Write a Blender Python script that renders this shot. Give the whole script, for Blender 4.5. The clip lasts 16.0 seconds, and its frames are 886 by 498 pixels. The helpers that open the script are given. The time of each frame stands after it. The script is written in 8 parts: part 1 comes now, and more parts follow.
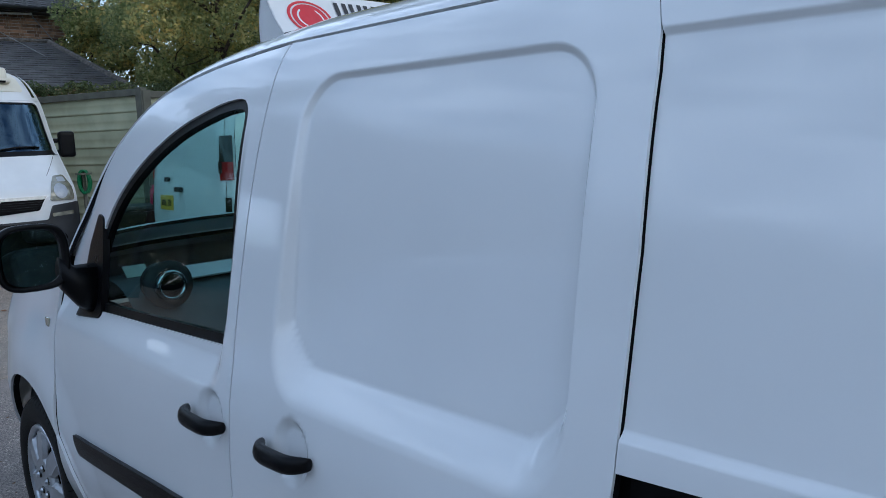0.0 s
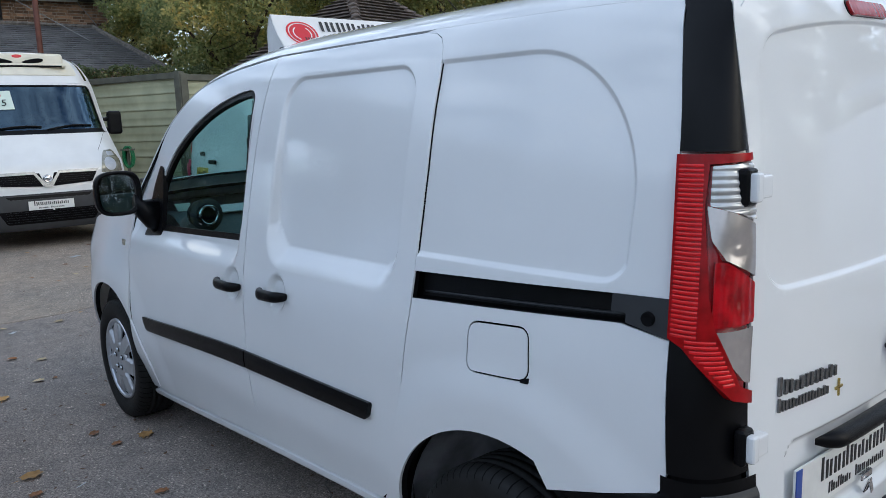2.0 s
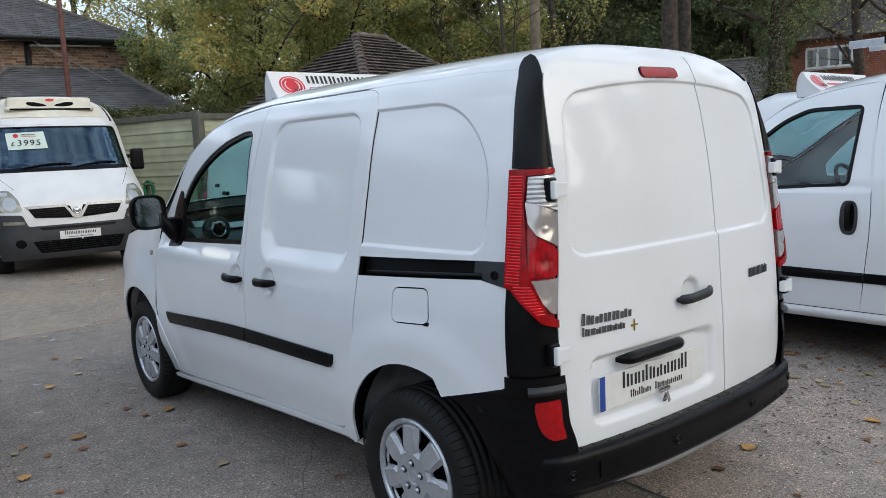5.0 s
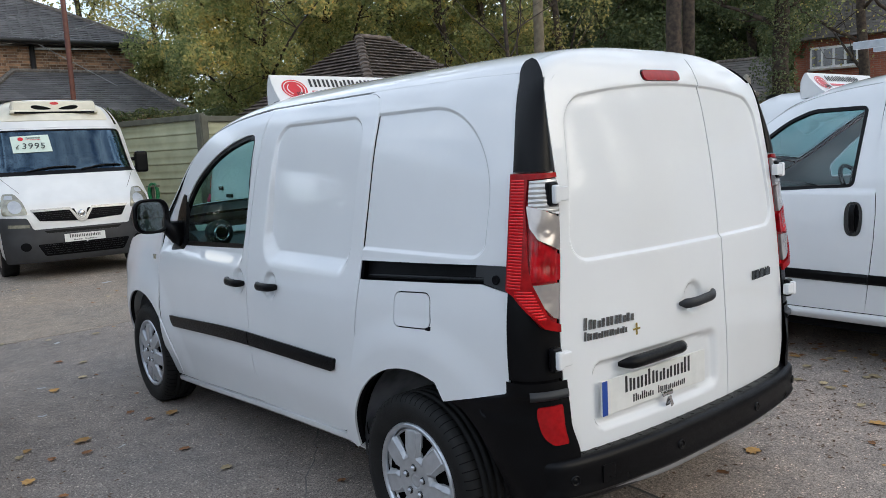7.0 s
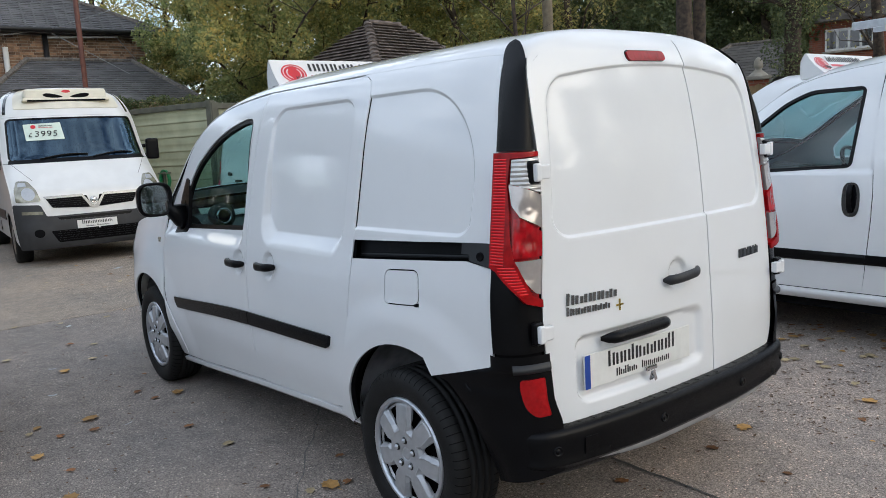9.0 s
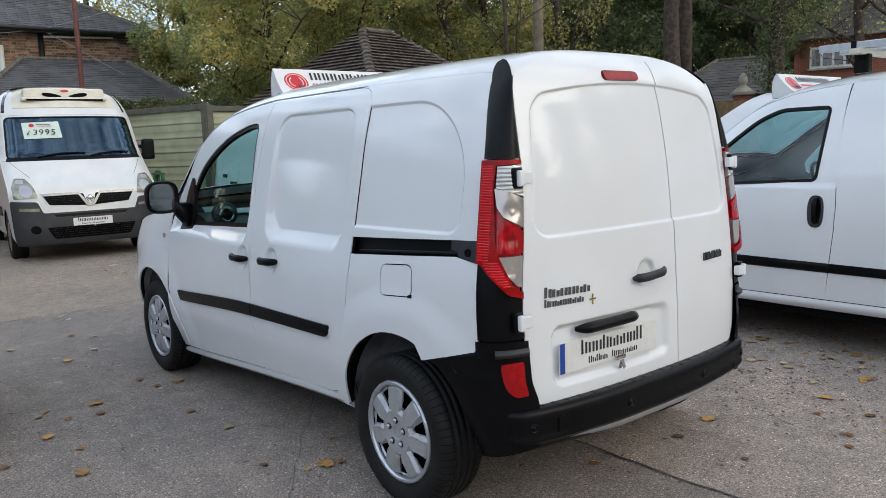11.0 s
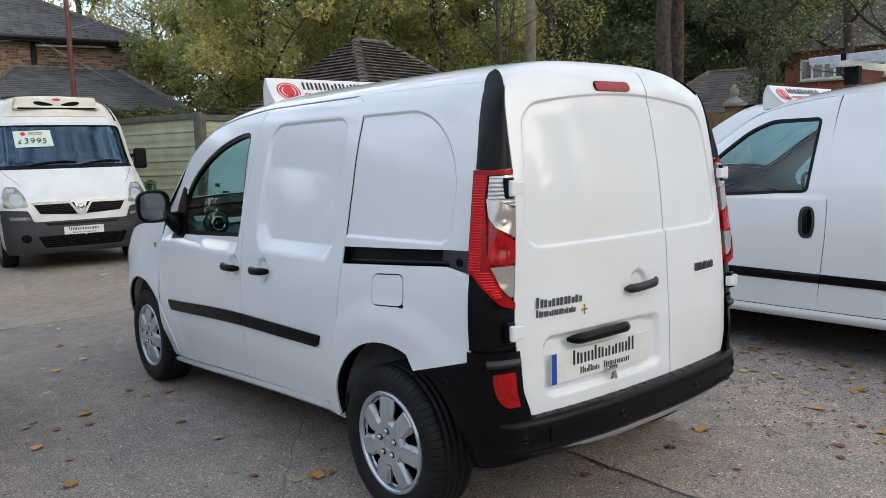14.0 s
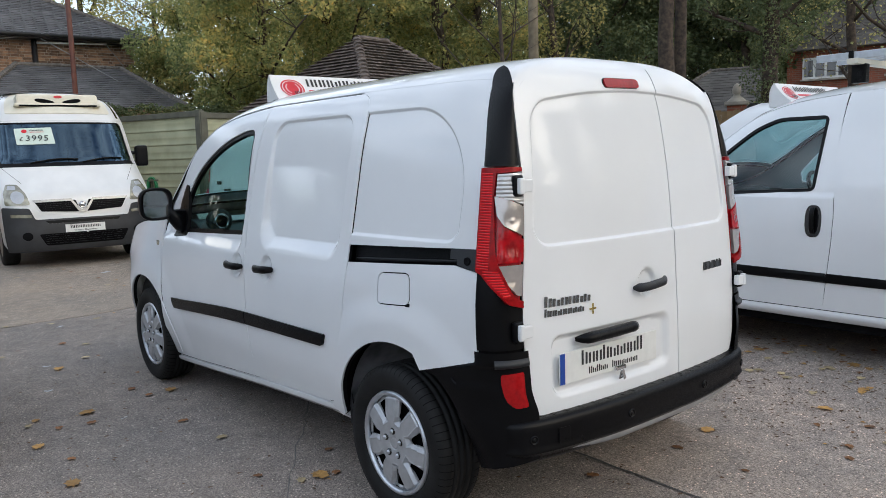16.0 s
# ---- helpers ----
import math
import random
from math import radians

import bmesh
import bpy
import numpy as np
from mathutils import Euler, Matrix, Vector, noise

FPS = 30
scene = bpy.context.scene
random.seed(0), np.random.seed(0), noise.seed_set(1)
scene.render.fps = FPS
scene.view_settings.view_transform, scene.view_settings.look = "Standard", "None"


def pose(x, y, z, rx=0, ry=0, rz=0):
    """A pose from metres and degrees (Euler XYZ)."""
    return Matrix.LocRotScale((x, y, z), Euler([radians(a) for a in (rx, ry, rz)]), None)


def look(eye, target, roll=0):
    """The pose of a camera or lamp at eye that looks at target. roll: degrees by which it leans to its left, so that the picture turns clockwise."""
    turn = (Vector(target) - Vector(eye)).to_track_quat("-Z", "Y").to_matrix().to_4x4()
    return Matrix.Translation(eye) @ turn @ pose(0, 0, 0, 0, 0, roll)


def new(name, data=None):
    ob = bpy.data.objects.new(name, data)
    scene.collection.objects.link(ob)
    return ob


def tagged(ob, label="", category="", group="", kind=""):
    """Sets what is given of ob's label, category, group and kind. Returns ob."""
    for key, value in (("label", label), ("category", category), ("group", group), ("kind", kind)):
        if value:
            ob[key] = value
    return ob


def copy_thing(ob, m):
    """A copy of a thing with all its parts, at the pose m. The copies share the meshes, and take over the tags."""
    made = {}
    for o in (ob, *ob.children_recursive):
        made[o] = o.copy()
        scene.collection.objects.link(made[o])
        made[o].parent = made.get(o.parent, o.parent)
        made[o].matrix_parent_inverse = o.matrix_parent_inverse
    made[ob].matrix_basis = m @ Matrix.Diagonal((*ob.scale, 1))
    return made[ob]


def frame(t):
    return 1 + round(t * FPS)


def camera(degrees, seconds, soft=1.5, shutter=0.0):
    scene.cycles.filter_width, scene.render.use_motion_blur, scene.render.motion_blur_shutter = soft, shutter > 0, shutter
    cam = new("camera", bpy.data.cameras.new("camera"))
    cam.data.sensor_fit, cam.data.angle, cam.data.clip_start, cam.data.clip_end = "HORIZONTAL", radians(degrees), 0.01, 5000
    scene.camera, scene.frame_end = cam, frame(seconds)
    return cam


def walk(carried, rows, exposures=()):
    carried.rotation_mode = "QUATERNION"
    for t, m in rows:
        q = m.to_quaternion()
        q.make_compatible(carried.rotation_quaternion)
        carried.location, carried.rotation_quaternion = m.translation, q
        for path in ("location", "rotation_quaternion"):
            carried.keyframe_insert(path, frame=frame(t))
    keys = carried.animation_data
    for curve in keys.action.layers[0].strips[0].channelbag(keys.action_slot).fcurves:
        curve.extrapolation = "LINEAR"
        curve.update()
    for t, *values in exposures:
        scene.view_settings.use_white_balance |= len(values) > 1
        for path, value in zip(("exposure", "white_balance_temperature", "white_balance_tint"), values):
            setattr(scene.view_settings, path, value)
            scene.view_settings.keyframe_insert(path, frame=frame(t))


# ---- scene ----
cam = camera(60.0, 16.0, soft=0.42)
PATH = [
    (0, (-1.578, -0.21, 1.484), (-0.228, 1.236, 1.19), -2.2),
    (0.5, (-1.778, -0.402, 1.526), (-0.467, 1.075, 1.211), -1.2),
    (1, (-1.829, -0.687, 1.5), (-0.573, 0.84, 1.196), -1.3),
    (1.5, (-1.933, -0.967, 1.479), (-0.7, 0.576, 1.161), -2.0),
    (2, (-2.053, -1.239, 1.459), (-0.768, 0.256, 1.121), -2.0),
    (2.5, (-2.131, -1.555, 1.43), (-0.819, -0.085, 1.09), -2.1),
    (3, (-2.262, -1.779, 1.436), (-0.955, -0.302, 1.101), -2.3),
    (3.5, (-2.438, -1.91, 1.432), (-1.142, -0.421, 1.111), -2.4),
    (4, (-2.441, -2.019, 1.442), (-1.153, -0.518, 1.145), -2.5),
    (4.5, (-2.407, -2.077, 1.447), (-1.128, -0.564, 1.174), -2.6),
    (5, (-2.4, -2.084, 1.442), (-1.134, -0.557, 1.188), -2.8),
    (5.2, (-2.408, -2.081, 1.451), (-1.151, -0.546, 1.2), -2.9),
    (7.5, (-2.385, -2.087, 1.452), (-1.127, -0.553, 1.2), -3.1),
    (8, (-2.377, -2.097, 1.447), (-1.121, -0.562, 1.186), -3.4),
    (8.5, (-2.352, -2.153, 1.434), (-1.116, -0.605, 1.159), -3.6),
    (8.7, (-2.352, -2.166, 1.427), (-1.126, -0.612, 1.144), -3.6),
    (10.8, (-2.548, -2.41, 1.432), (-1.297, -0.873, 1.159), -2.0),
    (11, (-2.548, -2.404, 1.43), (-1.296, -0.867, 1.163), -2.1),
    (11.5, (-2.552, -2.405, 1.424), (-1.309, -0.859, 1.168), -2.4),
    (12, (-2.55, -2.388, 1.422), (-1.316, -0.835, 1.167), -2.5),
    (12.5, (-2.549, -2.387, 1.418), (-1.317, -0.833, 1.161), -2.5),
    (13, (-2.549, -2.384, 1.419), (-1.31, -0.835, 1.167), -2.3),
    (13.5, (-2.547, -2.388, 1.426), (-1.292, -0.85, 1.182), -2.1),
    (14, (-2.541, -2.402, 1.429), (-1.272, -0.875, 1.187), -1.9),
    (14.5, (-2.543, -2.396, 1.426), (-1.268, -0.875, 1.181), -1.8),
    (15, (-2.541, -2.371, 1.414), (-1.267, -0.85, 1.163), -1.7),
    (15.5, (-2.539, -2.365, 1.429), (-1.268, -0.841, 1.177), -1.8),
    (16, (-2.54, -2.363, 1.426), (-1.273, -0.836, 1.18), -1.8),
]
# the clip's camera starts bluer and settles
TONE = [(0.0, -0.62, 4950, 7), (1.0, -0.48, 5080, 8), (1.7, -0.36, 5270, 8), (2.6, -0.29, 5580, 8), (4.0, -0.20, 5730, 8), (16.0, -0.12, 5860, 9)]
walk(cam, [(t, look(eye, target, roll)) for t, eye, target, roll in PATH], TONE)

# ---- world, sun, exposure ----
world = bpy.data.worlds.new("sky")
scene.world = world
world.use_nodes = True
wn, wl = world.node_tree.nodes, world.node_tree.links
sky = wn.new("ShaderNodeTexSky")
sky.sky_type = "NISHITA"
sky.sun_disc = False
sky.sun_elevation, sky.sun_rotation = radians(24), radians(155)
sky.air_density, sky.dust_density = 1.2, 1.5
tc = wn.new("ShaderNodeTexCoord")
cl = wn.new("ShaderNodeTexNoise")
cl.inputs["Scale"].default_value, cl.inputs["Detail"].default_value = 5.6, 8.0
cl.inputs["Roughness"].default_value, cl.inputs["Distortion"].default_value = 0.55, 0.4
cr = wn.new("ShaderNodeValToRGB")
cr.color_ramp.elements[0].position, cr.color_ramp.elements[1].position = 0.34, 0.64
cm = wn.new("ShaderNodeMixRGB")
# clouds glow brighter and warmer towards the sun
sd, sg, sc = wn.new("ShaderNodeVectorMath"), wn.new("ShaderNodeMapRange"), wn.new("ShaderNodeMixRGB")
sd.operation = "DOT_PRODUCT"
sd.inputs[1].default_value = (0.386, -0.828, 0.407)
sg.interpolation_type = "SMOOTHSTEP"
sg.inputs["From Min"].default_value, sg.inputs["From Max"].default_value = 0.58, 1.0
sc.inputs[1].default_value, sc.inputs[2].default_value = (16.6, 17.0, 17.5, 1), (24.5, 21.0, 15.8, 1)
wl.new(tc.outputs["Generated"], sd.inputs[0])
wl.new(sd.outputs["Value"], sg.inputs["Value"])
wl.new(sg.outputs["Result"], sc.inputs[0])
wl.new(sc.outputs["Color"], cm.inputs[2])
cmap = wn.new("ShaderNodeMapping")
cmap.inputs["Location"].default_value = (0.9, 0.35, 0.4)
cmap.inputs["Scale"].default_value = (1.0, 1.0, 1.9)
wl.new(tc.outputs["Generated"], cmap.inputs["Vector"])
wl.new(cmap.outputs["Vector"], cl.inputs["Vector"])
wl.new(cl.outputs["Fac"], cr.inputs["Fac"])
sp, hi, mu = wn.new("ShaderNodeSeparateXYZ"), wn.new("ShaderNodeMapRange"), wn.new("ShaderNodeMath")
hi.interpolation_type = "SMOOTHSTEP"
hi.inputs["From Min"].default_value, hi.inputs["From Max"].default_value = 0.42, 0.95
hi.inputs["To Min"].default_value, hi.inputs["To Max"].default_value = 1.0, 0.45
mu.operation = "MULTIPLY"
wl.new(tc.outputs["Generated"], sp.inputs["Vector"])
wl.new(sp.outputs["Z"], hi.inputs["Value"])
wl.new(cr.outputs["Color"], mu.inputs[0])
wl.new(hi.outputs["Result"], mu.inputs[1])
wl.new(mu.outputs[0], cm.inputs[0])
wl.new(sky.outputs["Color"], cm.inputs[1])
wl.new(cm.outputs["Color"], wn["Background"].inputs["Color"])
wn["Background"].inputs["Strength"].default_value = 0.15

sun = new("sun", bpy.data.lights.new("sun", "SUN"))
sun.data.energy, sun.data.angle, sun.data.color = 0.42, radians(40), (1.0, 0.88, 0.74)
sun.matrix_world = look((2.1, -4.53, 2.23), (0, 0, 0))


# ---- materials ----
def material(name, color, rough=0.5, metal=0.0, coat=0.0, noise=0.0, scale=20.0, bump=0.0, bump_scale=200.0, color2=None, spec=0.5, rough_var=0.0, detail=4.0, vary=0.0):
    """A principled surface with colour variation at one scale and fine relief at another."""
    m = bpy.data.materials.new(name)
    m.use_nodes = True
    n, l = m.node_tree.nodes, m.node_tree.links
    p = n["Principled BSDF"]
    p.inputs["Base Color"].default_value = (*color, 1)
    p.inputs["Roughness"].default_value = rough
    p.inputs["Metallic"].default_value = metal
    p.inputs["Coat Weight"].default_value = coat
    p.inputs["Coat Roughness"].default_value = 0.006
    p.inputs["Coat IOR"].default_value = 1.52
    p.inputs["Specular IOR Level"].default_value = spec
    co = n.new("ShaderNodeTexCoord")
    out = None
    if noise or color2:
        t = n.new("ShaderNodeTexNoise")
        t.inputs["Scale"].default_value, t.inputs["Detail"].default_value = scale, detail
        l.new(co.outputs["Object"], t.inputs["Vector"])
        r = n.new("ShaderNodeValToRGB")
        c2 = color2 or tuple(c * (1 - noise) for c in color)
        r.color_ramp.elements[0].position, r.color_ramp.elements[1].position = 0.35, 0.65
        r.color_ramp.elements[0].color, r.color_ramp.elements[1].color = (*c2, 1), (*color, 1)
        l.new(t.outputs["Fac"], r.inputs["Fac"])
        out = r.outputs["Color"]
        if rough_var:
            q = n.new("ShaderNodeMapRange")
            q.inputs["To Min"].default_value, q.inputs["To Max"].default_value = rough - rough_var, rough + rough_var
            l.new(t.outputs["Fac"], q.inputs["Value"])
            l.new(q.outputs["Result"], p.inputs["Roughness"])
    if vary:
        oi = n.new("ShaderNodeObjectInfo")
        hs = n.new("ShaderNodeHueSaturation")
        mr = n.new("ShaderNodeMapRange")
        mr.inputs["To Min"].default_value, mr.inputs["To Max"].default_value = 1 - vary, 1 + vary
        l.new(oi.outputs["Random"], mr.inputs["Value"])
        l.new(mr.outputs["Result"], hs.inputs["Value"])
        if out:
            l.new(out, hs.inputs["Color"])
        else:
            hs.inputs["Color"].default_value = (*color, 1)
        out = hs.outputs["Color"]
    if out:
        l.new(out, p.inputs["Base Color"])
    if bump:
        b = n.new("ShaderNodeTexNoise")
        b.inputs["Scale"].default_value, b.inputs["Detail"].default_value = bump_scale, 3.0
        l.new(co.outputs["Object"], b.inputs["Vector"])
        k = n.new("ShaderNodeBump")
        k.inputs["Strength"].default_value, k.inputs["Distance"].default_value = bump, 0.002
        l.new(b.outputs["Fac"], k.inputs["Height"])
        l.new(k.outputs["Normal"], p.inputs["Normal"])
    return m


def glass_material(name, tint, gloss=0.05, sheen=(0.8, 0.8, 0.8)):
    """A thin pane: tinted see-through with a clear reflection by its angle."""
    m = bpy.data.materials.new(name)
    m.use_nodes = True
    n, l = m.node_tree.nodes, m.node_tree.links
    n.remove(n["Principled BSDF"])
    tr, gl, mx, lw = n.new("ShaderNodeBsdfTransparent"), n.new("ShaderNodeBsdfGlossy"), n.new("ShaderNodeMixShader"), n.new("ShaderNodeLayerWeight")
    tr.inputs["Color"].default_value = (*tint, 1)
    gl.inputs["Roughness"].default_value = 0.01
    gl.inputs["Color"].default_value = (*sheen, 1)
    lw.inputs["Blend"].default_value = 0.5
    pw, ml = n.new("ShaderNodeMath"), n.new("ShaderNodeMath")
    pw.operation, ml.operation = "POWER", "MULTIPLY_ADD"
    pw.inputs[1].default_value, ml.inputs[1].default_value, ml.inputs[2].default_value = 4.0, 0.85, gloss
    l.new(lw.outputs["Facing"], pw.inputs[0])
    l.new(pw.outputs[0], ml.inputs[0])
    l.new(ml.outputs[0], mx.inputs["Fac"])
    l.new(tr.outputs["BSDF"], mx.inputs[1])
    l.new(gl.outputs["BSDF"], mx.inputs[2])
    l.new(mx.outputs["Shader"], n["Material Output"].inputs["Surface"])
    return m


PAINT = material("white_paint", (0.80, 0.81, 0.82), 0.45, coat=1.0, noise=0.03, scale=3.0, bump=0.012, bump_scale=900, spec=0.12)
PAINT_OLD = material("aged_white_paint", (0.76, 0.76, 0.75), 0.32, coat=0.7, noise=0.07, scale=4.0, bump=0.02, bump_scale=300)
CREAM = material("yellowed_white_plastic", (0.74, 0.70, 0.58), 0.45, noise=0.12, scale=6.0, bump=0.05)
BLUE = material("blue_grey_metallic_paint", (0.13, 0.18, 0.26), 0.25, metal=0.5, coat=1.0, noise=0.15, scale=200.0)
BLACK = material("black_grained_plastic", (0.004, 0.004, 0.005), 0.30, noise=0.35, scale=9.0, bump=0.2, bump_scale=1400, rough_var=0.06, spec=0.16)
GREYPLASTIC = material("dark_grey_faded_plastic", (0.022, 0.024, 0.028), 0.5, noise=0.3, scale=8.0, bump=0.2, bump_scale=900)
CHARCOAL = material("charcoal_bumper_plastic", (0.030, 0.031, 0.034), 0.55, noise=0.3, scale=6.0, bump=0.15, bump_scale=500)
GLOSSBLACK = material("gloss_black", (0.008, 0.008, 0.009), 0.12, coat=0.5, noise=0.2, scale=12)
# for dark parts, and for shade put in as colour in gaps and hollows
DARK = material("shade_and_part_black", (0.006, 0.006, 0.007), 0.9, spec=0.1)
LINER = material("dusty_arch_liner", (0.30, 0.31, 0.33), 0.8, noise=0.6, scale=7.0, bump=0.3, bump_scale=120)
RUBBER = material("tyre_rubber", (0.014, 0.014, 0.014), 0.65, noise=0.45, scale=14.0, bump=0.3, bump_scale=500, spec=0.25)
SILVER = material("silver_painted_plastic", (0.50, 0.51, 0.53), 0.36, metal=0.45, noise=0.12, scale=30.0, bump=0.02)
CHROME = material("chrome", (0.72, 0.73, 0.75), 0.08, metal=1.0, noise=0.08, scale=60)
DARKCHROME = material("dark_chrome", (0.24, 0.245, 0.25), 0.18, metal=0.9, noise=0.3, scale=80)
STEEL = material("dull_steel", (0.42, 0.42, 0.41), 0.4, metal=0.9, noise=0.25, scale=40)
ALU = material("ribbed_aluminium", (0.62, 0.65, 0.70), 0.35, metal=0.8, noise=0.15, scale=30)
REDBASE = material("dark_red_lens_base", (0.36, 0.003, 0.005), 0.3, coat=0.1, spec=0.15, noise=0.4, scale=30)
REDLENS = material("red_lens", (0.72, 0.008, 0.012), 0.2, coat=0.3, spec=0.25, noise=0.15, scale=45)
REDDEEP = material("deep_red_lens", (0.46, 0.004, 0.010), 0.2, coat=0.25, spec=0.3, noise=0.5, scale=34)
FOGRED = material("red_fog_lens", (0.38, 0.004, 0.006), 0.16, coat=0.3, spec=0.25, noise=0.2, scale=70)
STOPRED = material("dark_red_stop_lens", (0.34, 0.004, 0.010), 0.2, coat=0.15, spec=0.2, noise=0.3, scale=50)
CLEARLENS = material("clear_lens_reflector", (0.66, 0.66, 0.65), 0.22, metal=0.45, coat=1.0, noise=0.2, scale=40)
GREYLENS = material("smoked_clear_lens", (0.42, 0.385, 0.37), 0.26, metal=0.5, coat=1.0, noise=0.15, scale=60, color2=(0.46, 0.42, 0.40))
LAMPGLASS = material("hazed_headlamp_lens", (0.40, 0.38, 0.29), 0.2, metal=0.4, coat=1.0, noise=0.45, scale=14)
PLATE = material("white_plate_acrylic", (0.80, 0.80, 0.77), 0.3, coat=0.4, noise=0.08, scale=25)
PLATEYELLOW = material("yellow_plate_acrylic", (0.70, 0.48, 0.03), 0.3, coat=0.4, noise=0.1, scale=25)
PLATEBLUE = material("blue_band", (0.01, 0.06, 0.36), 0.3, coat=0.4, noise=0.1, scale=25)
INK = material("black_print", (0.02, 0.02, 0.022), 0.5, noise=0.2, scale=60)
REDPRINT = material("red_print", (0.62, 0.02, 0.03), 0.4, noise=0.1, scale=30)
GOLD = material("gold_badge", (0.55, 0.42, 0.12), 0.25, metal=0.8, noise=0.1, scale=60)
SIGNWHITE = material("white_sign_sheet", (0.80, 0.80, 0.80), 0.4, noise=0.04, scale=10)
GLASS = glass_material("window_glass", (0.60, 0.79, 0.77))
DARKGLASS = glass_material("shaded_window_glass", (0.22, 0.35, 0.50))
# blue of the reflected sky is put into this pane's tint and sheen
SCREENGLASS = glass_material("sky_sheen_windscreen_glass", (0.24, 0.36, 0.52), 0.13, (0.55, 0.78, 1.0))
VANGLASS = glass_material("green_tinted_glass", (0.38, 0.56, 0.60))
MIRRORGLASS = material("mirror_glass", (0.85, 0.87, 0.87), 0.02, metal=1.0)
TRIMCLOTH = material("dark_grey_cabin_plastic", (0.035, 0.038, 0.042), 0.55, noise=0.3, scale=18, bump=0.15)
DASH = material("mid_grey_dashboard", (0.11, 0.115, 0.12), 0.5, noise=0.2, scale=16, bump=0.2, bump_scale=700)
CARD = material("pale_card", (0.62, 0.72, 0.64), 0.6, noise=0.05, scale=20)


# ---- mesh helpers ----
def curve(xs, ys):
    """A smooth curve through points, as a function of numpy arrays."""
    xs, ys = np.array(xs, float), np.array(ys, float)
    s = np.diff(ys) / np.diff(xs)
    h = np.diff(xs)
    m = np.zeros(len(xs))
    for i in range(1, len(xs) - 1):
        if s[i - 1] * s[i] > 0:
            w1, w2 = 2 * h[i] + h[i - 1], h[i] + 2 * h[i - 1]
            m[i] = (w1 + w2) / (w1 / s[i - 1] + w2 / s[i])
    m[0], m[-1] = s[0], s[-1]

    def at(x):
        x = np.clip(np.asarray(x, float), xs[0], xs[-1])
        i = np.clip(np.searchsorted(xs, x) - 1, 0, len(xs) - 2)
        t = (x - xs[i]) / h[i]
        return ys[i] * (1 + 2 * t) * (1 - t) ** 2 + m[i] * h[i] * t * (1 - t) ** 2 + ys[i + 1] * t * t * (3 - 2 * t) + m[i + 1] * h[i] * t * t * (t - 1)

    return at


def smooth(a, b, x):
    t = np.clip((x - a) / (b - a), 0, 1)
    return t * t * (3 - 2 * t)


def thing(name, label, category, group="", m=None, kind=""):
    ob = new(name)
    ob.empty_display_size = 0.2
    if m is not None:
        ob.matrix_world = m
    return tagged(ob, label, category, group, kind)


def mesh(name, verts, faces, mat, parent=None, label="", flat=False, normals=None):
    me = bpy.data.meshes.new(name)
    me.from_pydata([tuple(v) for v in verts], [], [tuple(f) for f in faces])
    me.update()
    if not flat:
        me.polygons.foreach_set("use_smooth", [True] * len(me.polygons))
    if mat:
        me.materials.append(mat)
    if normals is not None:
        me.normals_split_custom_set_from_vertices([tuple(v) for v in normals])
    ob = new(name, me)
    if parent:
        ob.parent = parent
    return tagged(ob, label)


def part(name, bm, mat, parent, label="", flat=False, m=None):
    me = bpy.data.meshes.new(name)
    bm.normal_update()
    bm.to_mesh(me)
    bm.free()
    if not flat:
        me.polygons.foreach_set("use_smooth", [True] * len(me.polygons))
    me.materials.append(mat)
    ob = new(name, me)
    if parent:
        ob.parent = parent
    if m is not None:
        ob.matrix_basis = m
    return tagged(ob, label)


def box(bm, c, s, bevel=0.0, m=None, seg=2):
    """A box of size s at c, with rounded edges."""
    r = bmesh.ops.create_cube(bm, size=1.0)
    vs = r["verts"]
    bmesh.ops.scale(bm, vec=s, verts=vs)
    if bevel:
        es = list({e for v in vs for e in v.link_edges})
        q = bmesh.ops.bevel(bm, geom=es, offset=bevel, segments=seg, profile=0.6, affect="EDGES")
        vs = list({v for f in q["faces"] for v in f.verts} | {v for v in vs if v.is_valid})
    if m is not None:
        bmesh.ops.transform(bm, matrix=m, verts=vs)
    bmesh.ops.translate(bm, vec=c, verts=vs)
    return vs


def block(name, c, s, mat, parent, bevel=0.005, rot=None, label="", seg=2):
    bm = bmesh.new()
    box(bm, (0, 0, 0), s, bevel, rot, seg)
    bmesh.ops.translate(bm, vec=c, verts=bm.verts)
    ob = part(name, bm, mat, parent, label, flat=True)
    return ob


def lathe(profile, n=48, axis="x"):
    """Verts and faces of a turned shape; profile: (along the axis, radius)."""
    vs, fs = [], []
    for a, r in profile:
        for k in range(n):
            t = 2 * math.pi * k / n
            c, s = r * math.cos(t), r * math.sin(t)
            vs.append((a, c, s) if axis == "x" else (c, a, s) if axis == "y" else (c, s, a))
    for i in range(len(profile) - 1):
        for k in range(n):
            j = (k + 1) % n
            fs.append((i * n + k, i * n + j, (i + 1) * n + j, (i + 1) * n + k))
    return vs, fs


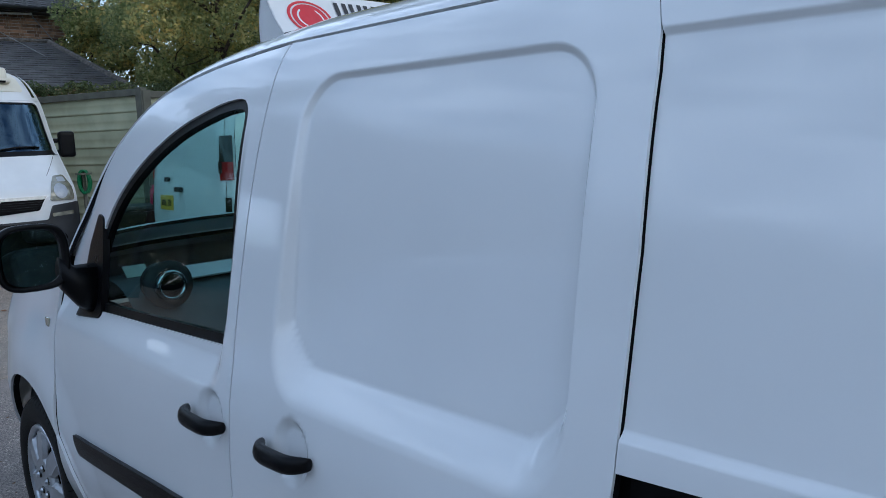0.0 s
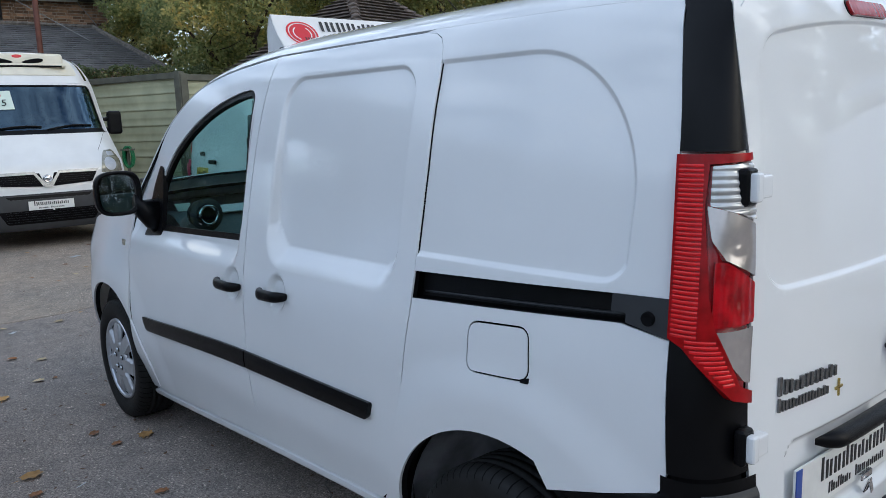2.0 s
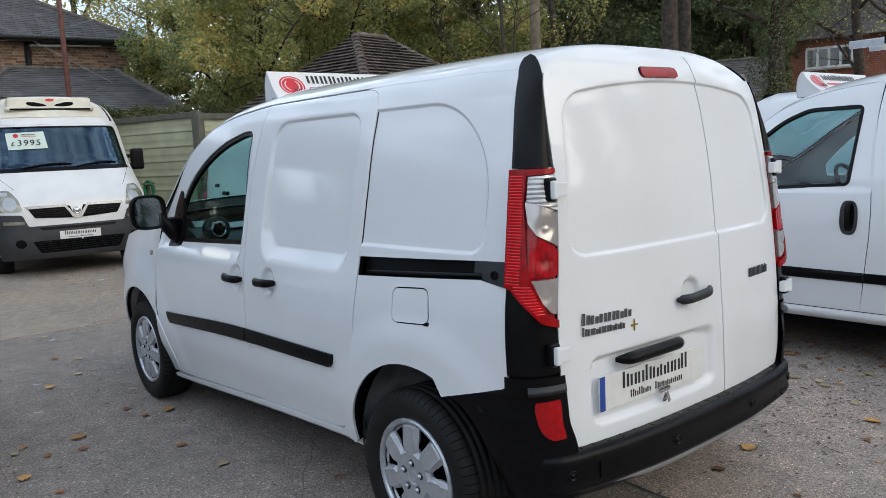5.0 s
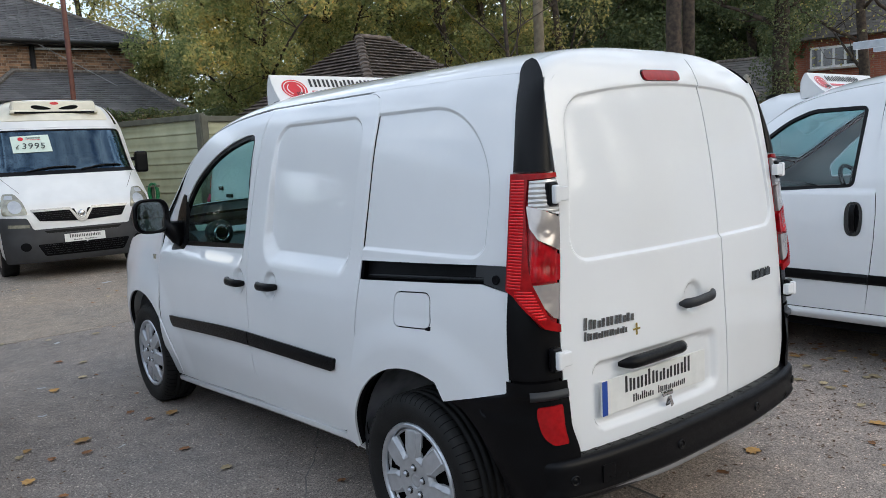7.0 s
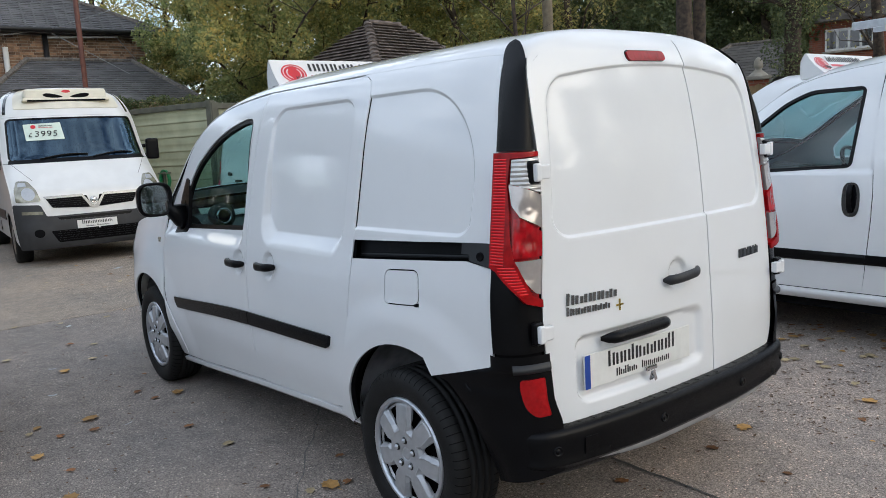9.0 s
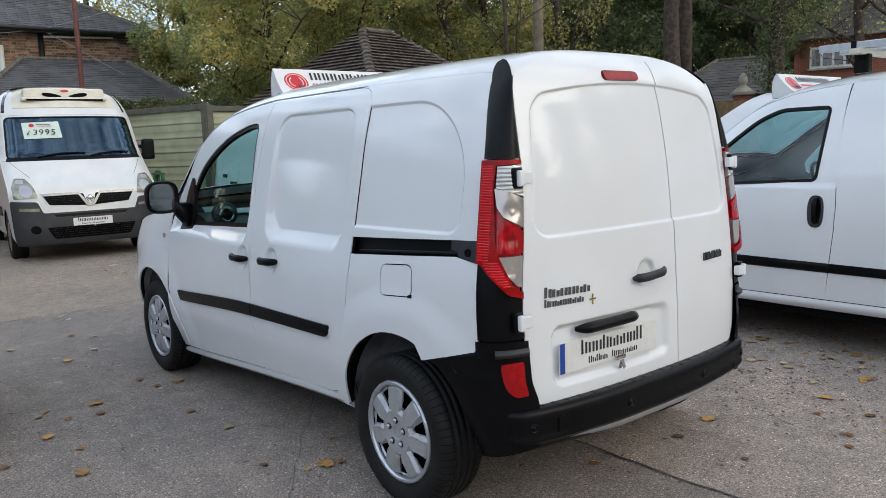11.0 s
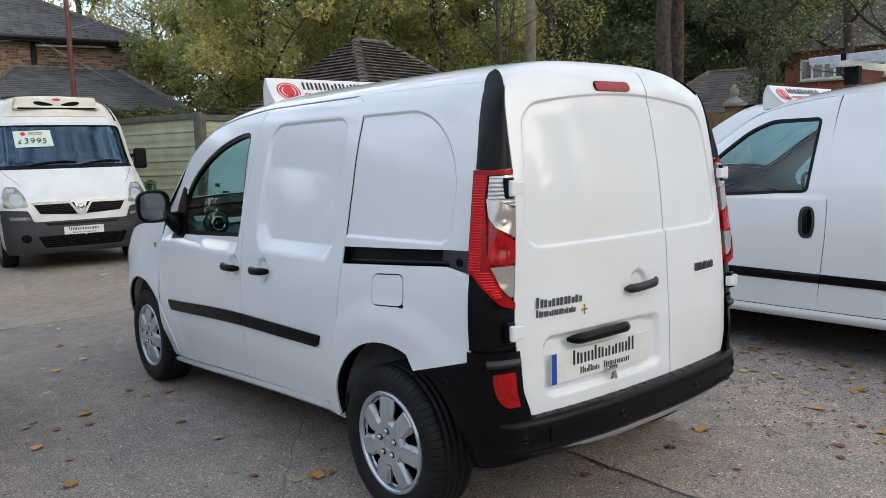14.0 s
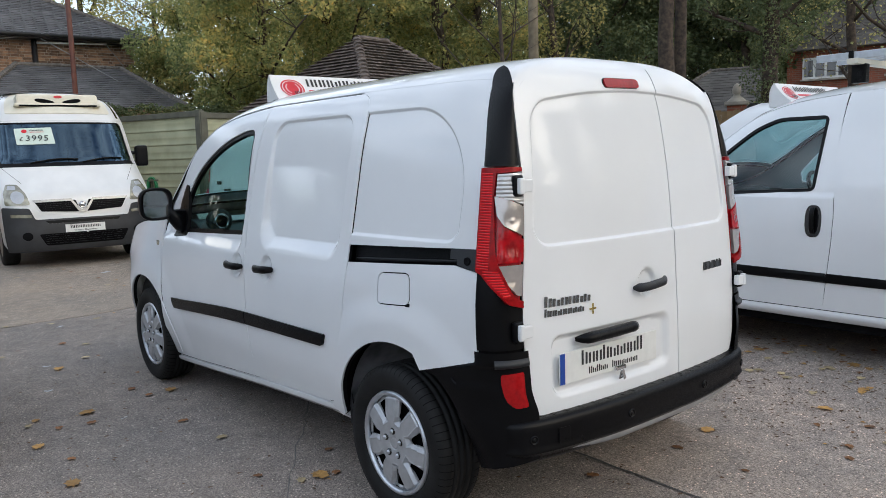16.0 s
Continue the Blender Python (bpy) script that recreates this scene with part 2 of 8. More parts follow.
def tube(points, radius, n=8, taper=None):
    """Verts and faces of a round bar along points."""
    vs, fs = [], []
    pts = [Vector(p) for p in points]
    up = Vector((0.31, 0.17, 0.93))
    for i, p in enumerate(pts):
        d = (pts[min(i + 1, len(pts) - 1)] - pts[max(i - 1, 0)]).normalized()
        a = d.cross(up)
        a = (a if a.length > 1e-3 else d.cross(Vector((1, 0, 0)))).normalized()
        b = d.cross(a)
        r = radius if taper is None else radius * (1 + (taper - 1) * i / max(1, len(pts) - 1))
        for k in range(n):
            t = 2 * math.pi * k / n
            vs.append(p + r * (math.cos(t) * a + math.sin(t) * b))
    for i in range(len(pts) - 1):
        for k in range(n):
            j = (k + 1) % n
            fs.append((i * n + k, i * n + j, (i + 1) * n + j, (i + 1) * n + k))
    fs.append(tuple(range(n))[::-1])
    fs.append(tuple(range((len(pts) - 1) * n, len(pts) * n)))
    return vs, fs


def inside(pts, poly):
    x, y = pts[:, 0], pts[:, 1]
    out = np.zeros(len(pts), bool)
    for (x1, y1), (x2, y2) in zip(poly, np.roll(poly, -1, 0)):
        if y1 != y2:
            out ^= ((y1 > y) != (y2 > y)) & (x < (x2 - x1) * (y - y1) / (y2 - y1) + x1)
    return out


def resample(poly, step, closed=True):
    poly = np.array(poly, float)
    nxt = np.roll(poly, -1, 0) if closed else poly[1:]
    out = []
    for a, b in zip(poly, nxt):
        k = max(1, int(np.ceil(np.hypot(*(b - a)) / step)))
        out += [a + (b - a) * i / k for i in range(k)]
    if not closed:
        out.append(poly[-1])
    return np.array(out)


def rounded(poly, radius, n=6):
    """A polygon with its corners rounded; radius: one number or one for each corner."""
    poly = [np.array(p, float) for p in poly]
    rs = radius if isinstance(radius, (list, tuple)) else [radius] * len(poly)
    out = []
    for i, p in enumerate(poly):
        a, b = poly[i - 1] - p, poly[(i + 1) % len(poly)] - p
        la, lb = np.hypot(*a), np.hypot(*b)
        r = min(rs[i], la * 0.49, lb * 0.49)
        if r < 1e-4:
            out.append(p)
            continue
        s, e = p + a / la * r, p + b / lb * r
        for k in range(n + 1):
            t = k / n
            out.append((1 - t) ** 2 * s + 2 * t * (1 - t) * p + t * t * e)
    return np.array(out)


def grow(poly, d):
    """The polygon moved in (d > 0) along its own normals."""
    poly = np.array(poly, float)
    area = 0.5 * np.sum(poly[:, 0] * np.roll(poly[:, 1], -1) - np.roll(poly[:, 0], -1) * poly[:, 1])
    t = np.roll(poly, -1, 0) - np.roll(poly, 1, 0)
    t /= np.maximum(np.hypot(t[:, 0], t[:, 1]), 1e-9)[:, None]
    n = np.stack([-t[:, 1], t[:, 0]], 1) * np.sign(area)
    return poly + n * d


from mathutils import geometry


def panel(name, outline, mapping, mat, parent, holes=(), step=0.02, edge=0.012, flip=False, label="", gap=0.0, lines=()):
    """A sheet over the outline in (u, v), laid on the surface mapping(u, v) -> (x, y, z), with turned-in edges."""
    outer = resample(grow(outline, gap) if gap else outline, step)
    rings = [outer] + [resample(h, step) for h in holes]
    lo, hi = outer.min(0), outer.max(0)
    gx, gy = np.meshgrid(np.arange(lo[0] + step / 2, hi[0], step), np.arange(lo[1] + step / 2, hi[1], step))
    pts = np.stack([gx.ravel(), gy.ravel()], 1)
    keep = inside(pts, outer)
    for h in rings[1:]:
        keep &= ~inside(pts, h)
    for ring in rings:
        d = np.full(len(pts), 9.0)
        for p in ring:
            d = np.minimum(d, np.hypot(pts[:, 0] - p[0], pts[:, 1] - p[1]))
        keep &= d > step * 0.45
    for ln in lines:
        for p in resample(ln, step * 0.6):
            keep &= np.hypot(pts[:, 0] - p[0], pts[:, 1] - p[1]) > step * 0.4
    pts = pts[keep]
    allp, edges, k = [], [], 0
    for ring in rings:
        allp += [Vector(p) for p in ring]
        edges += [(k + i, k + (i + 1) % len(ring)) for i in range(len(ring))]
        k += len(ring)
    for ln in lines:
        q = resample(ln, step * 0.8)
        ok = inside(q, outer)
        for h in rings[1:]:
            ok &= ~inside(q, h)
        for ring in rings:
            for p in ring:
                ok &= np.hypot(q[:, 0] - p[0], q[:, 1] - p[1]) > step * 0.3
        idx = [k + i if ok[i] else -1 for i in range(len(q))]
        allp += [Vector(p) for p in q]
        edges += [(idx[i], idx[(i + 1) % len(q)]) for i in range(len(q)) if idx[i] >= 0 and idx[(i + 1) % len(q)] >= 0]
        k += len(q)
    allp += [Vector(p) for p in pts]
    vs, _, fs, *_ = geometry.delaunay_2d_cdt(allp, edges, [], 0, 1e-6)
    uv = np.array([tuple(v) for v in vs])
    tri = np.array([f for f in fs if len(f) == 3])
    cen = uv[tri].mean(1)
    ok = inside(cen, outer)
    for h in rings[1:]:
        ok &= ~inside(cen, h)
    tri = tri[ok]
    e = 1e-3
    P = np.array(mapping(uv[:, 0], uv[:, 1])).T
    du = np.array(mapping(uv[:, 0] + e, uv[:, 1])).T - np.array(mapping(uv[:, 0] - e, uv[:, 1])).T
    dv = np.array(mapping(uv[:, 0], uv[:, 1] + e)).T - np.array(mapping(uv[:, 0], uv[:, 1] - e)).T
    N = np.cross(du, dv)
    N /= np.maximum(np.linalg.norm(N, axis=1), 1e-12)[:, None]
    if flip:
        N = -N
    a = uv[tri]
    area = (a[:, 1, 0] - a[:, 0, 0]) * (a[:, 2, 1] - a[:, 0, 1]) - (a[:, 1, 1] - a[:, 0, 1]) * (a[:, 2, 0] - a[:, 0, 0])
    turn = (area < 0) != flip
    tri[turn] = tri[turn][:, ::-1]
    verts, normals, faces = list(P), list(N), [tuple(int(i) for i in t) for t in tri]
    if edge:
        count = {}
        for t in faces:
            for i in range(3):
                key = (t[i], t[(i + 1) % 3])
                count[key] = 1
        for (i, j) in list(count):
            if (j, i) not in count:
                for d0, d1 in ((0.0, edge * 0.3), (edge * 0.3, edge)):
                    b = len(verts)
                    verts += [P[i] - N[i] * d0, P[j] - N[j] * d0, P[j] - N[j] * d1, P[i] - N[i] * d1]
                    normals += [(0, 0, 0)] * 4
                    faces.append((b + 1, b, b + 3, b + 2))
    ob = mesh(name, verts, faces, mat, parent, label, normals=normals)
    # deeper part of painted edges goes near-black, for the shade in the gaps
    if edge and mat in (PAINT, PAINT_OLD):
        ob.data.materials.append(DARK)
        ob.data.polygons.foreach_set("material_index", [0] * len(tri) + [i % 2 for i in range(len(faces) - len(tri))])
    return ob


def grid(name, us, vs_, mapping, mat, parent, flip=False, label=""):
    """A plain sheet over a grid of u and v."""
    U, V = np.meshgrid(us, vs_, indexing="ij")
    P = np.array(mapping(U.ravel(), V.ravel())).T
    n, m = len(us), len(vs_)
    fs = []
    for i in range(n - 1):
        for j in range(m - 1):
            q = (i * m + j, (i + 1) * m + j, (i + 1) * m + j + 1, i * m + j + 1)
            fs.append(q[::-1] if flip else q)
    return mesh(name, P, fs, mat, parent, label)


def loft(rings, close=True, caps=True):
    """Verts and faces through rings of the same number of points."""
    vs, fs, n = [], [], len(rings[0])
    for r in rings:
        vs += [tuple(p) for p in r]
    for i in range(len(rings) - 1):
        for k in range(n if close else n - 1):
            j = (k + 1) % n
            fs.append((i * n + k, i * n + j, (i + 1) * n + j, (i + 1) * n + k))
    if caps:
        fs.append(tuple(range(n))[::-1])
        fs.append(tuple(range((len(rings) - 1) * n, len(rings) * n)))
    return vs, fs


def bars(parent, text, width, height, place, mat, thick=0.002, lean=0.0, seed=1, name="lettering"):
    """Stand-in lettering: plain upright bars, two to a letter; place(u, v, d) -> point."""
    rnd = random.Random(seed)
    n = len(text)
    vs, fs = [], []
    step = width / n
    for i, ch in enumerate(text):
        if ch == " ":
            continue
        h = height if ch.isupper() else height * 0.72
        u0, u1 = i * step + step * 0.10, (i + 1) * step - step * 0.10
        for lo_u, hi_u, hi_v in ((u0, u0 + step * 0.26, h), (u1 - step * 0.26, u1, h * rnd.choice((0.8, 1.0)))):
            b = len(vs)
            for d in (0.0, thick):
                vs += [place(lo_u, 0, d), place(hi_u, 0, d), place(hi_u + lean * hi_v, hi_v, d), place(lo_u + lean * hi_v, hi_v, d)]
            fs += [(b + 4, b + 5, b + 6, b + 7), (b, b + 1, b + 5, b + 4), (b + 1, b + 2, b + 6, b + 5), (b + 2, b + 3, b + 7, b + 6), (b + 3, b, b + 4, b + 7)]
    return tagged(mesh(name, vs, fs, mat, parent, flat=True), kind="stuff")


def contour(fn, center, level, n=140, far=2.0):
    """The closed line round center where fn(u, v) reaches level."""
    out = []
    for t in np.linspace(0, 2 * math.pi, n + 1)[:-1]:
        lo, hi = 0.0, far
        for _ in range(26):
            mid = (lo + hi) / 2
            if fn(np.array(center[0] + mid * math.cos(t)), np.array(center[1] + mid * math.sin(t))) < level:
                lo = mid
            else:
                hi = mid
        out.append((center[0] + lo * math.cos(t), center[1] + lo * math.sin(t)))
    return np.array(out)


# ---- the white panel van ----
HALF = curve([-0.7, -0.4, 0.0, 0.5, 1.2, 2.2, 2.7, 3.0, 3.2, 3.35, 3.45], [0.785, 0.812, 0.845, 0.862, 0.868, 0.872, 0.872, 0.852, 0.80, 0.70, 0.52])
INSET = curve([0.1, 0.2, 0.36, 0.5, 0.65, 0.8, 0.9, 1.05, 1.2, 1.4, 1.55, 1.65, 1.70, 1.74, 1.80], [0.12, 0.080, 0.042, 0.012, 0.001, 0.0, 0.004, 0.026, 0.055, 0.098, 0.142, 0.186, 0.226, 0.29, 0.42])
TOP = curve([-0.6, -0.45, -0.3, 0.0, 0.5, 1.2, 1.47, 1.78, 2.06, 2.3, 2.5, 2.9, 3.2, 3.4, 3.5], [1.74, 1.765, 1.788, 1.795, 1.797, 1.795, 1.775, 1.715, 1.56, 1.30, 1.12, 1.06, 0.97, 0.84, 0.70])
BACK = curve([0.3, 0.45, 0.7, 0.9, 1.1, 1.3, 1.5, 1.6, 1.68, 1.73, 1.765, 1.785, 1.80], [0.60, 0.60, 0.596, 0.586, 0.575, 0.556, 0.524, 0.502, 0.474, 0.445, 0.405, 0.35, 0.30])


def raised(y, z):
    r = np.where(z > 0.75, 0.75 + (z - 0.75) * 1.045 / (TOP(y) - 0.75), z)
    return z + (r - z) * (1 - 0.72 * smooth(0.9, 1.6, y))


def side_x(y, z):
    """The plain left flank."""
    return -(HALF(y) - INSET(raised(y, z)))


def drip(y):
    return 0.75 + 0.945 * (TOP(y) - 0.75) / 1.045


def roof_z(x, y):
    e = -side_x(y, drip(y))
    q = np.clip(np.abs(x) / e, 0, 1)
    return drip(y) + (TOP(y) - drip(y)) * np.clip(1 - q ** 3.4, 0, 1) ** 0.75


def box_sdf(y, z, y0, y1, z0, z1, r):
    cy, cz, hy, hz = (y0 + y1) / 2, (z0 + z1) / 2, (y1 - y0) / 2 - r, (z1 - z0) / 2 - r
    dy, dz = np.abs(y - cy) - hy, np.abs(z - cz) - hz
    return np.hypot(np.maximum(dy, 0), np.maximum(dz, 0)) + np.minimum(np.maximum(dy, dz), 0) - r


def arch(y, z, cy, r0, r1, h):
    d = np.hypot(y - cy, z - 0.305)
    return h * (1 - smooth(r0, r1, d)) * smooth(0.15, 0.4, z)


def slide_press(y, z):
    return box_sdf(y, z, 0.385 + 0.03 * (z - 1.3), 1.090, 0.985, 1.610, 0.10)


def slide_x(y, z):
    """Sliding door: a pressed panel with a broad upward lip below it, and a cup behind the handle."""
    d = slide_press(y, z)
    w = 0.017 + 0.070 * smooth(1.14, 1.03, z)
    x = side_x(y, z) + (0.013 + 0.031 * smooth(1.62, 1.0, z)) * smooth(0, 1, -d / w)
    return x + 0.016 * (1 - smooth(0.035, 0.062, np.hypot((y - 1.000), (z - 0.905) * 0.9)))


def front_x(y, z):
    """Front door: shoulder below the window, and a cup behind the handle."""
    d = box_sdf(y, z, 1.275, 2.42, 0.945, 1.9, 0.07)
    w = 0.022 + 0.055 * smooth(1.12, 1.0, z)
    x = side_x(y, z) + 0.030 * smooth(1.6, 0.98, z) * smooth(0, 1, -d / w)
    return x + 0.016 * (1 - smooth(0.035, 0.062, np.hypot((y - 1.322), (z - 0.895) * 0.9))) - arch(y, z, 2.697, 0.43, 0.60, 0.012)


def quarter_press(y, z):
    return np.maximum(box_sdf(y, z, -0.330, 1.2, 1.104, 1.610, 0.07), box_sdf(y, z, -0.326, 1.2, 0.4, 1.610, 0.34))


def quarter_x(y, z):
    """Rear quarter: a shallow pressing with one large corner, and a flare over the wheel."""
    x = side_x(y, z) + 0.0105 * smooth(0, 0.016, -quarter_press(y, z))
    return x - arch(y, z, 0.0, 0.47, 0.60, 0.016)


def fender_x(y, z):
    return side_x(y, z) - arch(y, z, 2.697, 0.43, 0.62, 0.022)


def back_y(x, z):
    return -BACK(z) + 0.052 * (np.abs(x) / 0.7) ** 2.4


DOOR_EDGE = curve([0.45, 0.50, 0.54, 0.60, 0.80, 0.90, 1.1, 1.3, 1.5, 1.58, 1.64, 1.68, 1.71, 1.74], [0.606, 0.634, 0.659, 0.673, 0.683, 0.680, 0.660, 0.643, 0.638, 0.632, 0.619, 0.597, 0.566, 0.52])


def tail_press(x, z):
    return box_sdf(np.abs(x), z, -0.6, 0.622 - 0.11 * (z - 1.1), 1.089, 1.652 - 0.06 * (np.abs(x) / 0.6) ** 2, 0.085)


def tail_y(x, z):
    """Rear doors: a shallow upper pressing, the plate recess and the handle cup."""
    y = back_y(x, z) + 0.011 * smooth(0, 0.013, -tail_press(x, z))
    d = box_sdf(x, z, -0.565, 0.115, 0.545, 0.775, 0.05)
    w = 0.02 + 0.025 * smooth(-0.05, 0.1, x)
    y = y + 0.020 * smooth(0, 1, -d / w)
    return y + 0.016 * (1 - smooth(0.036, 0.060, np.hypot(x + 0.03, z - 0.902)))


van = thing("panel_van", "white small panel van, clean, with black bumpers, parked on tarmac", "van")
left = lambda fn: (lambda y, z: (fn(y, z), y, z))
right = lambda fn: (lambda y, z: (-fn(y, z), y, z))

SLIDE_FRONT = [(1.224, 1.62), (1.224, 1.483), (1.230, 1.216), (1.228, 1.03), (1.236, 0.729), (1.246, 0.45), (1.240, 0.33)]
SLIDE_REAR = [(0.510, 0.350), (0.455, 0.395), (0.405, 0.50), (0.358, 0.674), (0.309, 0.952), (0.302, 1.065), (0.301, 1.333), (0.312, 1.552), (0.319, 1.605), (0.331, 1.642), (0.352, 1.668), (0.386, 1.684)]


def top_edge(y0, y1, n, off):
    ys = np.linspace(y0, y1, n)
    return [(float(y), float(drip(y)) - off) for y in ys]


ring = curve([0, 1], [0, 1])
door_bottom = curve([0.4, 0.75, 1.24, 2.06, 2.45], [0.352, 0.335, 0.305, 0.240, 0.210])
slide_outline = [(1.224, float(drip(1.224)) - 0.006)] + SLIDE_FRONT[:-1] + [(1.240, float(door_bottom(1.24))), (0.9, float(door_bottom(0.9))), (0.56, 0.343)] + SLIDE_REAR + top_edge(0.435, 1.18, 14, 0.006)
FENDER_LINE = [(2.392, 1.05), (2.388, 0.977), (2.384, 0.85), (2.383, 0.729), (2.392, 0.58), (2.410, 0.462), (2.425, 0.35), (2.432, 0.27), (2.40, 0.222)]
WINDOW = rounded([(1.300, 1.045), (1.300, 1.582), (1.42, 1.578), (1.62, 1.535), (1.81, 1.458), (1.985, 1.352), (2.09, 1.245), (2.150, 1.13), (2.175, 1.012)], [0.03, 0.07, 0.05, 0.1, 0.1, 0.1, 0.08, 0.05, 0.03])
front_outline = [(1.224, float(door_bottom(1.224)))] + SLIDE_FRONT[:-1][::-1] + top_edge(1.224, 2.385, 30, 0.006) + FENDER_LINE + [(2.06, float(door_bottom(2.06))), (1.6, float(door_bottom(1.6)))]


def arc(cy, r, a0, a1, n=24):
    return [(cy + r * math.cos(radians(a0 + (a1 - a0) * i / n)), 0.305 + r * math.sin(radians(a0 + (a1 - a0) * i / n))) for i in range(n + 1)]


rear_line = [(-0.345, 1.695), (-0.372, 1.57), (-0.397, 1.438), (-0.421, 1.197), (-0.434, 1.016), (-0.445, 0.747)]
upper_outline = [(0.301, 1.067), (0.301, 1.333), (0.312, 1.552), (0.319, 1.605), (0.331, 1.642), (0.352, 1.668), (0.386, 1.684), (0.435, float(drip(0.435)) - 0.006)] + top_edge(0.40, -0.34, 16, 0.0)[0:] + rear_line[1:4] + [(-0.428, 1.095), (-0.32, 1.092)]
lower_outline = [(0.301, 1.000), (-0.32, 1.036), (-0.434, 1.016), (-0.445, 0.747), (-0.437, 0.715), (-0.423, 0.700)] + [(-0.165, 0.628)] + arc(0.0, 0.402, 118, 2)[2:] + [(0.43, 0.300), (0.50, 0.338), (0.455, 0.395), (0.405, 0.50), (0.358, 0.674), (0.309, 0.952)]
FLAP = rounded([(-0.106, 0.862), (0.092, 0.850), (0.090, 0.976), (-0.098, 0.988)], 0.035)
fender_outline = FENDER_LINE[:-1] + [(2.42, 0.25)] + arc(2.697, 0.40, 188, 0, 30) + [(3.2, 0.30), (3.42, 0.42), (3.47, 0.6)] + [(float(y), float(drip(y))) for y in np.linspace(3.46, 2.40, 26)]

for nm, fn, flip in (("near", left, True), ("far", right, False)):
    far = nm == "far"
    st = 0.04 if far else 0.010
    panel("sliding_door_skin", slide_outline, fn(slide_x), PAINT, van, lines=[] if far else [contour(slide_press, (0.74, 1.3), v, 260) for v in (0.0, -0.006, -0.012, -0.017)], gap=0.0009, step=st, flip=flip, edge=0.02)
    panel("front_door_skin", front_outline, fn(front_x), PAINT, van, holes=[WINDOW], gap=0.0036, step=st, flip=flip, edge=0.02)
    panel("upper_quarter_panel", upper_outline, fn(quarter_x), PAINT, van, lines=[] if far else [contour(quarter_press, (0.2, 1.35), v, 260) for v in (0.0, -0.005, -0.011, -0.016)], gap=0.0005, step=st, flip=flip, edge=0.02)
    panel("lower_quarter_panel", lower_outline, fn(quarter_x), PAINT, van, holes=[] if far else [FLAP], gap=0.0030, step=st, flip=flip, edge=0.03)
    panel("front_wing", fender_outline, fn(fender_x), PAINT, van, gap=0.002, step=0.03, flip=flip, edge=0.03)
    # inner skin that closes the shut lines, near-black for the shade inside the gaps
    inner = [(-0.43, 1.0), (-0.42, 1.3), (-0.345, 1.66)] + top_edge(-0.3, 2.38, 30, 0.004) + [(2.39, 0.30)] + [(2.3, 0.23), (1.24, 0.31), (0.5, 0.35)] + arc(0.0, 0.42, 5, 120)[::1] + [(-0.43, 0.72)]
    hole = grow(WINDOW, -0.006)
    panel("inner_skin", inner, fn(lambda y, z: side_x(y, z) + 0.048), DARK, van, holes=[hole], step=0.06, flip=flip, edge=0)
    sill = [(0.43, 0.30), (0.50, 0.340), (0.56, 0.336)] + [(float(y), float(door_bottom(y)) - 0.007) for y in np.linspace(0.75, 2.38, 10)] + [(2.42, 0.20), (2.40, 0.165)] + [(float(y), float(door_bottom(y)) - 0.065) for y in np.linspace(2.3, 0.6, 10)] + [(0.42, 0.27)]
    panel("sill", sill, fn(lambda y, z: side_x(y, z) - 0.006 + 0.04 * smooth(0.03, 0.07, door_bottom(y) - z)), PAINT, van, step=0.03 if far else 0.010, flip=flip, edge=0.05)

panel("fuel_flap", FLAP, left(lambda y, z: quarter_x(y, z) - 0.001), PAINT, van, gap=0.0045, step=0.02, edge=0.01, flip=True)
panel("fuel_recess", grow(FLAP, -0.004), left(lambda y, z: quarter_x(y, z) + 0.012), DARK, van, step=0.03, edge=0, flip=True)
panel("fuel_notch", rounded([(-0.106, 0.860), (-0.082, 0.859), (-0.084, 0.868), (-0.106, 0.874)], 0.003), left(lambda y, z: quarter_x(y, z) - 0.0025), DARK, van, step=0.01, edge=0.004, flip=True)

# sliding-door rail
rail = [(0.298, 1.000), (0.298, 1.067), (-0.32, 1.092), (-0.43, 1.095), (-0.432, 1.016), (-0.32, 1.036)]
panel("door_rail", rail, left(lambda y, z: side_x(y, z) + 0.034), BLACK, van, step=0.02, edge=0.0, flip=True)
for zo, rr in ((-0.020, 0.004),):
    vs, fs = tube([(float(side_x(y, 1.05)) + 0.030, y, 1.030 + zo - 0.055 * (y - 0.3)) for y in np.linspace(0.29, -0.34, 12)], rr)
    mesh("rail_lip", vs, fs, GREYPLASTIC, van)
panel("rail_end_cap", rounded([(-0.300, 1.092), (-0.429, 1.096), (-0.433, 1.017), (-0.335, 1.037), (-0.335, 1.056), (-0.300, 1.055)], 0.004), left(lambda y, z: side_x(y, z) - 0.004), GREYPLASTIC, van, step=0.015, edge=0.03, flip=True)
vs, fs = lathe([(0, 0.0), (0, 0.007), (-0.004, 0.012), (-0.004, 0.014), (0.004, 0.015)], 16)
mesh("cap_screw", [(v[0] + float(side_x(-0.385, 1.052)) - 0.006, v[1] - 0.385, v[2] + 1.052) for v in vs], fs, DARK, van)

# side rubbing strip, in two lengths
strip_lo = curve([0.4, 1.24, 2.25], [0.612, 0.598, 0.548])
strip_hi = curve([0.4, 1.24, 2.25], [0.668, 0.662, 0.610])


def strip_x(y, z):
    c = (z - strip_lo(y)) / (strip_hi(y) - strip_lo(y)) - 0.5
    return side_x(y, z) - 0.016 + 0.012 * c * c


